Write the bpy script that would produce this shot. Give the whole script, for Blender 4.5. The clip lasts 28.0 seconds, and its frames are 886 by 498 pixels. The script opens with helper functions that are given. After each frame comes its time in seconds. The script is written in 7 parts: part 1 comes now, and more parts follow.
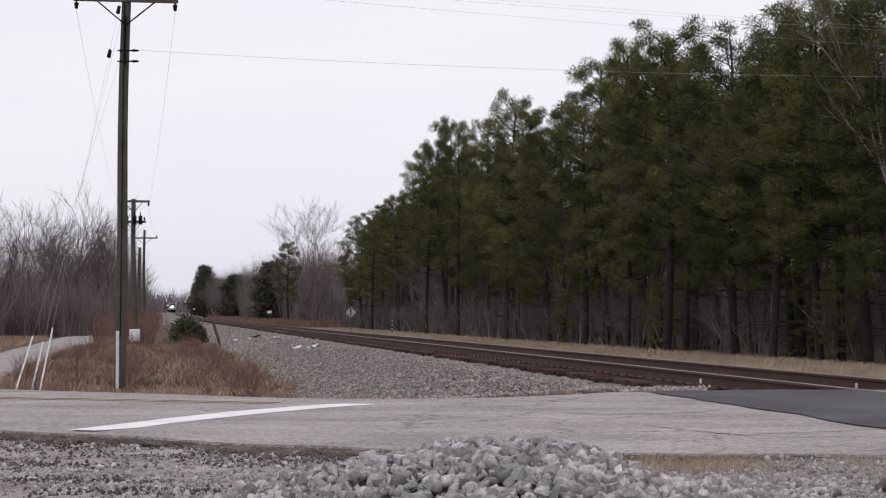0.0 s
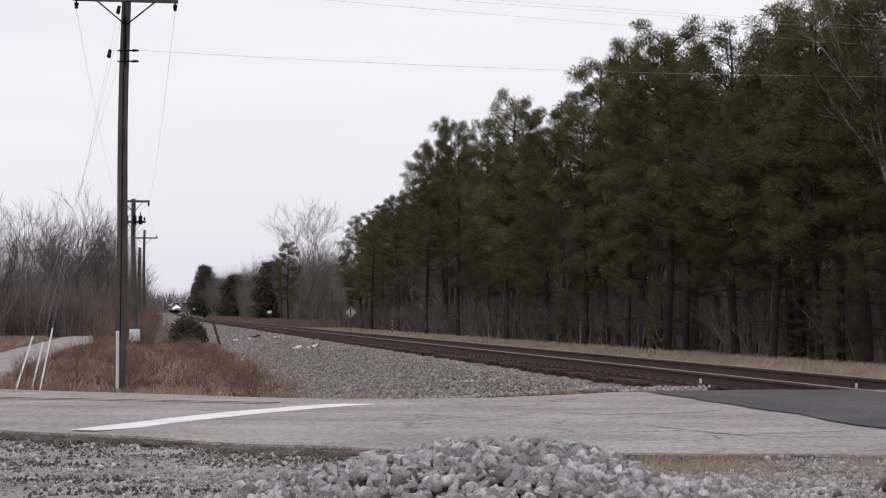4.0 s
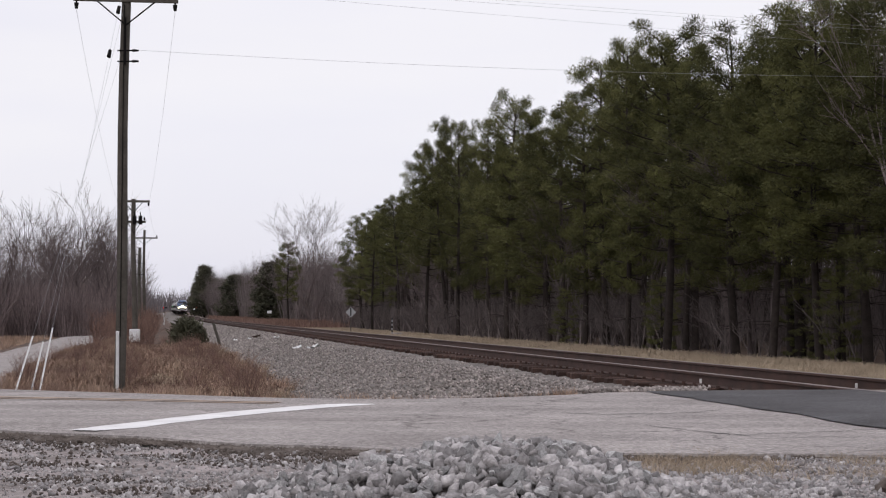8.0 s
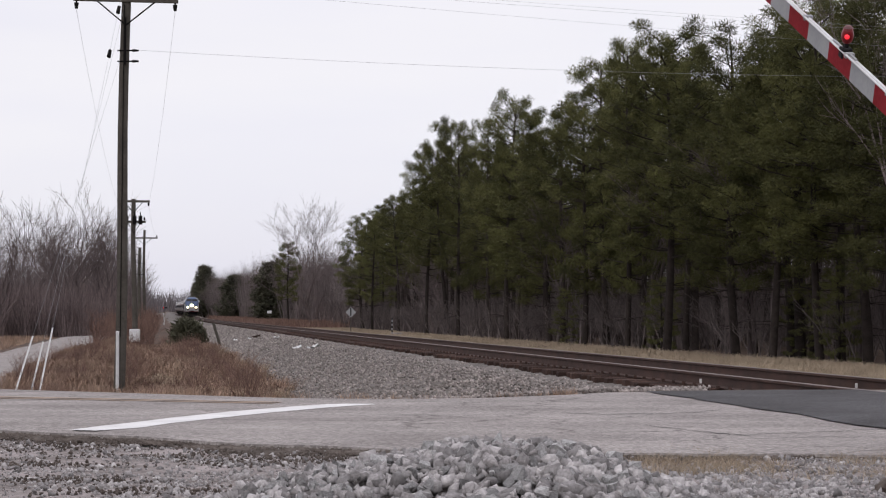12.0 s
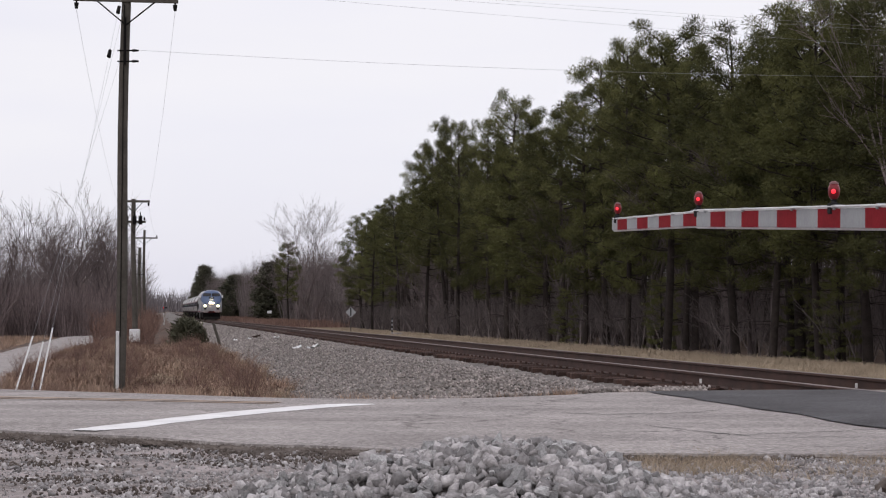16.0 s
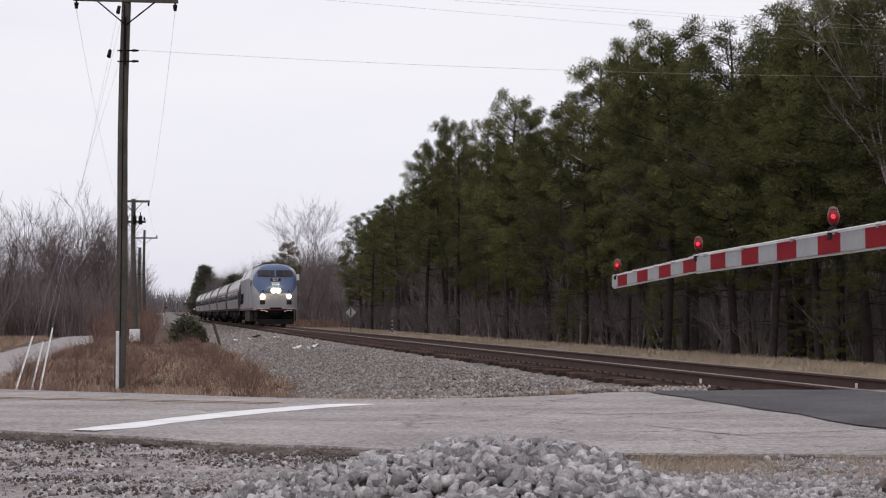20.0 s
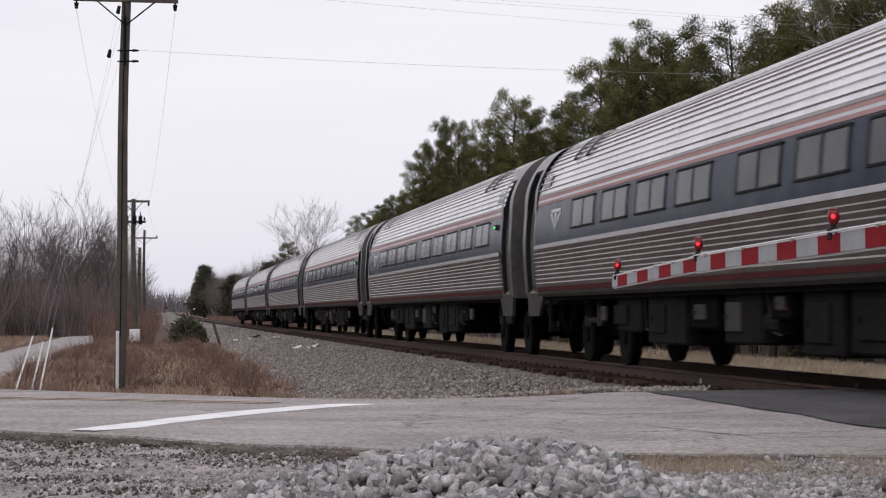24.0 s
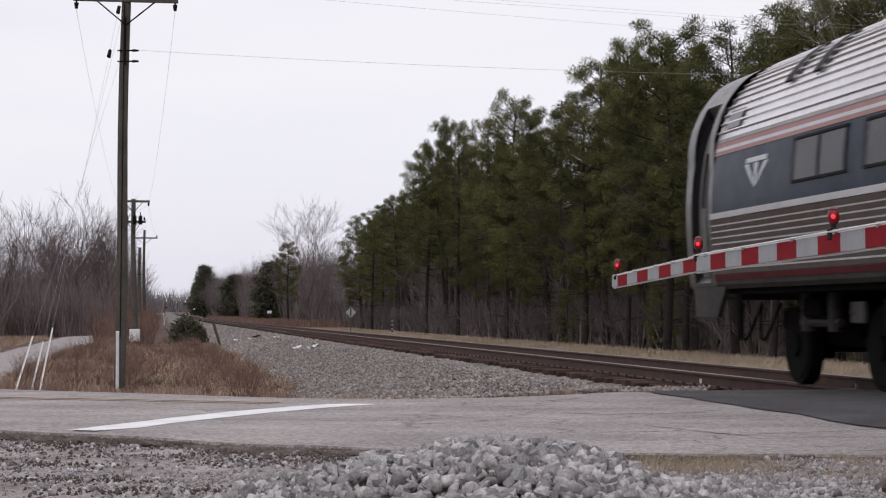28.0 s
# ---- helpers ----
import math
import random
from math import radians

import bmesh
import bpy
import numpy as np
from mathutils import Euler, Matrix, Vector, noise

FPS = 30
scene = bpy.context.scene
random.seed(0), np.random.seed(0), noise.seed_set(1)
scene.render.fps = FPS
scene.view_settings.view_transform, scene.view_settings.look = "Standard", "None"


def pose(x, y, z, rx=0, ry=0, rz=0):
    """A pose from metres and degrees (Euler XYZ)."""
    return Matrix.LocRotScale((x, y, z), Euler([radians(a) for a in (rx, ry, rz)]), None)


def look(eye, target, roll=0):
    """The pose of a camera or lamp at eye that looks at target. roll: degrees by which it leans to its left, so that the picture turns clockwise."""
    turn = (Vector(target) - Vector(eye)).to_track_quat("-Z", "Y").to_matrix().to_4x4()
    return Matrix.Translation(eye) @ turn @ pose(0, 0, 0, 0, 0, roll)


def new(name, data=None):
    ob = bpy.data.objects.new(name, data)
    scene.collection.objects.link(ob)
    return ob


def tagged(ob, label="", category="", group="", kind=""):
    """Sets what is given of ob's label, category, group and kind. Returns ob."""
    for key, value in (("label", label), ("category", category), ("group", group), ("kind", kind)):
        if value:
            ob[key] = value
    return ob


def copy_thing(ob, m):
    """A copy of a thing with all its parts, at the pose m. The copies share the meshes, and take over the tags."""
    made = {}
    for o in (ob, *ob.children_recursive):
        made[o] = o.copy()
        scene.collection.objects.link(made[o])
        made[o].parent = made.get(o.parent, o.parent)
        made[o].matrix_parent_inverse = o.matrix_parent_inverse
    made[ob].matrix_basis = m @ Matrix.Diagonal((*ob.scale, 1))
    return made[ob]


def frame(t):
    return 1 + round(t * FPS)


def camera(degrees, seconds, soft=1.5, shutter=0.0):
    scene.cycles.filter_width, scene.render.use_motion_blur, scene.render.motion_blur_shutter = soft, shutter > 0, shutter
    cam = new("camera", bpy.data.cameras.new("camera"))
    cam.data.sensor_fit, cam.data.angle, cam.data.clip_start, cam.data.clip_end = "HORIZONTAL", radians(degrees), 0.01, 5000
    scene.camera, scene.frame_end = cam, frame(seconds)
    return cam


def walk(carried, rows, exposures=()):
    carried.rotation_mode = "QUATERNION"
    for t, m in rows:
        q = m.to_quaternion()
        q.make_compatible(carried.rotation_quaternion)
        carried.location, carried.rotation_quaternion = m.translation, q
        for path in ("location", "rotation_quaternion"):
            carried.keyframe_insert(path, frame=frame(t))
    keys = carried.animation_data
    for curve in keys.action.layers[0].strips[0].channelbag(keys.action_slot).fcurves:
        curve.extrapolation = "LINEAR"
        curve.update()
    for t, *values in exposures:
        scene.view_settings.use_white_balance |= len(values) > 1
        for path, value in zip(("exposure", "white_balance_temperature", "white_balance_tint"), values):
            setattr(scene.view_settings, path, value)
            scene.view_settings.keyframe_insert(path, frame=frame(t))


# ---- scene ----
# The camera stands on a tripod beside the road, looking along the railway.
cam = camera(26.83, 28.0, soft=1.15, shutter=0.12)
EYE_Z = 0.81
walk(cam, [(0.0, pose(0, 0, EYE_Z, 92.02, 0, 0)), (28.0, pose(0, 0, EYE_Z, 92.02, 0, 0))])
scene.view_settings.exposure = 0.0

# Overcast winter daylight: a closed pale cloud deck and a weak, very soft sun.
SUN_EL, SUN_AZ = radians(38), radians(200)
world = bpy.data.worlds.new("overcast_sky")
scene.world = world
world.use_nodes = True
wn, wl = world.node_tree.nodes, world.node_tree.links
wn.clear()
w_out = wn.new("ShaderNodeOutputWorld")
w_bg = wn.new("ShaderNodeBackground")
w_sky = wn.new("ShaderNodeTexSky")
w_sky.sky_type = "NISHITA"
w_sky.sun_disc = False
w_sky.sun_elevation, w_sky.sun_rotation = SUN_EL, SUN_AZ
w_mul = wn.new("ShaderNodeMix")
w_mul.data_type = "RGBA"
w_mul.inputs[0].default_value = 0.012
w_tc = wn.new("ShaderNodeTexCoord")
w_map = wn.new("ShaderNodeMapping")
w_map.inputs["Scale"].default_value = (1.0, 1.0, 5.0)
w_noise = wn.new("ShaderNodeTexNoise")
w_noise.inputs["Scale"].default_value = 2.2
w_noise.inputs["Detail"].default_value = 4.0
w_ramp = wn.new("ShaderNodeValToRGB")
w_ramp.color_ramp.elements[0].position = 0.32
w_ramp.color_ramp.elements[0].color = (0.78, 0.76, 0.85, 1)
w_ramp.color_ramp.elements[1].position = 0.62
w_ramp.color_ramp.elements[1].color = (0.86, 0.83, 0.87, 1)
wl.new(w_tc.outputs["Generated"], w_map.inputs["Vector"])
wl.new(w_map.outputs["Vector"], w_noise.inputs["Vector"])
wl.new(w_noise.outputs["Fac"], w_ramp.inputs["Fac"])
# thicker, bluer cloud low over the horizon
w_low = wn.new("ShaderNodeMix")
w_low.data_type = "RGBA"
w_low.inputs[6].default_value = (0.70, 0.69, 0.80, 1)
wl.new(w_ramp.outputs["Color"], w_low.inputs[7])
wl.new(w_low.outputs[2], w_mul.inputs[6])
wl.new(w_sky.outputs["Color"], w_mul.inputs[7])
wl.new(w_mul.outputs[2], w_bg.inputs["Color"])
# an overcast sky grows brighter towards the zenith
w_sep = wn.new("ShaderNodeSeparateXYZ")
w_up = wn.new("ShaderNodeMapRange")
w_up.inputs[1].default_value, w_up.inputs[2].default_value = 0.15, 1.0
w_up.inputs[3].default_value, w_up.inputs[4].default_value = 1.0, 1.45
wl.new(w_tc.outputs["Generated"], w_sep.inputs[0])
w_rise = wn.new("ShaderNodeMapRange")
w_rise.interpolation_type = "SMOOTHSTEP"
w_rise.inputs[1].default_value, w_rise.inputs[2].default_value = -0.03, 0.12
wl.new(w_sep.outputs["Z"], w_rise.inputs[0])
wl.new(w_rise.outputs[0], w_low.inputs[0])
wl.new(w_sep.outputs["Z"], w_up.inputs[0])
wl.new(w_up.outputs[0], w_bg.inputs["Strength"])
wl.new(w_bg.outputs["Background"], w_out.inputs["Surface"])

sun = new("sun", bpy.data.lights.new("sun", "SUN"))
sun.data.energy, sun.data.angle, sun.data.color = 0.4, radians(25), (1.0, 0.97, 0.93)
sun.matrix_basis = look((0, 0, 60), (0 - math.sin(SUN_AZ) * 50, 0 - math.cos(SUN_AZ) * 50, 60 - math.tan(SUN_EL) * 50))
# ---- materials ----
def mat(name, col, col2=None, rough=0.8, metal=0.0, scale=2.0, fine=30.0, bump=0.3, dist=0.02, rnd=0.0, spec=0.4, island=0.0, stretch=None):
    """Base colour mixed with col2 by noise at two sizes, with fine relief."""
    m = bpy.data.materials.new(name)
    m.use_nodes = True
    n, l = m.node_tree.nodes, m.node_tree.links
    b = n["Principled BSDF"]
    col2 = col2 or tuple(c * 0.72 for c in col)
    tc = n.new("ShaderNodeTexCoord")
    src = tc.outputs["Object"]
    info = n.new("ShaderNodeObjectInfo")
    if rnd:
        add = n.new("ShaderNodeVectorMath")
        add.operation = "MULTIPLY_ADD"
        add.inputs[1].default_value = (1, 1, 1)
        l.new(src, add.inputs[0])
        comb = n.new("ShaderNodeCombineXYZ")
        ml = n.new("ShaderNodeMath")
        ml.operation = "MULTIPLY"
        ml.inputs[1].default_value = 37.0
        l.new(info.outputs["Random"], ml.inputs[0])
        for k in range(3):
            l.new(ml.outputs[0], comb.inputs[k])
        l.new(comb.outputs[0], add.inputs[2])
        src = add.outputs[0]
    big = n.new("ShaderNodeTexNoise")
    big.inputs["Scale"].default_value, big.inputs["Detail"].default_value = scale, 5.0
    sm = n.new("ShaderNodeTexNoise")
    sm.inputs["Scale"].default_value, sm.inputs["Detail"].default_value = fine, 3.0
    if stretch:
        mp = n.new("ShaderNodeMapping")
        mp.inputs["Scale"].default_value = stretch
        mp.inputs["Rotation"].default_value = (0, 0, radians(15))
        l.new(src, mp.inputs["Vector"])
        l.new(mp.outputs["Vector"], big.inputs["Vector"])
    else:
        l.new(src, big.inputs["Vector"])
    l.new(src, sm.inputs["Vector"])
    av = n.new("ShaderNodeMath")
    av.operation = "MULTIPLY_ADD"
    av.inputs[1].default_value = 0.6
    l.new(big.outputs["Fac"], av.inputs[0])
    hf = n.new("ShaderNodeMath")
    hf.operation = "MULTIPLY"
    hf.inputs[1].default_value = 0.4
    l.new(sm.outputs["Fac"], hf.inputs[0])
    l.new(hf.outputs[0], av.inputs[2])
    rm = n.new("ShaderNodeMapRange")
    rm.inputs[1].default_value, rm.inputs[2].default_value = 0.36, 0.64
    l.new(av.outputs[0], rm.inputs[0])
    mx = n.new("ShaderNodeMix")
    mx.data_type = "RGBA"
    mx.inputs[6].default_value, mx.inputs[7].default_value = (*col, 1), (*col2, 1)
    l.new(rm.outputs[0], mx.inputs[0])
    out = mx.outputs[2]
    amount = rnd or island
    if amount:
        hsv = n.new("ShaderNodeHueSaturation")
        mr = n.new("ShaderNodeMapRange")
        mr.inputs[3].default_value, mr.inputs[4].default_value = 1 - amount, 1 + amount
        if island:
            geo = n.new("ShaderNodeNewGeometry")
            l.new(geo.outputs["Random Per Island"], mr.inputs[0])
        else:
            l.new(info.outputs["Random"], mr.inputs[0])
        l.new(mr.outputs[0], hsv.inputs["Value"])
        l.new(out, hsv.inputs["Color"])
        out = hsv.outputs["Color"]
    l.new(out, b.inputs["Base Color"])
    b.inputs["Metallic"].default_value = metal
    b.inputs["Specular IOR Level"].default_value = spec
    rr = n.new("ShaderNodeMapRange")
    rr.inputs[3].default_value, rr.inputs[4].default_value = max(0.02, rough - 0.1), min(1.0, rough + 0.1)
    l.new(sm.outputs["Fac"], rr.inputs[0])
    l.new(rr.outputs[0], b.inputs["Roughness"])
    if bump:
        bp = n.new("ShaderNodeBump")
        bp.inputs["Strength"].default_value, bp.inputs["Distance"].default_value = bump, dist
        l.new(sm.outputs["Fac"], bp.inputs["Height"])
        l.new(bp.outputs["Normal"], b.inputs["Normal"])
    return m


def weathered(m, crack_scale, crack_width, crack_dark, speck):
    """Adds stone specks and a net of fine cracks to an asphalt material."""
    n, l = m.node_tree.nodes, m.node_tree.links
    b = n["Principled BSDF"]
    src = b.inputs["Base Color"].links[0].from_socket
    tc = n.new("ShaderNodeTexCoord")
    grain = n.new("ShaderNodeTexVoronoi")
    grain.inputs["Scale"].default_value = 42.0
    l.new(tc.outputs["Object"], grain.inputs["Vector"])
    sep = n.new("ShaderNodeSeparateColor")
    l.new(grain.outputs["Color"], sep.inputs[0])
    val = n.new("ShaderNodeMapRange")
    val.inputs[3].default_value, val.inputs[4].default_value = 1 - speck, 1 + speck
    l.new(sep.outputs[0], val.inputs[0])
    hsv = n.new("ShaderNodeHueSaturation")
    l.new(val.outputs[0], hsv.inputs["Value"])
    l.new(src, hsv.inputs["Color"])
    warp = n.new("ShaderNodeTexNoise")
    warp.inputs["Scale"].default_value, warp.inputs["Detail"].default_value = 2.5, 4.0
    l.new(tc.outputs["Object"], warp.inputs["Vector"])
    add = n.new("ShaderNodeVectorMath")
    add.operation = "MULTIPLY_ADD"
    add.inputs[1].default_value = (0.7, 0.7, 0.0)
    l.new(warp.outputs["Color"], add.inputs[0])
    l.new(tc.outputs["Object"], add.inputs[2])
    net = n.new("ShaderNodeTexVoronoi")
    net.feature = "DISTANCE_TO_EDGE"
    net.inputs["Scale"].default_value = crack_scale
    l.new(add.outputs[0], net.inputs["Vector"])
    # only where the surface has aged most
    worn = n.new("ShaderNodeTexNoise")
    worn.inputs["Scale"].default_value = 0.45
    l.new(tc.outputs["Object"], worn.inputs["Vector"])
    where = n.new("ShaderNodeMapRange")
    where.inputs[1].default_value, where.inputs[2].default_value = 0.42, 0.62
    where.inputs[3].default_value, where.inputs[4].default_value = 0.0, crack_dark
    l.new(worn.outputs["Fac"], where.inputs[0])
    line = n.new("ShaderNodeMapRange")
    line.inputs[1].default_value, line.inputs[2].default_value = 0.0, crack_width
    line.inputs[3].default_value, line.inputs[4].default_value = 1.0, 0.0
    l.new(net.outputs["Distance"], line.inputs[0])
    both = n.new("ShaderNodeMath")
    both.operation = "MULTIPLY"
    l.new(line.outputs[0], both.inputs[0])
    l.new(where.outputs[0], both.inputs[1])
    mx = n.new("ShaderNodeMix")
    mx.data_type = "RGBA"
    mx.inputs[7].default_value = (0.07, 0.062, 0.058, 1)
    l.new(both.outputs[0], mx.inputs[0])
    l.new(hsv.outputs["Color"], mx.inputs[6])
    l.new(mx.outputs[2], b.inputs["Base Color"])


def glow(name, col, strength):
    m = bpy.data.materials.new(name)
    m.use_nodes = True
    b = m.node_tree.nodes["Principled BSDF"]
    b.inputs["Base Color"].default_value = (*[min(c, 0.8) for c in col], 1)
    b.inputs["Emission Color"].default_value = (*col, 1)
    b.inputs["Emission Strength"].default_value = strength
    return m


M_GROUND = mat("winter_ground", (0.145, 0.1, 0.078), (0.066, 0.048, 0.039), rough=0.95, scale=0.25, fine=6, bump=0.5, dist=0.05, spec=0.1)
M_BALLAST = mat("ballast_bed", (0.23, 0.208, 0.19), (0.11, 0.1, 0.093), rough=0.95, scale=1.2, fine=22, bump=0.9, dist=0.05, spec=0.12)
M_STONE = mat("ballast_stone", (0.36, 0.32, 0.297), (0.18, 0.16, 0.148), rough=0.9, scale=4, fine=60, bump=0.4, dist=0.01, island=0.45, spec=0.12)
M_PILE = mat("crushed_granite", (0.43, 0.425, 0.42), (0.2, 0.195, 0.193), rough=0.85, scale=9, fine=90, bump=0.5, dist=0.006, rnd=0.45, spec=0.15)
M_PILE_FAR = mat("crushed_granite_loose", (0.45, 0.428, 0.422), (0.195, 0.183, 0.18), rough=0.85, scale=9, fine=90, bump=0.5, dist=0.006, island=0.45, spec=0.15)
M_ROAD = mat("worn_asphalt", (0.368, 0.337, 0.32), (0.224, 0.203, 0.193), rough=0.9, scale=0.9, fine=52, bump=0.8, dist=0.012, stretch=(0.7, 1.25, 1.0), spec=0.15)
M_PATCH = mat("new_asphalt", (0.095, 0.092, 0.096), (0.048, 0.045, 0.046), rough=0.85, scale=0.9, fine=70, bump=0.4, dist=0.008, spec=0.15)
M_APRON = mat("gravel_apron", (0.38, 0.338, 0.328), (0.145, 0.127, 0.116), rough=0.95, scale=1.6, fine=28, bump=0.9, dist=0.03, spec=0.12)
M_WHITE = mat("road_paint_white", (0.78, 0.77, 0.76), (0.6, 0.59, 0.58), rough=0.7, scale=3, fine=50, bump=0.2, dist=0.004)
M_YELLOW = mat("road_paint_yellow", (0.42, 0.29, 0.2), (0.29, 0.225, 0.175), rough=0.8, scale=3, fine=40, bump=0.2, dist=0.004)
M_RAIL = mat("rusty_rail_web", (0.092, 0.05, 0.038), (0.05, 0.03, 0.025), rough=0.8, metal=0.2, scale=3, fine=60, bump=0.3, dist=0.004)
M_RAILTOP = mat("worn_rail_head", (0.20, 0.15, 0.13), (0.13, 0.095, 0.085), rough=0.5, metal=0.6, scale=1, fine=20, bump=0.05, dist=0.002)
M_TIE = mat("creosoted_tie", (0.075, 0.046, 0.037), (0.034, 0.023, 0.02), rough=0.9, scale=4, fine=40, bump=0.5, dist=0.01, rnd=0.35, spec=0.1)
M_BARK = mat("pine_bark", (0.052, 0.042, 0.038), (0.026, 0.021, 0.019), rough=0.95, scale=4, fine=25, bump=0.6, dist=0.03, rnd=0.3, spec=0.1)
M_NEEDLE = mat("pine_needles", (0.132, 0.132, 0.049), (0.055, 0.057, 0.024), rough=0.8, scale=0.5, fine=3, bump=0.0, rnd=0.35, spec=0.12)
M_CEDAR = mat("cedar_foliage", (0.105, 0.102, 0.068), (0.06, 0.06, 0.042), rough=0.85, scale=1, fine=5, bump=0.0, rnd=0.25, spec=0.1)
M_TWIG = mat("bare_branches", (0.2, 0.162, 0.157), (0.115, 0.094, 0.091), rough=0.9, scale=1, fine=12, bump=0.0, rnd=0.3, spec=0.1)
M_BRUSH = mat("grey_brush", (0.225, 0.177, 0.173), (0.12, 0.094, 0.091), rough=0.95, spec=0.1, scale=0.4, fine=5, bump=0.0, island=0.4)
M_UNDERSTORY = mat("pale_grey_brush", (0.2, 0.168, 0.162), (0.1, 0.083, 0.08), rough=0.95, spec=0.1, scale=0.4, fine=5, bump=0.0, island=0.4)
# a little distance haze is mixed into this colour, greyer than the near brush
M_FARWOOD = mat("hazed_grey_woods", (0.19, 0.172, 0.178), (0.12, 0.108, 0.112), rough=0.95, spec=0.1, scale=0.1, fine=2, bump=0.0, island=0.35)
M_WEED = mat("russet_weeds", (0.26, 0.165, 0.132), (0.13, 0.086, 0.072), rough=0.95, spec=0.08, scale=0.4, fine=5, bump=0.0, island=0.35)
M_STRAW = mat("straw_grass", (0.44, 0.36, 0.265), (0.30, 0.24, 0.175), rough=0.9, scale=0.5, fine=6, bump=0.0, island=0.3, spec=0.08)
M_SEDGE = mat("broomsedge", (0.5, 0.36, 0.265), (0.2, 0.138, 0.108), rough=0.9, scale=0.45, fine=3, bump=0.0, island=0.35, spec=0.08)
M_POLE = mat("weathered_pole", (0.105, 0.095, 0.082), (0.06, 0.054, 0.046), rough=0.9, scale=2, fine=20, bump=0.4, dist=0.01, spec=0.15)
M_WIRE = mat("grey_cable", (0.36, 0.36, 0.38), rough=0.6, bump=0)
M_PLASTIC = mat("white_plastic", (0.72, 0.72, 0.72), (0.6, 0.6, 0.6), rough=0.5, scale=4, fine=30, bump=0.05, dist=0.003)
M_SILVER = mat("silver_paint", (0.36, 0.36, 0.37), (0.29, 0.29, 0.30), rough=0.4, metal=0.15, scale=0.6, fine=10, bump=0.03, dist=0.004, spec=0.25)
M_NOSEBLUE = mat("blue_paint", (0.075, 0.11, 0.20), (0.06, 0.09, 0.17), rough=0.35, scale=0.8, fine=10, bump=0.0, spec=0.3)
M_BAND = mat("blue_band_film", (0.04, 0.049, 0.069), (0.011, 0.019, 0.038), rough=0.22, metal=0.0, scale=0.4, fine=2.2, bump=0.1, dist=0.01, spec=0.05)
# red taken down to hold the shadow low on the car sides
M_SHADED_RED = mat("red_stripe", (0.095, 0.018, 0.02), (0.065, 0.013, 0.014), rough=0.85, scale=1, fine=12, bump=0, spec=0.12)
M_PINK = mat("faded_red_stripe", (0.42, 0.26, 0.25), (0.35, 0.215, 0.205), rough=0.75, metal=0.0, scale=1, fine=12, bump=0, spec=0.15)
# the shade below the car floors is put into these near-black colours
M_UNDER = mat("shaded_underframe", (0.008, 0.007, 0.007), (0.004, 0.004, 0.004), rough=1.0, scale=2, fine=20, bump=0.3, dist=0.01, spec=0.04)
M_BOX = mat("near_black_equipment", (0.015, 0.0135, 0.013), (0.007, 0.0065, 0.0065), rough=0.95, scale=2, fine=20, bump=0.15, dist=0.006, spec=0.1)
M_GLASS = mat("tinted_window", (0.05, 0.046, 0.048), (0.016, 0.015, 0.016), rough=0.12, scale=0.45, fine=3, bump=0.0, spec=0.16, rnd=0.35)
M_RUBBER = mat("black_rubber", (0.02, 0.02, 0.021), rough=0.8, scale=3, fine=30, bump=0.1, dist=0.005, spec=0.12)
M_GATE_W = mat("gate_white_sheeting", (0.37, 0.38, 0.385), (0.31, 0.315, 0.325), rough=0.8, scale=4, fine=40, bump=0.02, dist=0.002, spec=0.15)
M_GATE_R = mat("gate_red_sheeting", (0.26, 0.014, 0.022), (0.19, 0.012, 0.016), rough=0.85, scale=4, fine=40, bump=0.02, dist=0.002, spec=0.12)
# one stainless steel: mirrored sky coloured into the roof, darker ground into the sides
M_ROOF = mat("skylit_steel_roof", (0.78, 0.765, 0.765), (0.6, 0.585, 0.585), rough=0.3, metal=0.85, scale=0.7, fine=7, bump=0.03, dist=0.004)
M_FLUTE = mat("shaded_steel_side", (0.27, 0.25, 0.238), (0.165, 0.152, 0.144), rough=0.36, metal=0.85, scale=0.8, fine=7, bump=0.03, dist=0.004)
M_BELT = mat("bright_belt_rail", (0.55, 0.54, 0.54), (0.45, 0.44, 0.44), rough=0.35, metal=0.5, scale=2, fine=20, bump=0)
M_DOOR = mat("grey_door_paint", (0.20, 0.195, 0.19), (0.15, 0.145, 0.14), rough=0.5, metal=0.3, scale=1, fine=12, bump=0.03, dist=0.003, spec=0.2)
M_DIAPHRAGM = mat("gangway_rubber", (0.05, 0.045, 0.042), (0.03, 0.027, 0.025), rough=0.85, scale=2, fine=14, bump=0.2, dist=0.01, spec=0.1)
# car-end steel, set darker than the roof
M_CAREND = mat("dark_steel_car_end", (0.20, 0.19, 0.185), (0.12, 0.115, 0.11), rough=0.36, metal=0.7, scale=0.8, fine=9, bump=0.04, dist=0.004)
M_SKIRT = mat("dark_skirt", (0.06, 0.054, 0.05), (0.034, 0.031, 0.029), rough=0.6, metal=0.2, scale=1.5, fine=14, bump=0.05, dist=0.004, spec=0.12)
M_SOIL = mat("dark_wet_soil", (0.16, 0.134, 0.118), (0.07, 0.058, 0.05), rough=0.95, scale=3, fine=30, bump=0.8, dist=0.02, spec=0.1)
M_TAR = mat("crack_sealant", (0.05, 0.047, 0.046), (0.035, 0.033, 0.033), rough=0.8, scale=4, fine=40, bump=0)
M_DARK = mat("dark_grille", (0.03, 0.03, 0.03), (0.02, 0.02, 0.02), rough=0.7, scale=3, fine=20, bump=0.1, spec=0.12)
M_NUMBER = mat("dark_grey_lettering", (0.07, 0.07, 0.075), rough=0.5, bump=0, spec=0.2)
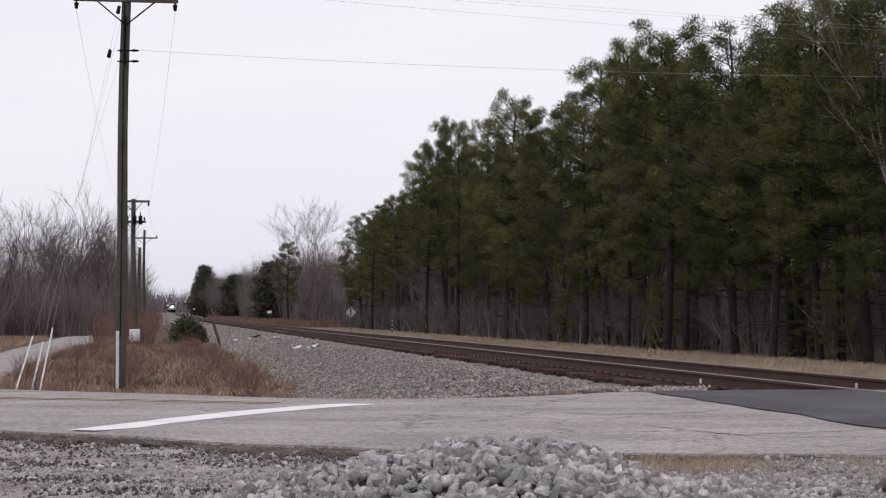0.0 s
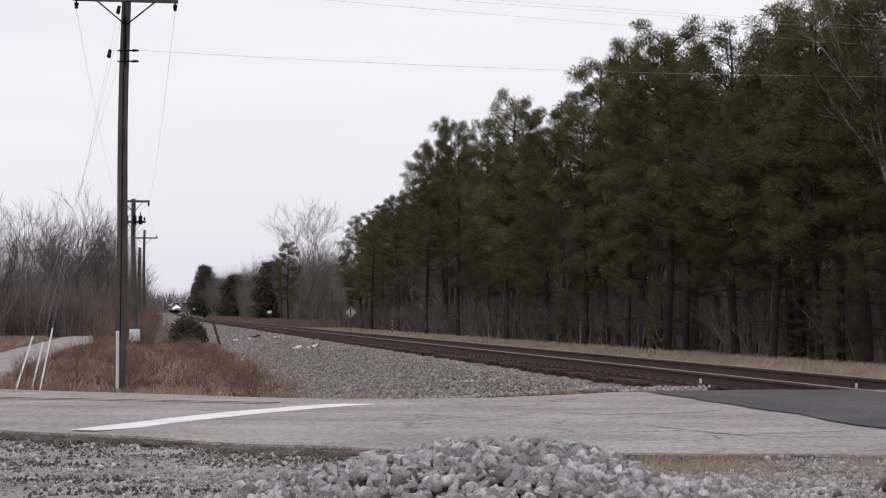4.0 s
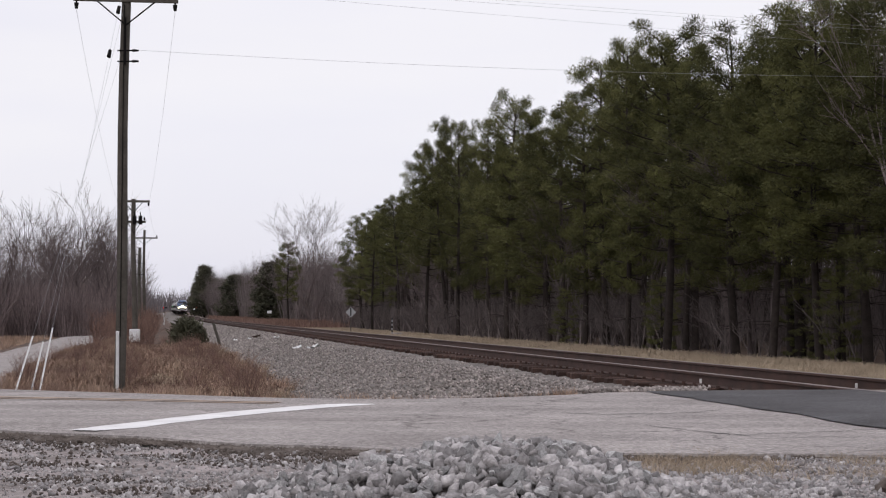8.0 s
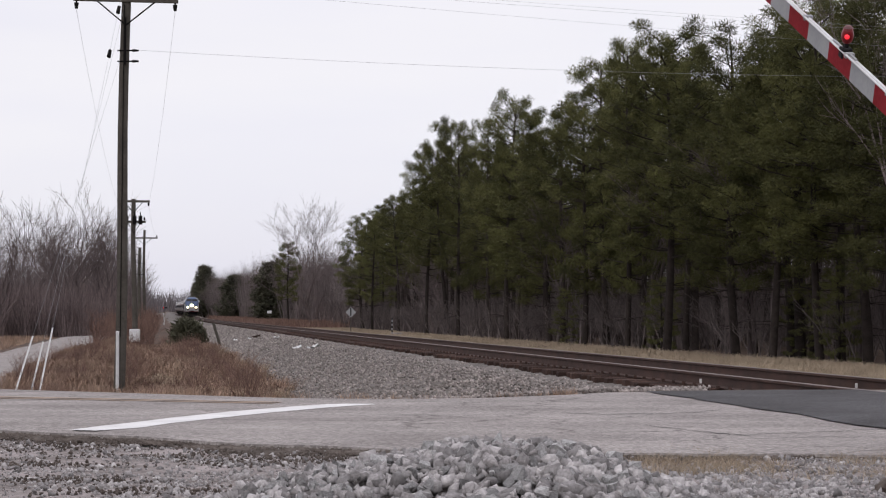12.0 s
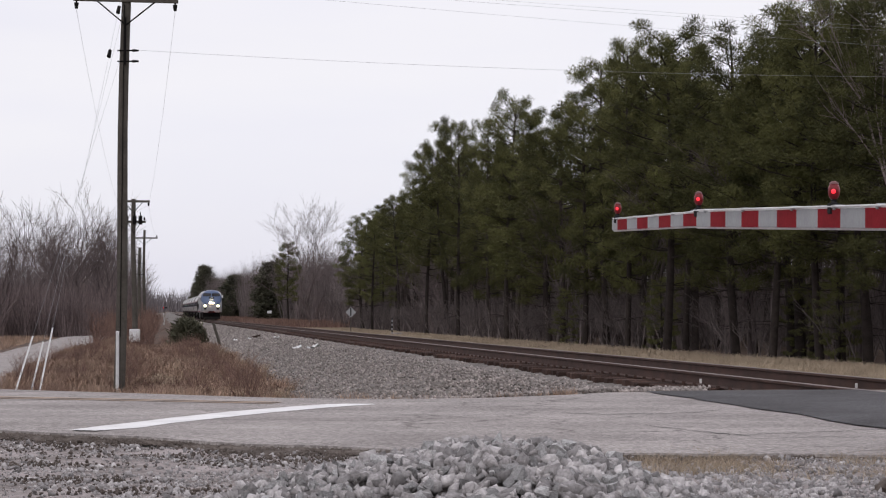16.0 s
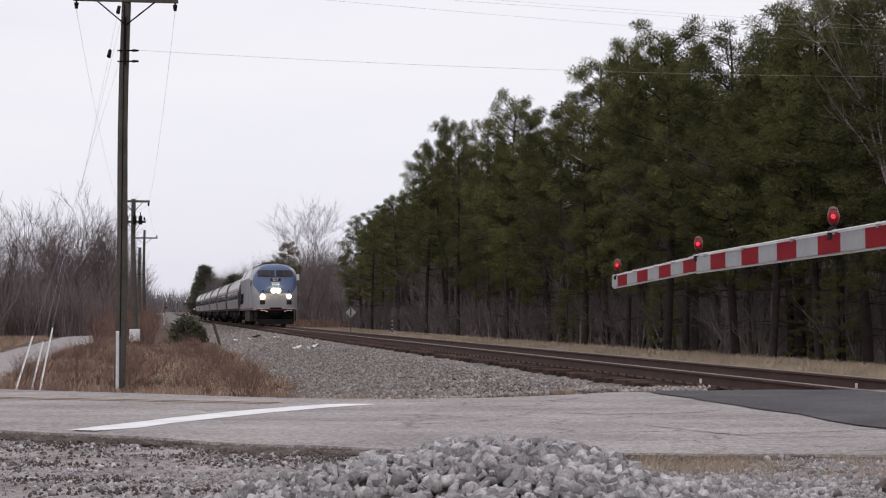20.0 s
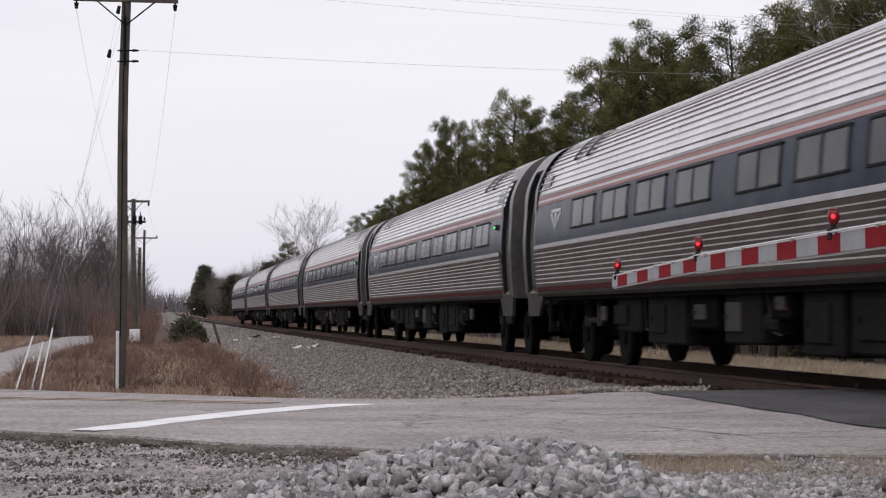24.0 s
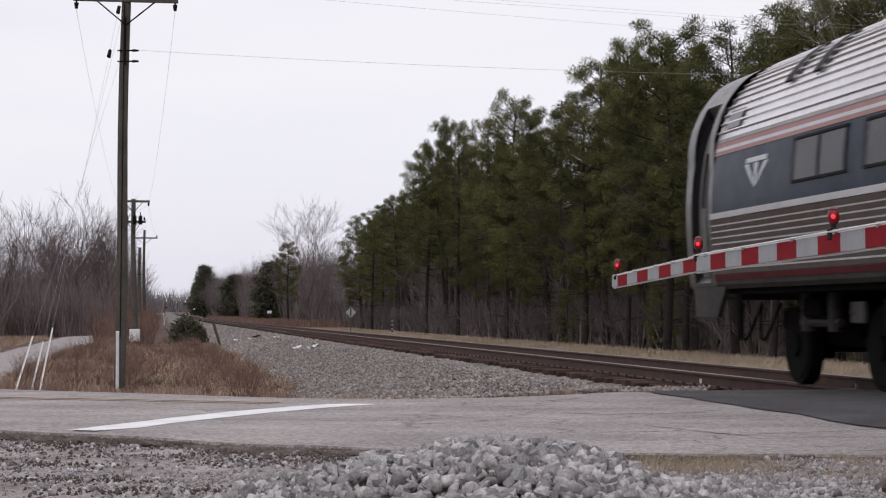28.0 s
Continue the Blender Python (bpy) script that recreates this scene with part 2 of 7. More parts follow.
M_EMBLEM = mat("pale_emblem_film", (0.52, 0.54, 0.56), (0.45, 0.47, 0.49), rough=0.4, scale=2, fine=10, bump=0)
# wheel steel blackened for the shade under the cars
M_WHEEL = mat("shaded_wheel_steel", (0.009, 0.008, 0.008), (0.005, 0.005, 0.005), rough=0.85, metal=0.1, scale=3, fine=25, bump=0.15, dist=0.006, spec=0.1)
M_LENS = mat("red_lens", (0.24, 0.012, 0.018), (0.15, 0.01, 0.012), rough=0.3, scale=4, fine=20, bump=0)
M_HOOD = mat("pale_lamp_hood", (0.20, 0.085, 0.085), (0.13, 0.055, 0.055), rough=0.6, scale=6, fine=30, bump=0)
M_HEAD = glow("headlight_lens", (1.0, 0.70, 0.34), 150.0)
M_GREEN = glow("green_door_lamp", (0.04, 1.0, 0.14), 2.5)
M_REDLAMP = glow("red_gate_lamp", (1.0, 0.025, 0.04), 1.5)
M_WHITELAMP = glow("white_far_lamp", (0.95, 0.95, 1.0), 4.0)
weathered(M_ROAD, 0.8, 0.022, 0.75, 0.3)
weathered(M_PATCH, 1.1, 0.014, 0.6, 0.25)
# ---- helpers for building ----
def part(name, bm, material, parent=None, label="", smooth=False):
    me = bpy.data.meshes.new(name)
    bm.normal_update()
    bm.to_mesh(me)
    bm.free()
    for m in (material if isinstance(material, (list, tuple)) else [material]):
        me.materials.append(m)
    if smooth:
        for p in me.polygons:
            p.use_smooth = True
    ob = new(name, me)
    if parent:
        ob.parent = parent
    if label:
        ob["label"] = label
    return ob


def data_part(name, verts, faces, material, parent=None, label=""):
    me = bpy.data.meshes.new(name)
    me.from_pydata(verts, [], faces)
    me.update()
    for m in (material if isinstance(material, (list, tuple)) else [material]):
        me.materials.append(m)
    ob = new(name, me)
    if parent:
        ob.parent = parent
    if label:
        ob["label"] = label
    return ob


def tri_mesh(name, V, F, material, parent=None, label=""):
    """A mesh from numpy arrays of vertices (n,3) and triangles or quads (m,k)."""
    me = bpy.data.meshes.new(name)
    V, F = np.asarray(V, dtype=np.float32), np.asarray(F, dtype=np.int32)
    k = F.shape[1]
    me.vertices.add(len(V))
    me.vertices.foreach_set("co", V.ravel())
    me.loops.add(F.size)
    me.loops.foreach_set("vertex_index", F.ravel())
    me.polygons.add(len(F))
    me.polygons.foreach_set("loop_start", np.arange(0, F.size, k, dtype=np.int32))
    me.update(calc_edges=True)
    me.validate()
    me.materials.append(material)
    ob = new(name, me)
    if parent:
        ob.parent = parent
    if label:
        ob["label"] = label
    return ob


def box(bm, x0, x1, y0, y1, z0, z1, bevel=0.0, mi=0):
    r = bmesh.ops.create_cube(bm, size=1.0, matrix=Matrix.LocRotScale(((x0 + x1) / 2, (y0 + y1) / 2, (z0 + z1) / 2), None, (abs(x1 - x0), abs(y1 - y0), abs(z1 - z0))))
    fs = {f for v in r["verts"] for f in v.link_faces}
    for f in fs:
        f.material_index = mi
    if bevel:
        es = {e for v in r["verts"] for e in v.link_edges}
        bmesh.ops.bevel(bm, geom=list(es), offset=bevel, segments=1, affect="EDGES")
    return bm


def tube(bm, a, b, r0, r1=None, n=8, mi=0, caps=True):
    a, b = Vector(a), Vector(b)
    r1 = r0 if r1 is None else r1
    d = b - a
    m = Matrix.Translation((a + b) / 2) @ d.to_track_quat("Z", "Y").to_matrix().to_4x4()
    r = bmesh.ops.create_cone(bm, cap_ends=caps, segments=n, radius1=r0, radius2=r1, depth=d.length, matrix=m)
    for f in {f for v in r["verts"] for f in v.link_faces}:
        f.material_index = mi
    return bm


# ---- the plan: a straight railway seen obliquely ----
P0 = Vector((5.235, 20.567, 0))
HEAD = 1.7254
U = Vector((math.cos(HEAD), math.sin(HEAD), 0))
N = Vector((-math.sin(HEAD), math.cos(HEAD), 0))


def bend(s):
    """Side shift and rise of the far track."""
    k = max(0.0, s - 230.0)
    return -0.25 * (1 - math.exp(-k / 260.0)), 1.9 * (k / 620.0) ** 1.3


def at(s, lat=0.0, z=0.0):
    """A point s metres along the railway and lat metres to its camera side."""
    d, h = bend(s)
    return P0 + U * s + N * (lat + d) + Vector((0, 0, z + h))


def smooth01(a, b, x):
    t = min(1.0, max(0.0, (x - a) / (b - a)))
    return t * t * (3 - 2 * t)


LEFT_PROFILE = ((-0.1, -0.34), (1.45, -0.38), (2.2, -0.42), (5.3, -0.86), (8.5, -1.0), (16, -1.0), (24, -0.95), (45, -0.5), (120, 0.2), (3000, 3.0))
RIGHT_PROFILE = ((-0.1, -0.34), (1.45, -0.36), (2.6, -0.5), (5.0, -0.68), (12, -0.74), (30, -0.6), (120, 0.0), (3000, 4.0))


def profile(rows, x):
    for (a, za), (b, zb) in zip(rows, rows[1:]):
        if x <= b:
            return za + (zb - za) * (x - a) / (b - a)
    return rows[-1][1]


NEAR_EDGE = ((-60, 52.0), (-9.0, 17.6), (-3.17, 13.32), (-2.26, 12.75), (-1.2, 11.9), (-0.12, 11.44), (1.4, 11.1), (2.63, 11.0), (5.0, 10.5), (12, 7.8), (60, -14))
FAR_EDGE = ((-60, 58.0), (-9.0, 23.4), (-4.91, 20.65), (-3.15, 19.44), (-1.58, 18.45), (-0.6, 18.2), (0.37, 18.4), (1.26, 19.16), (1.75, 19.75), (4.2, 20.4), (7.5, 20.2), (14, 17.0), (60, -4))


def edge_y(rows, x):
    for (a, ya), (b, yb) in zip(rows, rows[1:]):
        if x <= b:
            return ya + (yb - ya) * (x - a) / (b - a)
    return rows[-1][1]


def ground_z(x, y):
    p = Vector((x, y, 0)) - P0
    s, lat = p.dot(U), p.dot(N)
    d, h = bend(s)
    lat -= d
    z = profile(LEFT_PROFILE, lat) if lat >= 0 else profile(RIGHT_PROFILE, -lat)
    z += h * smooth01(400, 30, abs(lat))
    # the road bank: level with the rails at the crossing, sinking away behind it
    if abs(x) < 60:
        over = y - edge_y(FAR_EDGE, x)
        k = 1 - smooth01(0.2, 9.0, over)
        flat = -0.06 + 0.02 * noise.noise((x * 0.7, y * 0.7, 3.0))
        z = z * (1 - k) + flat * k
    z += 0.05 * noise.noise((x * 0.35, y * 0.35, 0.0)) * smooth01(1.5, 4.0, abs(lat))
    return z


def ground_at(s, lat):
    p = at(s, lat)
    return p.x, p.y, ground_z(p.x, p.y)


# ---- ground: one sheet out to the horizon ----
def spaced(lo, hi, mid, fine, growth):
    out, x, st = [mid], mid, fine
    while x < hi:
        x += st
        out.append(min(x, hi))
        if x > mid + 12:
            st *= growth
    x, st = mid, fine
    while x > lo:
        x -= st
        out.insert(0, max(x, lo))
        if x < mid - 12:
            st *= growth
    return out


def build_ground():
    ss = spaced(-400, 4000, 6, 0.55, 1.045)
    ls = spaced(-2500, 2500, 3, 0.45, 1.09)
    verts, faces = [], []
    for s in ss:
        for la in ls:
            p = P0 + U * s + N * la
            verts.append((p.x, p.y, ground_z(p.x, p.y)))
    w = len(ls)
    for i in range(len(ss) - 1):
        for j in range(w - 1):
            a = i * w + j
            faces.append((a, a + w, a + w + 1, a + 1))
    g = data_part("ground", verts, faces, M_GROUND)
    for p in g.data.polygons:
        p.use_smooth = True
    tagged(g, "brown winter ground with dead grass beside the railway", "ground", kind="structure")


build_ground()


# ---- ballast bed ----
def build_ballast():
    rows = [(-1, -5.0, -0.66), (-1, -2.6, -0.44), (0, -1.5, -0.26), (0, -0.5, -0.23), (0, 0.6, -0.24), (0, 1.25, -0.265), (0, 1.55, -0.30), (1, 2.2, -0.38), (1, 3.5, -0.57), (1, 5.0, -0.80), (1, 5.9, -0.99)]
    verts, faces = [], []
    ss = [-60, -30, -15, -8, -4] + [0.6 * i for i in range(-2, 170)] + [105 + 12 * i for i in range(1, 70)]
    for s in ss:
        for k, la, z in rows:
            p = at(s, la + (0.25 * noise.noise((s * 0.4, la, 1)) if k else 0), z + 0.03 * noise.noise((s * 0.9, la * 2, 5)))
            if s < 2 and la > 1.6:
                p.z = min(p.z, ground_z(p.x, p.y) - 0.03)
            elif la > 1.6:
                p.z = max(p.z, ground_z(p.x, p.y) + 0.02) if la < 5.2 else ground_z(p.x, p.y) - 0.05
            verts.append(p)
    w = len(rows)
    for i in range(len(ss) - 1):
        for j in range(w - 1):
            a = i * w + j
            faces.append((a, a + w, a + w + 1, a + 1))
    b = data_part("ballast_bed", verts, faces, M_BALLAST)
    tagged(b, "grey crushed stone ballast bed under the track", "ballast", kind="structure")
    return b


ballast_bed = build_ballast()


# ---- roads ----
def lift(x, y):
    """Road height: a slight crown and the rise onto the crossing."""
    return 0.004 * noise.noise((x * 0.5, y * 0.5, 9)) - 0.004


def build_road():
    xs = [-60, -45, -32, -22, -15] + [-9 + 0.25 * i for i in range(0, 76)] + [12, 16, 24, 40, 60]
    verts, faces, n = [], [], 18
    for x in xs:
        y0, y1 = edge_y(NEAR_EDGE, x), edge_y(FAR_EDGE, x)
        y0 += 0.12 * noise.noise((x * 1.7, 0, 0)) + 0.06 * noise.noise((x * 6, 4, 0))
        verts.append((x, y0 - 0.03, -0.12))
        for j in range(n + 1):
            y = y0 + (y1 - y0) * j / n
            z = lift(x, y) - (0.012 if j in (0, n) else 0)
            verts.append((x, y, z))
        verts.append((x, y1 + 0.05, -0.25))
    w = n + 3
    for i in range(len(xs) - 1):
        for j in range(w - 1):
            a = i * w + j
            faces.append((a, a + w, a + w + 1, a + 1))
    r = data_part("road", verts, faces, M_ROAD)
    tagged(r, "worn grey two-lane asphalt road crossing the railway", "road", kind="structure")
    return r


road = build_road()


def strip(name, pts, width, z, material, parent, label, taper=False, n=30):
    """A painted line along a polyline, with slightly ragged edges."""
    verts, faces = [], []
    wide = [p[2] if len(p) > 2 else width for p in pts]
    pts = [Vector((p[0], p[1], 0)) for p in pts]
    total = [0]
    for a, b in zip(pts, pts[1:]):
        total.append(total[-1] + (b - a).length)
    for i in range(n + 1):
        q = total[-1] * i / n
        k = max(j for j in range(len(pts) - 1) if total[j] <= q + 1e-6)
        d = (pts[k + 1] - pts[k]).normalized()
        c = pts[k] + d * (q - total[k])
        side = Vector((-d.y, d.x, 0))
        here = wide[k] + (wide[k + 1] - wide[k]) * (q - total[k]) / (total[k + 1] - total[k])
        for sg in (-1, 1):
            p = c + side * sg * (here / 2 + 0.015 * noise.noise((q * 4, sg * 9, 1)))
            verts.append((p.x, p.y, lift(p.x, p.y) + z))
    for i in range(n):
        faces.append((2 * i, 2 * i + 1, 2 * i + 3, 2 * i + 2))
    return data_part(name, verts, faces, material, parent, label)


strip("stop_line", ((-2.53, 13.06, 0.236), (-2.34, 13.43, 0.38), (-2.21, 13.9, 0.32), (-1.94, 14.66, 0.368), (-1.58, 15.56, 0.389), (-1.17, 16.37, 0.366), (-0.89, 16.77, 0.386), (-0.62, 16.87, 0.102)), 0.42, 0.003, M_WHITE, road, "wide white painted stop line", n=60)
strip("centre_line", ((-16, 25.1), (-8, 20.0), (-4.28, 18.05), (-2.8, 17.5), (-1.55, 17.0)), 0.1, 0.005, M_YELLOW, road, "faded yellow centre line")
strip("centre_line", ((-16, 25.35), (-8, 20.25), (-4.25, 18.28), (-2.75, 17.73), (-1.5, 17.22)), 0.1, 0.005, M_YELLOW, road, "faded yellow centre line")


def build_patch():
    """New dark asphalt laid along the near rail, and between the rails."""
    for name, l0, l1 in (("crossing_asphalt", 0.87, 3.2), ("crossing_asphalt", -0.62, 0.62), ("crossing_asphalt", -3.4, -0.87)):
        verts, faces, n = [], [], 8
        ss = [-22 + 0.5 * i for i in range(44)]
        for s in ss:
            e = 0.12 * noise.noise((s * 0.9, l1, 2)) + 0.06 * noise.noise((s * 3.3, l1, 5)) if abs(l1) > 2 else 0
            for j in range(n + 1):
                la = l0 + (l1 + e - l0) * j / n
                p = at(s, la)
                verts.append((p.x, p.y, 0.008 - (0.004 if abs(la) > 3 else 0) - (0.012 if abs(la) < 0.7 else 0)))
        w = n + 1
        for i in range(len(ss) - 1):
            for j in range(n):
                a = i * w + j
                faces.append((a, a + w, a + w + 1, a + 1))
        o = data_part(name, verts, faces, M_PATCH, road, "smooth dark new asphalt beside the rail")


build_patch()


def build_lane():
    """The narrow side lane along the pole line, turning off behind a grassy corner."""
    mid = [(at(s, 13.6), 0) for s in (8, 16, 30, 45, 65, 85, 105, 122)]
    pts = [p for p, _ in mid]
    pts += [Vector((-29.5, 156, 0)), Vector((-33, 166, 0)), Vector((-40, 173, 0)), Vector((-60, 182, 0)), Vector((-110, 196, 0))]
    verts, faces = [], []
    fine = []
    for a, b in zip(pts, pts[1:]):
        for k in range(8):
            fine.append(a.lerp(b, k / 8))
    for i, p in enumerate(fine):
        d = (fine[min(i + 1, len(fine) - 1)] - fine[max(i - 1, 0)])
        d.z = 0
        d.normalize()
        side = Vector((-d.y, d.x, 0))
        for k in range(-2, 3):
            q = p + side * (k * 0.85 + (0.1 * noise.noise((p.y, k, 0)) if abs(k) == 2 else 0))
            verts.append((q.x, q.y, ground_z(p.x, p.y) + 0.07 - 0.01 * abs(k)))
    for i in range(len(fine) - 1):
        for j in range(4):
            a = i * 5 + j
            faces.append((a, a + 5, a + 6, a + 1))
    tagged(data_part("side_road", verts, faces, M_ROAD), "narrow grey asphalt lane beside the pole line", "road", kind="structure")


build_lane()


# ---- railway track ----
def build_track():
    track = tagged(new("railway_track"), "single railway track with rusty steel rails on dark wooden ties", "railway track", kind="structure")
    prof = ((-0.070, -0.185), (0.070, -0.185), (0.070, -0.172), (0.012, -0.155), (0.012, -0.045), (0.037, -0.036), (0.037, -0.006), (0.028, 0.0), (-0.028, 0.0), (-0.037, -0.006), (-0.037, -0.036), (-0.012, -0.045), (-0.012, -0.155), (-0.070, -0.172))
    ss = [-60] + [-10 + 10 * i for i in range(95)]
    for side in (0.7525, -0.7525):
        verts, faces, mi = [], [], []
        for s in ss:
            for a, z in prof:
                verts.append(at(s, side + a, z))
        n = len(prof)
        for i in range(len(ss) - 1):
            for j in range(n):
                a, b = i * n + j, i * n + (j + 1) % n
                faces.append((a, b, b + n, a + n))
                mi.append(1 if j in (6, 7, 8) else 0)
        r = data_part("rail", verts, faces, [M_RAIL, M_RAILTOP], track)
        r.data.polygons.foreach_set("material_index", mi)
    bm = bmesh.new()
    box(bm, -0.115, 0.115, -1.3, 1.3, -0.35, -0.185, 0.012)
    tie = part("tie", bm, M_TIE, track)
    base = Matrix.Rotation(HEAD, 4, "Z")
    rng = random.Random(4)
    verts, faces = [], []
    k = 0
    for i in range(1180):
        s = -20 + 0.54 * i + rng.uniform(-0.03, 0.03)
        if -19 < s < -0.6:
            continue
        if -0.6 < s < 130 and k < 240:
            k += 1
            o = tie if k == 1 else tie.copy()
            if k > 1:
                scene.collection.objects.link(o)
            o.matrix_basis = Matrix.Translation(at(s, rng.uniform(-0.05, 0.05), rng.uniform(-0.01, 0.004))) @ base @ Matrix.Rotation(rng.uniform(-0.02, 0.02), 4, "Z")
        else:
            b = len(verts)
            for ds in (-0.115, 0.115):
                for la in (-1.3, 1.3):
                    for z in (-0.35, -0.185):
                        verts.append(at(s + ds, la, z))
            faces += [(b, b + 1, b + 3, b + 2), (b + 4, b + 6, b + 7, b + 5), (b, b + 4, b + 5, b + 1), (b + 2, b + 3, b + 7, b + 6), (b + 1, b + 5, b + 7, b + 3)]
    tagged(data_part("far_ties", verts, faces, M_TIE, track), kind="stuff")
    # tie plates and spikes under both rails, joined
    bm = bmesh.new()
    for i in range(160):
        s = -0.3 + 0.54 * i
        for side in (0.7525, -0.7525):
            for e in (-0.11, 0.11):
                p = at(s, side + e, -0.165)
                bmesh.ops.create_cube(bm, size=0.045, matrix=Matrix.Translation(p))
    tagged(part("rail_spikes", bm, M_RAIL, track), kind="stuff")
    return track


railway_track = build_track()
# ---- vegetation ----
def ring_tube(V, F, pts, radii, n=6):
    """Adds a bent tapered tube along pts to the lists V, F (quads)."""
    b0 = len(V)
    for i, p in enumerate(pts):
        d = (pts[min(i + 1, len(pts) - 1)] - pts[max(i - 1, 0)]).normalized()
        a = d.orthogonal().normalized()
        c = d.cross(a)
        for k in range(n):
            t = 2 * math.pi * k / n
            V.append(p + (a * math.cos(t) + c * math.sin(t)) * radii[i])
    for i in range(len(pts) - 1):
        for k in range(n):
            q = b0 + i * n + k
            r = b0 + i * n + (k + 1) % n
            F.append((q, r, r + n, q + n))


def pine(seed, height=13.0, base=0.34, spread=2.5, limbs=46, needles=150, big=1.0):
    """A loblolly pine: bare lower trunk, rising limbs, round needle clumps on their forks."""
    rng = random.Random(seed)
    tree = new("pine_tree")
    V, F = [], []
    lean = Vector((rng.uniform(-0.03, 0.03), rng.uniform(-0.03, 0.03), 0))
    axis = [Vector((lean.x * z * height + 0.14 * math.sin(z * 5 + seed), lean.y * z * height + 0.12 * math.cos(z * 4 + seed), z * height - 0.15)) for z in [i / 9 for i in range(10)]]
    ring_tube(V, F, axis, [0.16 * (1 - 0.88 * i / 9) + 0.012 for i in range(10)], 8)
    ends = []
    for i in range(limbs):
        q = min(0.985, base + (1 - base) * (i / limbs) ** 0.9 + rng.uniform(-0.012, 0.012))
        k = min(8, int(q * 9))
        root = axis[k].lerp(axis[k + 1], q * 9 - k)
        ang = i * 2.4 + rng.uniform(-0.6, 0.6)
        w = (q - base) / (1 - base)
        full = 0.62 + 1.25 * w if w < 0.3 else 1.0 - 0.68 * ((w - 0.3) / 0.7) ** 2.0
        reach = spread * full * rng.uniform(0.62, 1.1)
        out = Vector((math.cos(ang), math.sin(ang), 0))
        up = -0.05 + 0.62 * w * w
        pts = [root + out * reach * t + Vector((0, 0, reach * (up * t + 0.28 * t * t))) + Vector((rng.uniform(-.1, .1), rng.uniform(-.1, .1), rng.uniform(-.1, .1))) * t for t in (0, 0.35, 0.7, 1.0)]
        ring_tube(V, F, pts, [0.05 * (1.25 - w), 0.032, 0.02, 0.01], 4)
        ends.append((pts[3], rng.uniform(0.30, 0.5)))
        side = Vector((-out.y, out.x, 0))
        for f in range(3 if reach < 1.3 else 5):
            t = rng.uniform(0.45, 0.95)
            a = pts[0].lerp(pts[1], t / 0.35) if t < 0.35 else (pts[1].lerp(pts[2], (t - 0.35) / 0.35) if t < 0.7 else pts[2].lerp(pts[3], (t - 0.7) / 0.3))
            e = a + (side * rng.uniform(-1, 1) + out * rng.uniform(0.0, 0.6) + Vector((0, 0, rng.uniform(0.0, 0.7)))) * (0.22 + 0.25 * reach) * rng.uniform(0.5, 1.1)
            ring_tube(V, F, [a, e], [0.014, 0.007], 3)
            ends.append((e, rng.uniform(0.26, 0.46)))
    # dead stubs on the lower trunk
    for i in range(12):
        q = rng.uniform(0.15, base + 0.1)
        root = axis[min(8, int(q * 9))]
        ang = rng.uniform(0, 6.28)
        d = Vector((math.cos(ang), math.sin(ang), rng.uniform(-0.15, 0.25))) * rng.uniform(0.5, 1.8)
        ring_tube(V, F, [root, root + d * 0.5, root + d + Vector((0, 0, -0.1))], [0.022, 0.014, 0.005], 3)
    tri_mesh("trunk", V, F, M_BARK, tree)
    # each clump is a ball of fine needles that point outwards and up
    g = np.random.RandomState(seed)
    C = np.repeat(np.array([c for c, _ in ends]), needles, axis=0)
    R = np.repeat(np.array([r for _, r in ends]), needles)[:, None]
    O = g.normal(size=(len(C), 3))
    O /= np.linalg.norm(O, axis=1)[:, None]
    C = C + O * R * np.array([1.0, 1.0, 0.78]) * g.uniform(0.25, 0.95, (len(C), 1))
    D = O + g.normal(size=C.shape) * 0.5
    D[:, 2] += 0.25
    D /= np.linalg.norm(D, axis=1)[:, None]
    S = np.cross(D, g.normal(size=D.shape))
    S /= np.linalg.norm(S, axis=1)[:, None]
    ln = g.uniform(0.08, 0.14, size=(len(C), 1)) * (0.6 + 0.4 * big)
    wd = big * g.uniform(0.009, 0.014, size=(len(C), 1))
    E = C + D * ln
    Vn = np.stack([C - S * wd, C + S * wd, E + S * wd * 0.5, E - S * wd * 0.5], axis=1).reshape(-1, 3)
    tri_mesh("crown", Vn, np.arange(len(Vn)).reshape(-1, 4), M_NEEDLE, tree)
    return tree


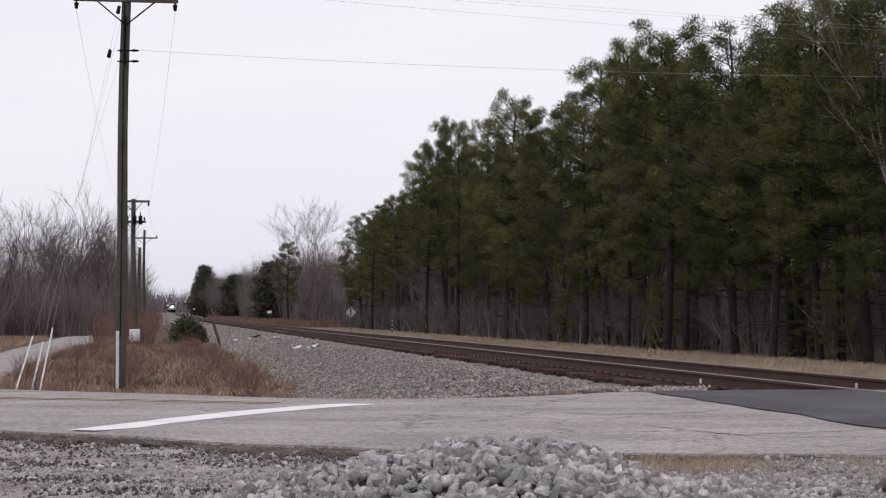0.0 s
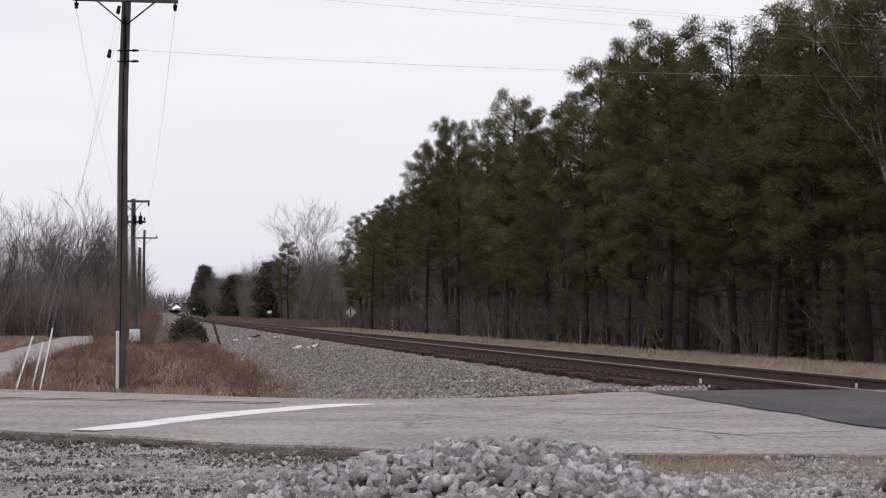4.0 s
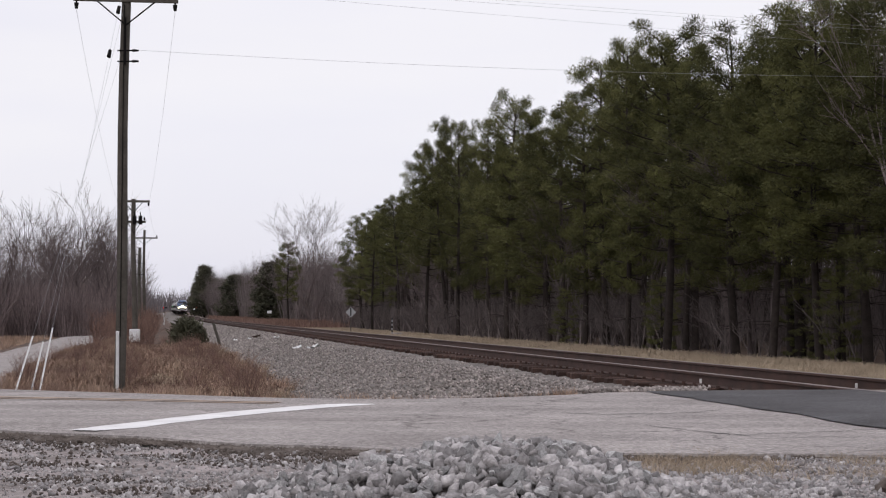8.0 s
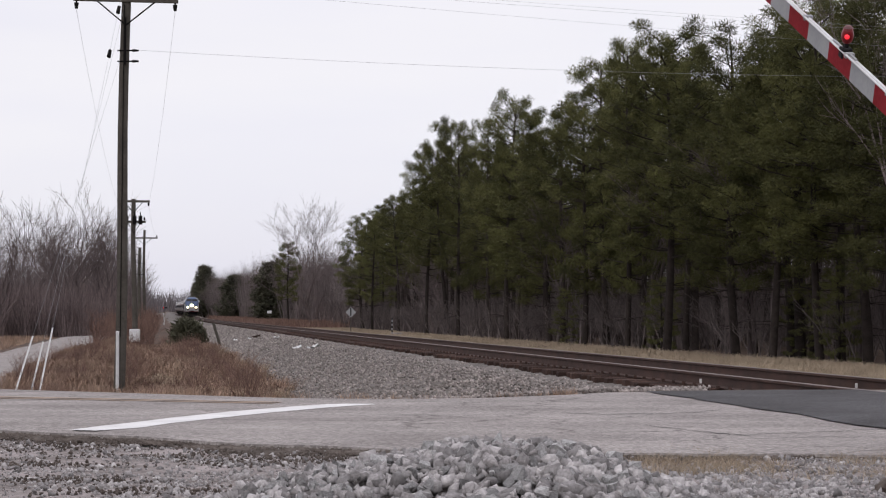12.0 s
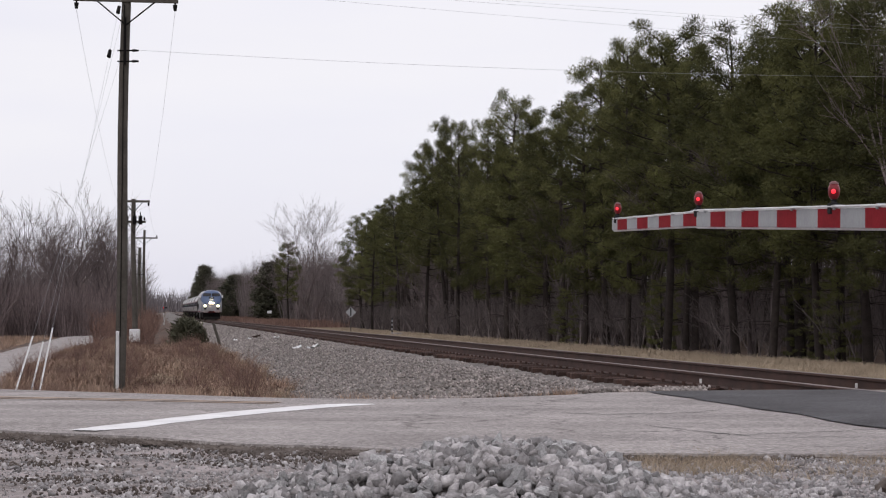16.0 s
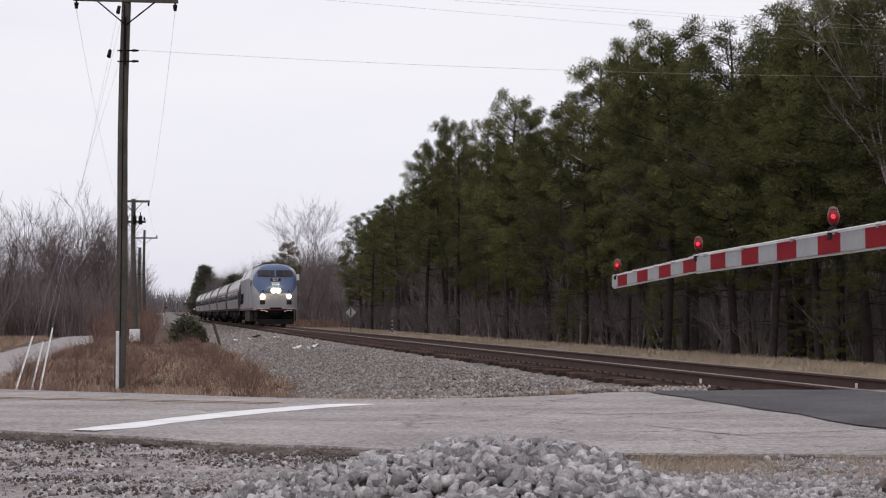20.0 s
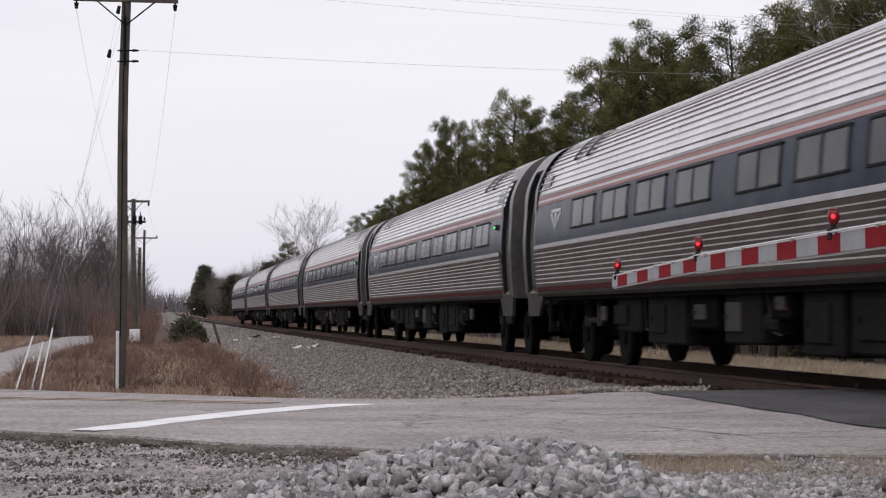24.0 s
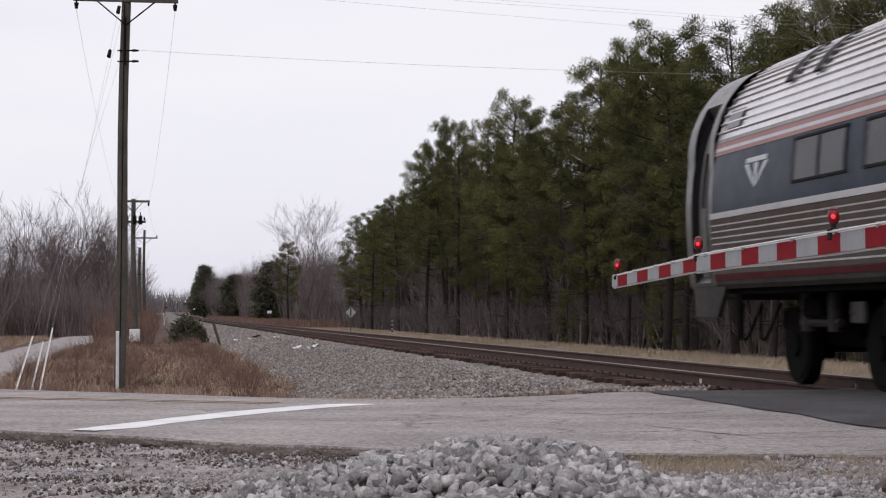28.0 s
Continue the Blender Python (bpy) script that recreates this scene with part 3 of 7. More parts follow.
def bare_tree(seed, height=10.0, stems=1, fine=4, name="bare_tree", thin=0.012):
    """A leafless hardwood: a forked trunk and many fine twigs."""
    rng = random.Random(seed)
    V, F = [], []
    TV, TF = [], []

    def grow(p, d, length, r, depth):
        pts, rad, q = [p], [r], p
        dd = d.copy()
        for i in range(3):
            dd = (dd + Vector((rng.gauss(0, .10), rng.gauss(0, .10), rng.gauss(0.03, .06)))).normalized()
            q = q + dd * length / 3
            pts.append(q)
            rad.append(r * (1 - 0.16 * (i + 1)))
        if depth >= fine - 1:
            ring_tube(V, F, [pts[0], pts[-1]], [rad[0], rad[-1] * 0.7], 3)
        else:
            ring_tube(*((TV, TF) if depth == 0 and name else (V, F)), pts, rad, 6 if depth == 0 else 4)
        if depth >= fine:
            return
        kids = rng.choice((2, 3, 3)) + (1 if depth > 0 else 2)
        for k in range(kids):
            t = rng.uniform(0.35, 1.0) if k else 1.0
            j = min(2, int(t * 3))
            root = pts[j].lerp(pts[j + 1], t * 3 - j)
            side = Vector((rng.gauss(0, 1), rng.gauss(0, 1), rng.gauss(0.1, .5))).normalized()
            nd = (dd * rng.uniform(0.7, 1.1) + side * rng.uniform(0.45, 0.85)).normalized()
            nd.z += 0.08
            nd.normalize()
            if nd.z < 0.0:
                nd.z = 0.1
            grow(root, nd, length * rng.uniform(0.55, 0.78), max(thin, rad[j + 1] * rng.uniform(0.5, 0.75)), depth + 1)

    for k in range(stems):
        d = Vector((rng.gauss(0, .1) * (stems > 1) * 2, rng.gauss(0, .1) * (stems > 1) * 2, 1)).normalized()
        grow(Vector((rng.uniform(-.3, .3) * (stems > 1), rng.uniform(-.3, .3) * (stems > 1), -0.1)), d, height * 0.40, 0.019 * height / stems ** 0.4, 0)
    if not name:
        return np.array([v[:] for v in V]), np.array(F)
    tree = new(name)
    tri_mesh("trunk", TV, TF, M_TWIG, tree)
    tri_mesh("crown", V, F, M_TWIG, tree)
    return tree


def twig_mass(name, kinds, places, material, seed):
    """Many shrubs joined into one mesh; places are rows of x, y, z, size."""
    g = np.random.RandomState(seed)
    Vs, Fs, base = [], [], 0
    P = np.asarray(places)
    kind = g.randint(0, len(kinds), len(P))
    for k, (V, F) in enumerate(kinds):
        Q = P[kind == k]
        if not len(Q):
            continue
        a = g.uniform(0, 6.283, len(Q))
        c, s = np.cos(a)[:, None], np.sin(a)[:, None]
        W = np.stack([V[None, :, 0] * c - V[None, :, 1] * s, V[None, :, 0] * s + V[None, :, 1] * c, np.repeat(V[None, :, 2], len(Q), axis=0)], axis=2)
        W = W * Q[:, 3][:, None, None] + Q[:, None, :3]
        n, v = W.shape[:2]
        Vs.append(W.reshape(-1, 3))
        Fs.append((F[None] + (np.arange(n) * v)[:, None, None] + base).reshape(-1, 4))
        base += n * v
    return tri_mesh(name, np.concatenate(Vs), np.concatenate(Fs), material)


def cedar(seed, height=8.0, width=2.2):
    """A dense dark evergreen, branches to the ground, ragged outline."""
    g = np.random.RandomState(seed)
    tree = new("cedar_tree")
    V, F = [], []
    ring_tube(V, F, [Vector((0, 0, -0.1)), Vector((0.05, 0, height * 0.5)), Vector((0, 0, height * 0.95))], [0.14, 0.09, 0.02], 6)
    tri_mesh("trunk", V, F, M_BARK, tree)
    n = 900
    z = g.uniform(0.03, 1.0, n) ** 0.9
    a = g.uniform(0, 2 * np.pi, n)
    prof = np.clip(1.03 - z, 0, 1) ** 0.6 * (0.72 + 0.22 * np.sin(z * 9 + seed + 3 * np.sin(a)) + 0.14 * np.sin(z * 23 + 5 * np.cos(a + seed))) * np.clip(z * 5, 0.6, 1)
    r = width * prof * (0.45 + 0.55 * g.uniform(0, 1, n) ** 0.5) * (1 + 0.22 * np.sin(3 * a + seed))
    c = np.stack([r * np.cos(a), r * np.sin(a), z * height + r * 0.15], axis=1)
    nb = 12
    C = np.repeat(c, nb, axis=0) + g.normal(size=(n * nb, 3)) * 0.2
    D = g.normal(size=C.shape)
    D[:, 2] += 0.6
    D /= np.linalg.norm(D, axis=1)[:, None]
    S = np.cross(D, g.normal(size=D.shape))
    S /= np.linalg.norm(S, axis=1)[:, None]
    ln, wd = g.uniform(0.15, 0.3, (len(C), 1)), g.uniform(0.03, 0.06, (len(C), 1))
    Vn = np.stack([C - S * wd, C + S * wd, C + D * ln + S * wd * .4, C + D * ln - S * wd * .4], axis=1).reshape(-1, 3)
    tri_mesh("crown", Vn, np.arange(len(Vn)).reshape(-1, 4), M_CEDAR, tree)
    return tree


def blades(name, pts, hgt, wid, lean, material, seed, per=7):
    """Tufts of thin blades at the given ground points (numpy n x 3)."""
    g = np.random.RandomState(seed)
    pts = np.asarray(pts, dtype=float)
    C = np.repeat(pts, per, axis=0)
    C[:, :2] += g.normal(size=(len(C), 2)) * wid * 4
    D = g.normal(size=C.shape) * lean
    D[:, 2] = 1.0
    ln = hgt * g.uniform(0.45, 1.1, (len(C), 1))
    a = g.uniform(0, np.pi, len(C))
    S = np.stack([np.cos(a), np.sin(a), 0 * a], axis=1)
    T = C + D * ln
    C[:, 2] -= 0.05
    Mid = C * 0.5 + T * 0.5 + S * 0 + g.normal(size=C.shape) * 0.03 * hgt
    V = np.stack([C - S * wid, C + S * wid, Mid + S * wid * .7, Mid - S * wid * .7, T], axis=1).reshape(-1, 3)
    i = np.arange(len(C))[:, None] * 5
    F = np.concatenate([i + np.array([[0, 1, 2]]), i + np.array([[0, 2, 3]]), i + np.array([[3, 2, 4]])])
    return tri_mesh(name, V, F, material)


def tussocks(name, centres, size, material, seed, per=75):
    """Matted clumps whose thin blades arch outwards from each centre."""
    g = np.random.RandomState(seed)
    P = np.asarray(centres, dtype=float)
    k = g.uniform(0.55, 1.25, len(P)) * size
    C, K = np.repeat(P, per, axis=0), np.repeat(k, per)[:, None]
    O = g.normal(size=(len(C), 2))
    C[:, :2] += O * K * 0.22
    C[:, 2] -= 0.04
    H = K[:, 0] * g.uniform(0.4, 1.0, len(C))
    lean = np.concatenate([O * 0.42 + g.normal(size=O.shape) * 0.22 + np.array([0.12, -0.1]), np.zeros((len(C), 1))], axis=1) * H[:, None]
    M1, T = C + lean * 0.35, C + lean * 1.25
    M1[:, 2] += H * 0.68
    T[:, 2] += H * g.uniform(0.55, 1.0, len(C))
    a = g.uniform(0, np.pi, len(C))
    S = np.stack([np.cos(a), np.sin(a), 0 * a], axis=1) * (0.003 + 0.006 * K)
    V = np.stack([C - S, C + S, M1 + S * .8, M1 - S * .8, T], axis=1).reshape(-1, 3)
    i = np.arange(len(C))[:, None] * 5
    F = np.concatenate([i + np.array([[0, 1, 2]]), i + np.array([[0, 2, 3]]), i + np.array([[3, 2, 4]])])
    return tri_mesh(name, V, F, material)


def scatter(n, s0, s1, l0, l1, seed, keep=None):
    rng = random.Random(seed)
    out = []
    while len(out) < n:
        s, la = rng.uniform(s0, s1), rng.uniform(l0, l1)
        if keep and not keep(s, la, rng):
            continue
        out.append(ground_at(s, la))
    return out


def plant(kinds, spots, rng, lo, hi, label, category, group):
    for x, y, z in spots:
        src = kinds[rng.randrange(len(kinds))]
        t = copy_thing(src, pose(x, y, z, 0, 0, rng.uniform(0, 360)))
        k = rng.uniform(lo, hi)
        t.scale = (k * rng.uniform(0.9, 1.1), k * rng.uniform(0.9, 1.1), k)
        tagged(t, label, category, group)


def drop(kinds):
    for k in kinds:
        for o in list(k.children_recursive) + [k]:
            bpy.data.objects.remove(o)


# the wood's skyline seen from the tripod: bearing and rise of its outline
SKYLINE = ((-0.053, 0.045), (-0.046, 0.054), (-0.036, 0.058), (-0.024, 0.064), (-0.016, 0.080), (-0.010, 0.094), (0.004, 0.104), (0.018, 0.104), (0.026, 0.112), (0.040, 0.115), (0.049, 0.098), (0.058, 0.106), (0.066, 0.118), (0.084, 0.140), (0.097, 0.148), (0.118, 0.155), (0.136, 0.150), (0.145, 0.136), (0.158, 0.148), (0.168, 0.138), (0.176, 0.162), (0.20, 0.172), (0.26, 0.178), (0.5, 0.19))
# the trees that make it: bearing, distance behind the track, share of the outline's rise
EDGE_PINES = ((-0.043, 13.2, 0.97), (-0.0375, 12.4, 1.0), (-0.033, 13.6, 1.0), (-0.024, 12.8, 1.0), (-0.0165, 14.2, 0.97), (-0.0085, 12.6, 0.98), (0.001, 13.8, 1.03), (0.009, 12.5, 1.03), (0.018, 15.0, 0.9), (0.024, 13.2, 0.98), (0.034, 12.8, 1.04), (0.043, 14.0, 1.0), (0.056, 15.5, 0.96), (0.063, 13.0, 1.0), (0.075, 12.6, 0.96), (0.087, 13.4, 1.0), (0.098, 12.8, 1.02), (0.109, 14.2, 0.97), (0.12, 12.7, 1.03), (0.132, 13.4, 1.0), (0.146, 16.0, 0.88), (0.158, 13.0, 1.05), (0.167, 15.0, 0.9), (0.178, 12.8, 1.0), (0.19, 13.8, 1.02), (0.203, 12.6, 1.0), (0.214, 13.6, 1.03), (0.238, 13.4, 1.0), (0.252, 12.8, 1.0))


def along_ray(bearing, lat):
    """The point on a line of sight that lies lat metres to the camera side of the track."""
    d = Vector((bearing, 1.0, 0))
    return d * ((lat + P0.dot(N)) / d.dot(N))


def build_woods():
    rng = random.Random(11)
    pines = [pine(i, 13.0, (0.22, 0.34, 0.42, 0.26, 0.38, 0.30, 0.20)[i], rng.uniform(2.3, 3.0)) for i in range(7)]
    plain_pines = [pine(i + 20, 13.0, 0.32 + 0.04 * i, 2.3 + 0.2 * i, 36, 34, 2.0) for i in range(4)]
    spots = []
    for k, (b, back, share) in enumerate(EDGE_PINES):
        p = along_ray(b, -back)
        g = ground_z(p.x, p.y)
        spots.append((p.x, p.y, g, (EYE_Z - g + profile(SKYLINE, b) * p.y) * share * 0.965, pines[(k * 3) % 7]))
    for row in range(0, 7):
        s = 14.0 if row < 3 else 34.0 + 4 * row
        while s < 190:
            x, y, g = ground_at(s, -14.5 - row * 4.0 + rng.uniform(-1.5, 1.5))
            cap = EYE_Z - g + profile(SKYLINE, x / y) * y
            spots.append((x, y, g, min(cap * rng.uniform(0.78, 0.93), rng.uniform(11.0, 15.0)), (pines if row < 2 and s < 110 else plain_pines)[rng.randrange(4)]))
            s += rng.uniform(5.0, 9.0) * (1 + 0.05 * row)
    for x, y, g, h, kind in spots:
        tree = copy_thing(kind, pose(x, y, g, 0, 0, rng.uniform(0, 360)))
        w = rng.uniform(0.85, 1.15)
        tree.scale = (w, w, h / 13.25)
        tagged(tree, "tall dark green pine tree at the edge of the wood", "tree", "pines along the railway")
    # young pines in the brush
    for s, la, k in ((36.5, -13.0, 0.30), (31.0, -13.4, 0.22), (42.5, -14.0, 0.26), (58.0, -13.2, 0.3), (25.5, -13.6, 0.27), (75.0, -13.0, 0.28)):
        x, y, z = ground_at(s, la)
        tree = copy_thing(pines[6], pose(x, y, z - 0.9, 0, 0, s * 50))
        tree.scale = (k * 1.3, k * 1.3, k)
        tagged(tree, "young dark green pine in the brush", "tree", "young pines in the brush")
    drop(pines + plain_pines)
    bare = [bare_tree(i + 30, 11.0, 1 + i % 2, 4) for i in range(6)]
    spots = scatter(110, 18, 175, -34, -13.5, 5)
    plant(bare, spots, rng, 0.5, 0.95, "leafless grey understory tree among the pines", "tree", "understory trees")
    # left-hand woods behind the lane
    spots = scatter(85, 80, 200, 19, 58, 6, lambda s, la, r: la > 19 + max(0, 120 - s) * 0.12) + scatter(45, 118, 250, 10.8, 22, 15, lambda s, la, r: la > 12.2 - s * 0.008 + 9 * smooth01(140, 118, s))
    plant(bare, spots, rng, 0.75, 1.2, "leafless grey hardwood tree behind the lane", "tree", "bare trees behind the lane")
    # far side, beyond the pines
    spots = scatter(45, 185, 330, -40, -13, 7)
    plant(bare, spots, rng, 0.8, 1.2, "leafless grey hardwood tree beyond the pine wood", "tree", "bare trees beyond the pines")
    light = [bare_tree(60 + k, 11.0, 2, 3, "") for k in range(5)]
    rows = [(x, y, z, rng.uniform(0.7, 1.15)) for x, y, z in scatter(190, 225, 760, -34, -11.8, 9) + scatter(90, 300, 800, 13, 50, 8) + scatter(80, 90, 320, 26, 62, 12)]
    rows += [(x, y, z, rng.uniform(0.85, 1.3)) for x, y, z in scatter(170, 250, 640, -20, -6.5, 14, lambda s, la, r: la < -6.5 - 5.0 * smooth01(520, 230, s))]
    tagged(twig_mass("far_bare_trees", light, rows, M_TWIG, 77), "distant leafless grey woods beside the railway", "woods", kind="stuff")
    p = along_ray(0.245, -12.0)
    t = copy_thing(bare[0], pose(p.x, p.y, ground_z(p.x, p.y), 0, 0, 40))
    t.scale = (0.62, 0.62, 1.1)
    tagged(t, "tall leafless grey tree in front of the pines", "tree")
    drop(bare)


build_woods()
# ---- the passenger train ----
ROOF_Z = 4.04
CTRL = ((1.50, 1.12), (1.545, 1.2), (1.58, 1.6), (1.60, 2.0), (1.588, 2.4), (1.545, 2.75), (1.475, 3.04), (1.33, 3.38), (1.08, 3.68), (0.74, 3.89), (0.37, 4.0), (0.0, ROOF_Z))


def dense(ctrl, per=12):
    """A smooth curve through the control points of a half section."""
    pts = []
    n = len(ctrl)
    for i in range(n - 1):
        p0, p1, p2, p3 = (Vector(ctrl[max(0, min(n - 1, i + k))]) for k in (-1, 0, 1, 2))
        for j in range(per):
            t = j / per
            pts.append(0.5 * ((2 * p1) + (p2 - p0) * t + (2 * p0 - 5 * p1 + 4 * p2 - p3) * t * t + (3 * p1 - p0 - 3 * p2 + p3) * t ** 3))
    pts.append(Vector(ctrl[-1]))
    return pts


SHELL = dense(CTRL)
ARC = [0.0]
for a, b in zip(SHELL, SHELL[1:]):
    ARC.append(ARC[-1] + (b - a).length)


def on_shell(arc, off=0.0):
    """Half-section point at an arc length from the sill, moved outwards by off: (y, z)."""
    i = 0
    while i < len(ARC) - 2 and ARC[i + 1] < arc:
        i += 1
    t = (arc - ARC[i]) / (ARC[i + 1] - ARC[i])
    p = SHELL[i].lerp(SHELL[i + 1], t)
    d = (SHELL[i + 1] - SHELL[i]).normalized()
    return p.x + d.y * off, p.y - d.x * off


def arc_of(z):
    for i in range(len(SHELL) - 1):
        if SHELL[i + 1].y >= z:
            return ARC[i] + (ARC[i + 1] - ARC[i]) * (z - SHELL[i].y) / (SHELL[i + 1].y - SHELL[i].y)
    return ARC[-1]


def shell_strip(bm, a0, a1, off0, off1, x0, x1, side, mi=0, n=1):
    """A plate on the car side between two arc lengths, standing off the shell, with closed edges."""
    rows = []
    for i in range(n + 1):
        a = a0 + (a1 - a0) * i / n
        y, z = on_shell(a, off1)
        rows.append([bm.verts.new((x, side * y, z)) for x in (x0, x1)])
    lo = [bm.verts.new((x, side * on_shell(a0, off0)[0], on_shell(a0, off0)[1])) for x in (x0, x1)]
    hi = [bm.verts.new((x, side * on_shell(a1, off0)[0], on_shell(a1, off0)[1])) for x in (x0, x1)]
    seq = [lo] + rows + [hi]
    for p, q in zip(seq, seq[1:]):
        vs = (p[0], p[1], q[1], q[0])
        f = bm.faces.new(vs if side < 0 else vs[::-1])
        f.material_index = mi


def ribbed(z0, z1, pitch, ridge, depth):
    """Arc stations of a ribbed stretch: (arc, off)."""
    a0, a1 = (arc_of(z0), arc_of(z1)) if z1 < ROOF_Z else (arc_of(z0), ARC[-1])
    out, k = [], max(1, round((a1 - a0) / pitch))
    st = (a1 - a0) / k
    for i in range(k):
        b = a0 + i * st
        out += [(b, 0.0), (b + st - ridge - 0.012, 0.0), (b + st - ridge, depth), (b + st - 0.012, depth)]
    out.append((a1, 0.0))
    return out


def loft(bm, stations, x0, x1, mi, inset=0.0):
    """Both halves of the shell between x0 and x1 along the given stations."""
    for side in (-1, 1):
        rows = []
        for a, off in stations:
            y, z = on_shell(a, off - inset)
            rows.append([bm.verts.new((x, side * max(0, y), z)) for x in (x0, x1)])
        for p, q in zip(rows, rows[1:]):
            vs = (p[0], p[1], q[1], q[0])
            f = bm.faces.new(vs if side < 0 else vs[::-1])
            f.material_index = mi


def fluted(z0, z1, pitch, lip, depth):
    """Arc stations of a sawtooth: long faces leaning outwards, short lips facing up."""
    a0, a1 = arc_of(z0), arc_of(z1)
    k = max(1, round((a1 - a0) / pitch))
    st = (a1 - a0) / k
    out = []
    for i in range(k):
        b = a0 + i * st
        out += [(b, 0.0), (b + st - lip, depth)]
    return out + [(a1, 0.0)]


def plain(z0, z1, n=6):
    a0, a1 = arc_of(z0), (arc_of(z1) if z1 < ROOF_Z else ARC[-1])
    return [(a0 + (a1 - a0) * i / n, 0.0) for i in range(n + 1)]


XB, XE = 11.3, 12.4


def wheel_mesh(r):
    bm = bmesh.new()
    for a, b, r0, r1 in ((-0.07, 0.06, r, r), (0.06, 0.085, r + 0.025, r + 0.02), (-0.085, -0.07, r - 0.06, r - 0.05), (-0.12, -0.085, 0.13, 0.14)):
        tube(bm, (0, a, 0), (0, b, 0), r0, r1, 20)
    return bm


def truck(parent, x, r, wb, outside):
    """A two-axle truck with its four wheels."""
    bm = bmesh.new()
    y = 0.98 if outside else 0.55
    for sg in (-1, 1):
        box(bm, x - wb / 2 - 0.45, x + wb / 2 + 0.45, sg * y - 0.09, sg * y + 0.09, 0.45, 0.68, 0.03)
        box(bm, x - 0.35, x + 0.35, sg * y - 0.14, sg * y + 0.14, 0.55, 0.98, 0.03)
        for ax in (-wb / 2, wb / 2):
            box(bm, x + ax - 0.16, x + ax + 0.16, sg * y - 0.13, sg * y + 0.13, 0.3, 0.62, 0.03)
            tube(bm, (x + ax - 0.3, sg * y, 0.6), (x + ax - 0.3, sg * y, 0.95), 0.09, n=8)
            tube(bm, (x + ax + 0.3, sg * y, 0.6), (x + ax + 0.3, sg * y, 0.95), 0.09, n=8)
    box(bm, x - 0.3, x + 0.3, -1.15, 1.15, 0.78, 1.0, 0.03)
    for ax in (-wb / 2, wb / 2):
        tube(bm, (x + ax, -0.7, r), (x + ax, 0.7, r), 0.09, n=8)
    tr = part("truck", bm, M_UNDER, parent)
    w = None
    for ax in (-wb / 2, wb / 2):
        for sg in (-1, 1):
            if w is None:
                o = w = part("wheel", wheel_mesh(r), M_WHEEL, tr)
            else:
                o = w.copy()
                scene.collection.objects.link(o)
            o.matrix_basis = pose(x + ax, sg * 0.77, r, 0, 0, 0 if sg < 0 else 180)
    return tr


def emblem(parent, x, z, h, side=-1):
    """A pale fan of three slanted bars on the band."""
    for k in range(3):
        bm = bmesh.new()
        a = arc_of(z)
        x0 = x + (k - 1) * 0.34
        seq = []
        for t in (0.0, 0.5, 1.0):
            y, zz = on_shell(a + h * (t - 0.5), 0.006)
            w = 0.022 + 0.055 * t
            c = x0 * t + (x + 0.04) * (1 - t) + 0.06 * t
            seq.append((bm.verts.new((c - w, side * y, zz)), bm.verts.new((c + w, side * y, zz))))
        for p, q in zip(seq, seq[1:]):
            bm.faces.new((p[0], p[1], q[1], q[0]))
        part("emblem_bar", bm, M_EMBLEM, parent, "pale slanted emblem bar")
    bm = bmesh.new()
    shell_strip(bm, arc_of(z) + h * 0.55, arc_of(z) + h * 0.75, 0.0, 0.006, x - 0.32, x + 0.42, side)
    part("emblem_bar", bm, M_EMBLEM, parent, "pale emblem cap bar")


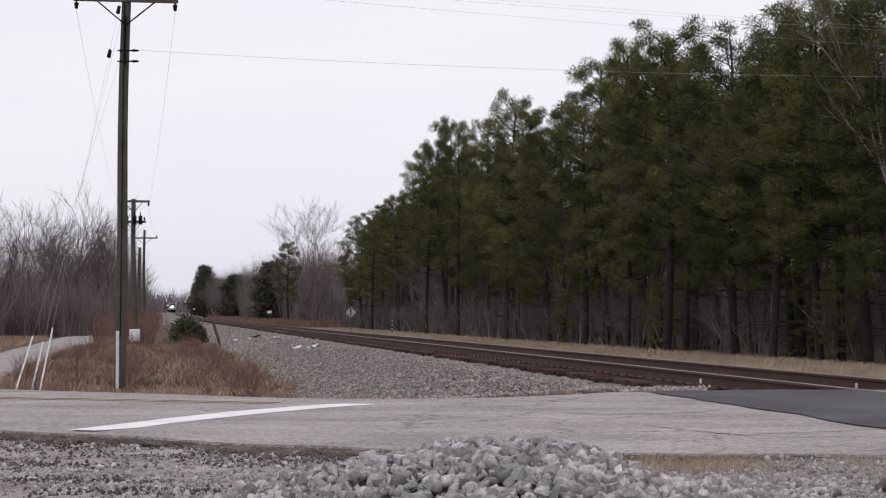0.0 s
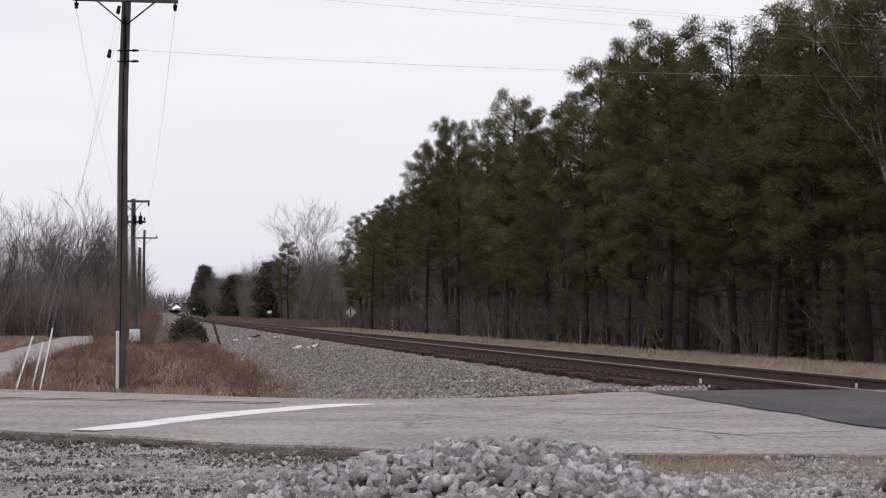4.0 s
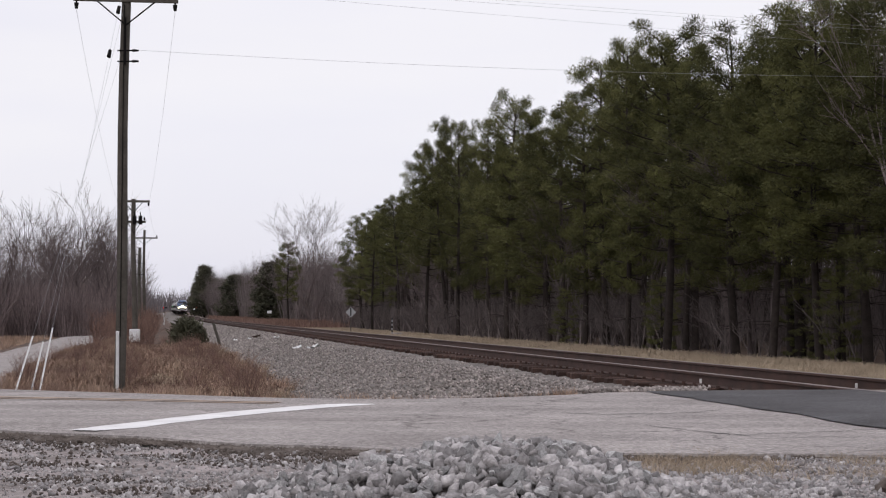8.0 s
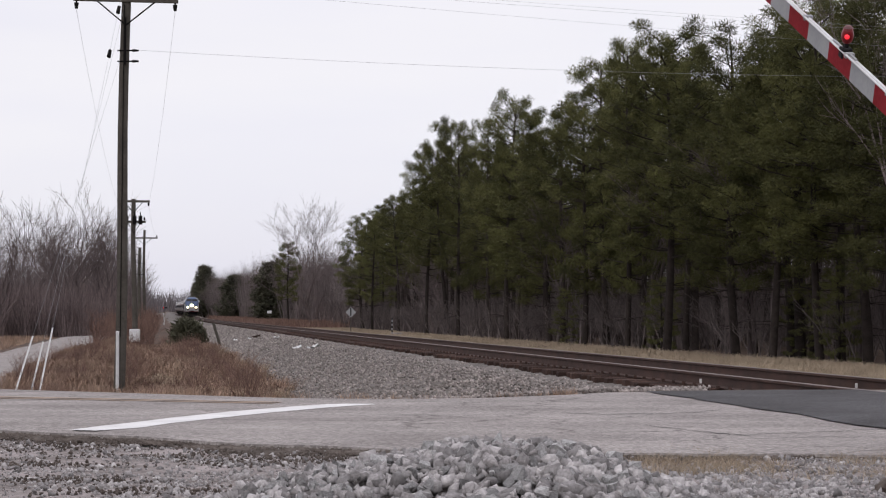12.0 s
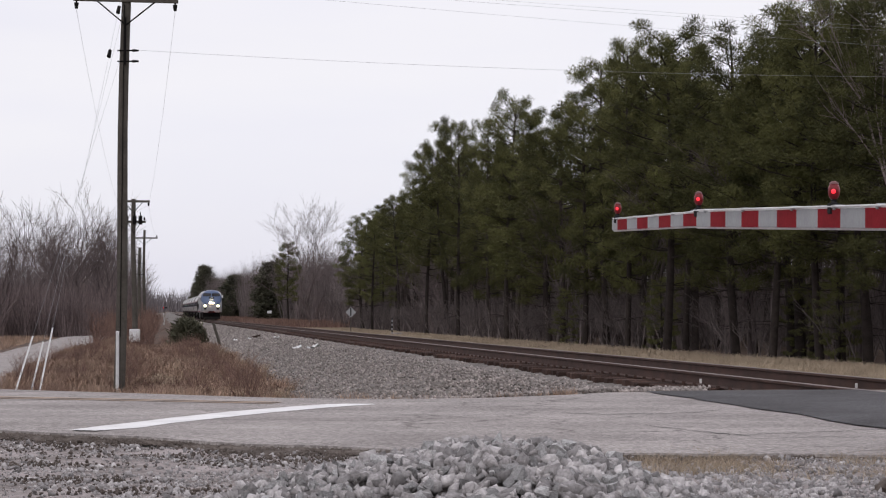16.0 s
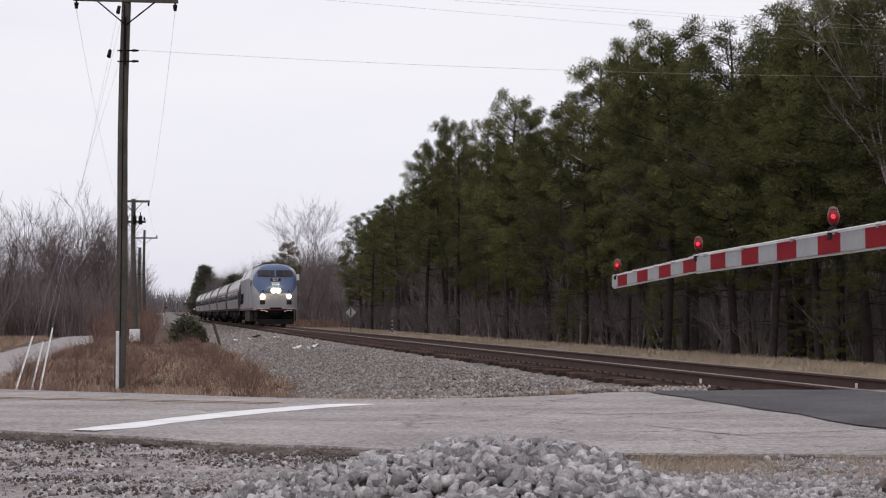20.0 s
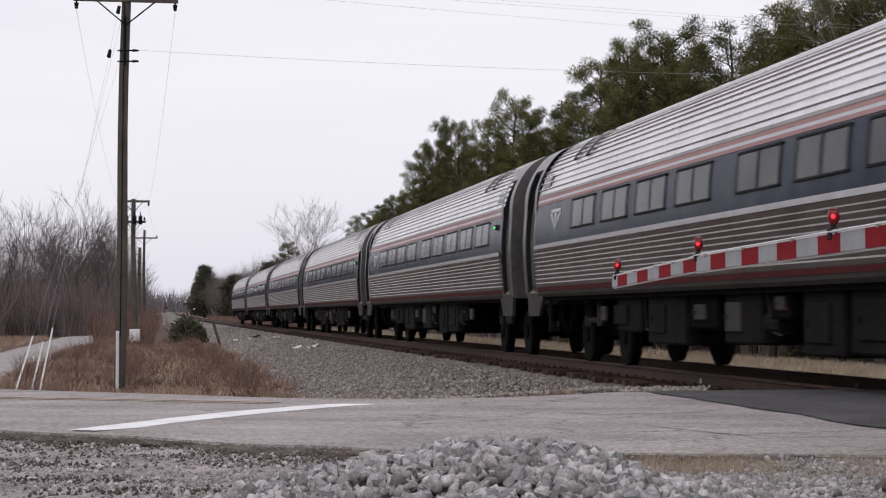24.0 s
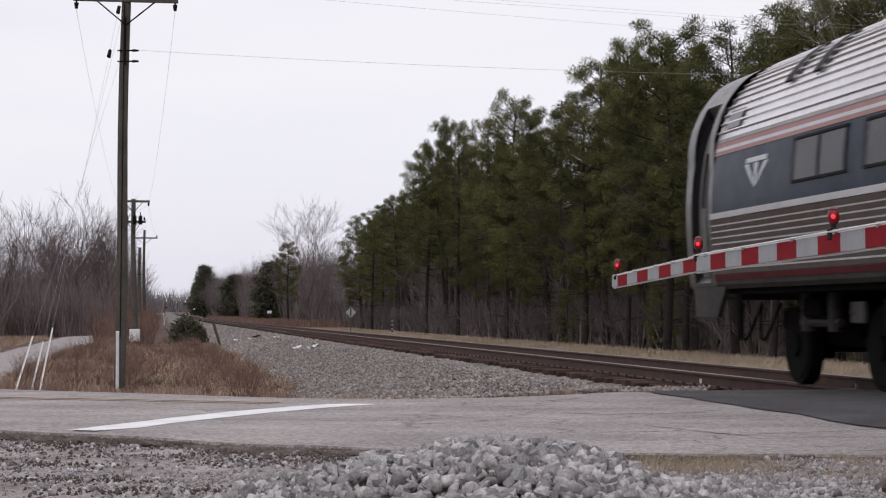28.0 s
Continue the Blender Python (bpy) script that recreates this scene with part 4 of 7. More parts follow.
def coach(windows, cafe=False):
    car = new("passenger_car")
    # ribbed shell
    bm = bmesh.new()
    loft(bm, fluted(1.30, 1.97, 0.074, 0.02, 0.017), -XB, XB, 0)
    part("fluted_side", bm, M_FLUTE, car, "fluted stainless steel lower side, coloured darker for mirrored ground")
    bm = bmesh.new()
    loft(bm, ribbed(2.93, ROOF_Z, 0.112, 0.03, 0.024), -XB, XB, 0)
    part("roof", bm, M_ROOF, car, "ribbed stainless steel roof, coloured paler for mirrored sky")
    # the sill takes the dark skirt colour in place of the ground it mirrors
    bm = bmesh.new()
    loft(bm, plain(1.12, 1.30, 3), -XB, XB, 0)
    part("sill", bm, M_SKIRT, car)
    bm = bmesh.new()
    loft(bm, plain(2.03, 2.93, 10), -XB, XB, 0)
    part("window_band", bm, M_BAND, car, "glossy dark blue window band")
    for side in (-1, 1):
        bm = bmesh.new()
        shell_strip(bm, arc_of(1.965), arc_of(2.035), 0.0, 0.022, -XB, XB, side, n=3)
        part("belt_rail", bm, M_BELT, car, "bright belt rail below the windows")
        for z0, z1, m, lab in ((2.735, 2.785, M_PINK, "faded red stripe"), (2.785, 2.825, M_EMBLEM, "pale stripe"), (2.825, 2.885, M_PINK, "faded red stripe"), (1.225, 1.29, M_SHADED_RED, "red stripe along the sill, coloured darker for shade")):
            bm = bmesh.new()
            shell_strip(bm, arc_of(z0), arc_of(z1), 0.0, 0.007, -XB, XB, side)
            part("stripe", bm, m, car, lab)
        bm = bmesh.new()
        shell_strip(bm, arc_of(2.885), arc_of(2.93), 0.0, 0.012, -XB, XB, side)
        part("eave_rail", bm, M_FLUTE, car)
    # smooth ends with recessed vestibule doors
    for e in (-1, 1):
        bm = bmesh.new()
        full = [(a, 0.07 * smooth01(2.5, 3.15, on_shell(a)[1]) * smooth01(4.02, 3.6, on_shell(a)[1])) for a, _ in plain(1.12, ROOF_Z, 40)]
        xs = sorted((e * XB, e * 11.48))
        loft(bm, full, xs[0], xs[1], 0)
        xs = sorted((e * 12.12, e * 12.3))
        loft(bm, full, xs[0], xs[1], 0)
        xs = sorted((e * 12.3, e * XE))
        loft(bm, full, xs[0], xs[1], 0, 0.0)
        xs = sorted((e * 11.48, e * 12.12))
        loft(bm, [(a, o if (a < arc_of(1.22) or a > arc_of(3.36)) else -0.11) for a, o in full], xs[0], xs[1], 0)
        bmf = bm
        # jambs of the doorway and a lip round it, blackened as the recess's shadow
        for x in xs:
            for side in (-1, 1):
                bm = bmesh.new()
                shell_strip(bm, arc_of(1.2), arc_of(3.38), 0.0, 0.008, x - 0.022, x + 0.022, side, n=12)
                prev = None
                for a, _ in full:
                    if arc_of(1.2) <= a <= arc_of(3.38):
                        pair = [bm.verts.new((x, side * on_shell(a, o)[0], on_shell(a, o)[1])) for o in (0.0, -0.11)]
                        if prev:
                            bm.faces.new((prev[0], prev[1], pair[1], pair[0]))
                        prev = pair
                part("door_jamb", bm, M_RUBBER, car, "door jamb blackened for the recess shadow")
        bm = bmf
        # end wall
        ring = [bm.verts.new((e * XE, *on_shell(a, o))) for a, o in full]
        ring += [bm.verts.new((e * XE, -on_shell(a, o)[0], on_shell(a, o)[1])) for a, o in reversed(full[:-1])]
        bm.faces.new(ring if e > 0 else ring[::-1])
        bmesh.ops.remove_doubles(bm, verts=bm.verts, dist=0.0008)
        part("end_shell", bm, M_CAREND, car, "smooth dark steel car end")
        for side in (-1, 1):
            bm = bmesh.new()
            shell_strip(bm, arc_of(1.25), arc_of(3.32), -0.12, -0.085, e * 11.8 - 0.3, e * 11.8 + 0.3, side, n=14)
            d = part("door", bm, M_DOOR, car, "grey recessed vestibule door")
            bm = bmesh.new()
            shell_strip(bm, arc_of(2.15), arc_of(2.85), -0.09, -0.078, e * 11.8 - 0.17, e * 11.8 + 0.17, side, n=4)
            part("door_window", bm, M_GLASS, d)
            bm = bmesh.new()
            x0, x1, x2, x3 = e * 10.95, e * 11.3, e * 12.2, e * 12.3
            q = [bm.verts.new((x, side * y, z)) for y in (1.53, 1.47) for x, z in ((x0, 1.15), (x3, 1.15), (x2, 0.78), (x1, 0.78))]
            for f in ((0, 1, 2, 3), (7, 6, 5, 4), (0, 4, 5, 1), (1, 5, 6, 2), (2, 6, 7, 3), (3, 7, 4, 0)):
                bm.faces.new([q[i] for i in f])
            bmesh.ops.recalc_face_normals(bm, faces=bm.faces)
            part("end_skirt", bm, M_SKIRT, car, "grey steel skirt below the doorway")
            bm = bmesh.new()
            for xx in (10.72, 10.86):
                tube(bm, (e * xx, side * 1.42, 1.12), (e * 10.8, side * 1.42, 0.5), 0.03, n=6)
            part("hanger", bm, M_BOX, car)
            for x in (9.2, 8.3):
                bm = bmesh.new()
                shell_strip(bm, arc_of(3.40), arc_of(3.40) + 0.62, 0.012, 0.04, e * x - 0.13, e * x + 0.13, side, n=5)
                part("roof_vent", bm, M_DARK, car, "dark roof vent")
            bm = bmesh.new()
            shell_strip(bm, arc_of(3.04), arc_of(3.04) + 0.24, 0.0, 0.024, e * 10.75 - 0.28, e * 10.75 + 0.22, side, n=2)
            part("access_plate", bm, M_CAREND, car, "small steel access plate")
        bm = bmesh.new()
        for k in range(5):
            x = 12.42 + 0.12 * k
            box(bm, e * x, e * (x + 0.08), -0.95, 0.95, 1.0, 3.45, 0.03)
        box(bm, e * 12.4, e * 12.98, -0.9, 0.9, 1.02, 3.4)
        part("gangway", bm, M_DIAPHRAGM, car, "dark folded gangway bellows")
        for y in (-0.75, -0.5, 0.5, 0.75):
            pts = [Vector((e * (12.3 + 0.35 * math.sin(math.pi * k / 8)), y + 0.25 * (k / 8 - 0.5), 0.95 - 0.48 * math.sin(math.pi * k / 8))) for k in range(9)]
            V, F = [], []
            ring_tube(V, F, pts, [0.022] * 9, 6)
            tri_mesh("hose", V, F, M_RUBBER, car)
        bm = bmesh.new()
        box(bm, e * 12.3, e * 12.96, -0.14, 0.14, 0.62, 0.9, 0.04)
        part("coupler", bm, M_UNDER, car)
        truck(car, e * 9.07, 0.457, 2.59, False)
    # windows
    ring = None
    for wx in windows:
        for side in (-1, 1):
            bm = bmesh.new()
            a0, a1 = arc_of(2.21), arc_of(2.70)
            w = 0.78
            for b0, b1, c0, c1 in ((a0, a0 + 0.03, -w, w), (a1 - 0.03, a1, -w, w)):
                shell_strip(bm, b0, b1, 0.0, 0.022, wx + c0, wx + c1, side)
            for c0, c1 in ((-w, -w + 0.035), (w - 0.035, w), (-0.016, 0.016)):
                shell_strip(bm, a0 + 0.03, a1 - 0.03, 0.0, 0.02, wx + c0, wx + c1, side, n=3)
            win = part("window", bm, M_RUBBER, car)
            for c0, c1 in ((-w + 0.035, -0.016), (0.016, w - 0.035)):
                bm = bmesh.new()
                shell_strip(bm, a0 + 0.03, a1 - 0.03, 0.0, 0.008, wx + c0, wx + c1, side, n=3)
                part("pane", bm, M_GLASS, win)
    # door lamp near the front end, both sides
    for side in (-1, 1):
        y, z = on_shell(arc_of(2.54), 0.0)
        bm = bmesh.new()
        tube(bm, (10.9, side * (y - 0.02), z), (10.9, side * (y + 0.05), z), 0.065, 0.055, 12)
        lamp = part("door_lamp", bm, M_RUBBER, car, "dark round lamp housing")
        for dx in (-0.03, 0.03):
            bm = bmesh.new()
            bmesh.ops.create_uvsphere(bm, u_segments=8, v_segments=6, radius=0.015, matrix=Matrix.Translation((10.9 + dx, side * (y + 0.055), z)))
            part("green_bulb", bm, M_GREEN, lamp, "lit green bulb")
    emblem(car, -9.7, 2.40, 0.28)
    if cafe:
        # unreadable pale service lettering, as bars, round a roundel
        rng = random.Random(3)
        x = -1.85
        while x < 1.75:
            w = rng.uniform(0.10, 0.17)
            if not (-0.45 < x < 0.05):
                bm = bmesh.new()
                shell_strip(bm, arc_of(2.40), arc_of(2.53), 0.0, 0.006, x, x + w, -1)
                part("letter_bar", bm, M_EMBLEM, car)
            x += w + 0.06
        bm = bmesh.new()
        y, z = on_shell(arc_of(2.47), 0.006)
        tube(bm, (-0.2, -y + 0.004, z), (-0.2, -y - 0.006, z), 0.23, n=20)
        part("roundel", bm, M_EMBLEM, car, "pale round mark")
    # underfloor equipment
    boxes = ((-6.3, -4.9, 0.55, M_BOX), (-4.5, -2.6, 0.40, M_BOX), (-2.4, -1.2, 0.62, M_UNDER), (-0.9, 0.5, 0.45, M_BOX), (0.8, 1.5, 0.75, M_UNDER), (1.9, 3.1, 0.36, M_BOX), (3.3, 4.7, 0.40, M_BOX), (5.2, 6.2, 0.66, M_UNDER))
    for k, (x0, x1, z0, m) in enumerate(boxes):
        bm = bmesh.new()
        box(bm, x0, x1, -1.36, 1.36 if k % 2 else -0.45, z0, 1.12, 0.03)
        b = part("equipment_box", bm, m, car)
        if k % 3 == 1:
            bm = bmesh.new()
            box(bm, x0 + 0.35, x0 + 0.6, -1.375, -1.362, 0.85, 0.89)
            part("tag", bm, M_SHADED_RED, b)
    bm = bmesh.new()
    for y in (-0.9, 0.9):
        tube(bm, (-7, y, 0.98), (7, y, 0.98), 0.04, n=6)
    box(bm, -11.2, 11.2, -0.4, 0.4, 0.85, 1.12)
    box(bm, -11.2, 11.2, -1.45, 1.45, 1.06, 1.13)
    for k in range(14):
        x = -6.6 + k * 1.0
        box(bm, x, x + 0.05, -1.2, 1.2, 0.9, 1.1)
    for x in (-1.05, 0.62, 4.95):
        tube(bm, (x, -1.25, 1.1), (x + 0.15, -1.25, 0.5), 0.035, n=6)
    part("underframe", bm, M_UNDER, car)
    for x, lean in ((-4.7, -0.12), (0.65, 0.12), (4.95, 0.14)):
        bm = bmesh.new()
        tube(bm, (x, -1.36, 1.1), (x + lean, -1.3, 0.6), 0.014, n=6)
        tube(bm, (x + lean, -1.3, 0.6), (x + lean + 0.22, -1.28, 0.57), 0.014, n=6)
        part("brake_pipe", bm, M_SKIRT, car, "grey brake pipe below the floor")
    # covers, valves and small tanks between the boxes
    for x, z, w, h in ((-7.1, 0.72, 0.35, 0.22), (-6.0, 0.66, 0.8, 0.3), (-3.9, 0.55, 0.7, 0.4), (-1.9, 0.74, 0.5, 0.2), (-0.5, 0.6, 0.6, 0.36), (1.2, 0.86, 0.3, 0.16), (2.4, 0.5, 0.7, 0.44), (4.0, 0.55, 0.9, 0.42), (6.7, 0.7, 0.4, 0.24)):
        bm = bmesh.new()
        box(bm, x - w / 2, x + w / 2, -1.39, -1.34, z, z + h, 0.012)
        box(bm, x - w / 2 + 0.04, x - w / 2 + 0.09, -1.41, -1.38, z + h * 0.4, z + h * 0.6, 0.006)
        part("equipment_cover", bm, M_SKIRT if w < 0.65 else M_BOX, car, "dusty equipment cover below the floor")
    for x in (-2.9, 0.65, 5.0):
        bm = bmesh.new()
        tube(bm, (x - 0.35, -1.2, 0.72), (x + 0.35, -1.2, 0.72), 0.15, n=12)
        part("air_tank", bm, M_BOX, car)
    for x in (-9.07, 9.07):
        for sg in (-1, 1):
            bm = bmesh.new()
            tube(bm, (x - 0.6, sg * 1.02, 0.72), (x + 0.6, sg * 1.02, 0.72), 0.05, n=8)
            tube(bm, (x - 0.42, sg * 1.02, 0.62), (x - 0.42, sg * 1.02, 1.05), 0.09, n=10)
            tube(bm, (x + 0.42, sg * 1.02, 0.62), (x + 0.42, sg * 1.02, 1.05), 0.09, n=10)
            part("spring", bm, M_SKIRT, car, "dusty coil spring of the truck")
    return car


W_COACH = [-13 + 4.6 + 0.78 + 2.04 * k for k in range(4)] + [-13 + 13.3 + 0.78 + 2.03 * k for k in range(5)]
W_CAFE = [-13 + 4.9 + 0.78 + 2.0 * k for k in range(3)] + [-13 + 15.5 + 0.78 + 2.0 * k for k in range(4)]


def lettering(text, size, m, material, parent, name, label):
    cu = bpy.data.curves.new(name, "FONT")
    cu.body, cu.size, cu.extrude = text, size, 0.003
    cu.align_x, cu.align_y = "CENTER", "CENTER"
    tmp = new("tmp_text", cu)
    dg = bpy.context.evaluated_depsgraph_get()
    me = bpy.data.meshes.new_from_object(tmp.evaluated_get(dg))
    bpy.data.objects.remove(tmp)
    me.materials.clear()
    me.materials.append(material)
    ob = new(name, me)
    ob.parent = parent
    ob.matrix_basis = m
    if label:
        ob["label"] = label
    return ob


LOCO_HALF = ((1.50, 1.12), (1.52, 1.2), (1.52, 3.42), (1.48, 3.52), (1.17, 4.1), (1.04, 4.2), (0.55, 4.33), (0.0, 4.37))


def locomotive():
    loco = new("diesel_locomotive")
    XR, XN = -9.94, 7.9
    # main body, from the rear to behind the cab
    # the roof slope's paler colour stands for the sky reflected in it
    groups = {"body": ([0, 1, 2], M_SILVER, "silver-grey painted locomotive body"), "roof_slope": ([2, 3, 4], M_BELT, "sloping roof edge, coloured pale for mirrored sky"), "roof": ([4, 5, 6, 7], M_SILVER, "")}
    for name, (idx, m, lab) in groups.items():
        bm = bmesh.new()
        for side in (-1, 1):
            rows = []
            for i in idx:
                y, z = LOCO_HALF[i]
                back = XR + 0.14 * max(0.0, z - 3.42)
                rows.append([bm.verts.new((x, side * y, z)) for x in (back, XN)])
            for p, q in zip(rows, rows[1:]):
                vs = (p[0], p[1], q[1], q[0])
                bm.faces.new(vs if side < 0 else vs[::-1])
        part(name, bm, m, loco, lab)
    bm = bmesh.new()
    ring = []
    for side, seq in ((1, LOCO_HALF), (-1, LOCO_HALF[::-1][1:])):
        for y, z in seq:
            back = XR + 0.14 * max(0.0, z - 3.42)
            ring.append(bm.verts.new((back, side * y, z)))
    bm.faces.new(ring[::-1])
    bmesh.ops.triangulate(bm, faces=bm.faces)
    part("rear_wall", bm, M_SILVER, loco)
    bm = bmesh.new()
    box(bm, -10.45, XR, -0.75, 0.75, 1.05, 3.3, 0.05)
    part("gangway", bm, M_DIAPHRAGM, loco, "dark rear gangway bellows")

    # nose: heights with front and half width; the sides round off and the roof is arched
    levels = ((1.12, 10.04, 1.50), (1.6, 10.09, 1.52), (2.2, 10.10, 1.525), (2.42, 10.06, 1.525), (2.7, 9.93, 1.525), (3.1, 9.71, 1.525), (3.4, 9.53, 1.52), (3.6, 9.40, 1.505), (3.78, 9.28, 1.46), (3.93, 9.17, 1.38), (4.06, 9.03, 1.25), (4.17, 8.86, 1.07), (4.25, 8.68, 0.86), (4.31, 8.48, 0.6), (4.345, 8.25, 0.28))

    def level(z):
        for a, b in zip(levels, levels[1:]):
            if z <= b[0]:
                t = (z - a[0]) / (b[0] - a[0])
                return a[1] + (b[1] - a[1]) * t, a[2] + (b[2] - a[2]) * t
        return levels[-1][1:]

    def fx(y, z):
        xf, wf = level(z)
        r = min(1.0, abs(y) / wf)
        return xf - 0.13 * r * r - 0.62 * max(0.0, (r - 0.68) / 0.32) ** 2.2 * min(1.0, wf)

    bm = bmesh.new()
    span = [0.0, 0.18, 0.36, 0.52, 0.64, 0.73, 0.8, 0.86, 0.91, 0.95, 0.98, 1.0]
    span = [-r for r in span[:0:-1]] + span
    heights = sorted({l[0] for l in levels} | {1.35, 1.9, 2.05, 2.56, 2.9, 3.25, 3.5, 3.69})
    grid = []
    for z in heights:
        wf = level(z)[1]
        row = [(XN, -wf, z)] + [(fx(r * wf, z), r * wf, z) for r in span] + [(XN, wf, z)]
        grid.append([bm.verts.new(c) for c in row])
    for p, q in zip(grid, grid[1:]):
        for k in range(len(p) - 1):
            bm.faces.new((p[k], p[k + 1], q[k + 1], q[k]))
    bm.faces.new(grid[-1])
    bm.faces.new([row[0] for row in grid] + [row[-1] for row in grid[::-1]])
    # the blue mask: a straight lower edge that climbs towards the cab sides
    for co, no in (((0, 0, 2.26), (0, 0, 1)), ((0, 1.12, 2.26), (0, -1.5, 1)), ((0, -1.12, 2.26), (0, 1.5, 1)), ((8.95, 0, 0), (1, 0, 0.0))):
        bmesh.ops.bisect_plane(bm, geom=list(bm.verts) + list(bm.edges) + list(bm.faces), plane_co=co, plane_no=no)
    for f in bm.faces:
        c = f.calc_center_median()
        f.material_index = 1 if c.z > 2.26 + 1.5 * max(0.0, abs(c.y) - 1.12) and c.x > 8.95 or c.z > 4.0 and c.x > 8.4 else 0
        f.smooth = True
    part("nose", bm, [M_SILVER, M_NOSEBLUE], loco, "silver nose with a blue painted upper half")

    def front_quad(name, y0, y1, z0, z1, off, material, parent, label=""):
        """A thin panel that follows the nose between two heights."""
        bm = bmesh.new()
        ny, nz = 6, 3
        g = [[bm.verts.new((fx(y0 + (y1 - y0) * i / ny, z0 + (z1 - z0) * j / nz) + off, y0 + (y1 - y0) * i / ny, z0 + (z1 - z0) * j / nz)) for j in range(nz + 1)] for i in range(ny + 1)]
        for i in range(ny):
            for j in range(nz):
                bm.faces.new((g[i][j], g[i + 1][j], g[i + 1][j + 1], g[i][j + 1]))
        r = bmesh.ops.extrude_face_region(bm, geom=list(bm.faces))
        bmesh.ops.translate(bm, vec=(-off - 0.02, 0, 0), verts=[v for v in r["geom"] if isinstance(v, bmesh.types.BMVert)])
        bmesh.ops.recalc_face_normals(bm, faces=bm.faces)
        return part(name, bm, material, parent, label)

    for y0, y1 in ((-1.17, -0.1), (0.1, 1.17)):
        front_quad("windshield_frame", y0 - 0.04, y1 + 0.04, 3.43, 3.88, 0.02, M_RUBBER, loco)
        front_quad("windshield", y0, y1, 3.47, 3.84, 0.03, M_GLASS, loco, "tinted windshield pane")
        bm = bmesh.new()
        c = (y0 + y1) / 2
        tube(bm, (fx(c, 3.36) + 0.03, c + 0.1, 3.36), (fx(c, 3.62) + 0.06, c - 0.3, 3.6), 0.012, n=5)
        part("wiper", bm, M_RUBBER, loco)
    front_quad("number_board", -0.36, 0.36, 3.1, 3.34, 0.03, M_DARK, loco, "dark number board")
    lettering("207", 0.26, Matrix.Translation((9.63 + 0.055, 0, 3.22)) @ Matrix(((0, -0.45, 0.9, 0), (1, 0, 0, 0), (0, 0.9, 0.45, 0), (0, 0, 0, 1))), M_EMBLEM, loco, "number", "pale number on the board")
    front_quad("emblem_bar", -0.3, 0.3, 2.98, 3.03, 0.01, M_EMBLEM, loco, "pale emblem cap bar")
    for k in range(3):
        front_quad("emblem_bar", -0.26 + 0.17 * k, -0.13 + 0.19 * k, 2.84, 2.96, 0.01, M_EMBLEM, loco, "pale emblem bar")
    front_quad("headlight_housing", -0.40, 0.40, 2.28, 2.62, 0.03, M_DARK, loco)
    for y in (-0.17, 0.17):
        bm = bmesh.new()
        tube(bm, (9.98, y, 2.45), (10.14, y, 2.45), 0.15, 0.14, 16)
        part("headlight", bm, M_HEAD, loco, "bright lit headlight")
    for y in (-0.88, 0.88):
        bm = bmesh.new()
        tube(bm, (9.8, y * 1.06, 2.05), (fx(y, 2.05) + 0.06, y * 1.06, 2.05), 0.105, 0.1, 16)
        part("ditch_light", bm, M_HEAD, loco, "bright lit ditch light")
        bm = bmesh.new()
        tube(bm, (9.7, y, 2.42), (fx(y, 2.42) + 0.05, y, 2.42), 0.08, 0.07, 10)
        part("marker_lamp", bm, M_DARK, loco)
        front_quad("side_vent", y * 1.04 - 0.18, y * 1.04 + 0.18, 1.5, 1.8, 0.02, M_DARK, loco)
        bm = bmesh.new()
        for z in (0.35, 0.62, 0.9):
            box(bm, 9.5, 9.95, y * 1.18 - 0.2, y * 1.18 + 0.2, z, z + 0.04)
        box(bm, 9.48, 9.52, y * 1.18 - 0.22, y * 1.18 + 0.22, 0.35, 1.15)
        part("step", bm, M_UNDER, loco)
        bm = bmesh.new()
        sg = 1 if y > 0 else -1
        tube(bm, (10.2, y - 0.3 * sg, 1.0), (10.2, y - 0.02 * sg, 1.12), 0.02, n=6)
        tube(bm, (10.2, y - 0.02 * sg, 1.12), (10.2, y + 0.22 * sg, 1.06), 0.02, n=6)
        tube(bm, (10.12, y + 0.05 * sg, 1.24), (10.12, y + 0.42 * sg, 1.24), 0.02, n=6)
        part("handrail", bm, M_PLASTIC, loco, "white grab rail")
    bm = bmesh.new()
    box(bm, 9.9, 10.16, -1.35, 1.35, 1.08, 1.2, 0.03)
    part("front_stripe", bm, M_SHADED_RED, loco, "dark red stripe over the pilot")
    bm = bmesh.new()
    box(bm, 9.3, 10.02, -1.25, 1.25, 0.5, 1.1, 0.05)
    box(bm, 10.0, 10.14, -0.42, 0.42, 0.72, 1.3, 0.04)
    part("pilot", bm, M_UNDER, loco)
    bm = bmesh.new()
    v = [bm.verts.new(c) for c in ((10.0, -1.3, 0.5), (10.25, 0, 0.5), (10.0, 1.3, 0.5), (10.12, -1.2, 0.13), (10.4, 0, 0.13), (10.12, 1.2, 0.13), (9.6, -1.3, 0.5), (9.6, 1.3, 0.5), (9.6, -1.2, 0.13), (9.6, 1.2, 0.13))]
    for f in ((0, 3, 4, 1), (1, 4, 5, 2), (0, 6, 8, 3), (2, 5, 9, 7), (3, 8, 9, 5, 4), (0, 1, 2, 7, 6)):
        bm.faces.new([v[i] for i in f])
    bmesh.ops.recalc_face_normals(bm, faces=bm.faces)
    part("plow", bm, M_BOX, loco, "grey snow plow")
    bm = bmesh.new()
    box(bm, 9.95, 10.5, -0.13, 0.13, 0.66, 0.96, 0.05)
    part("coupler", bm, M_UNDER, loco)

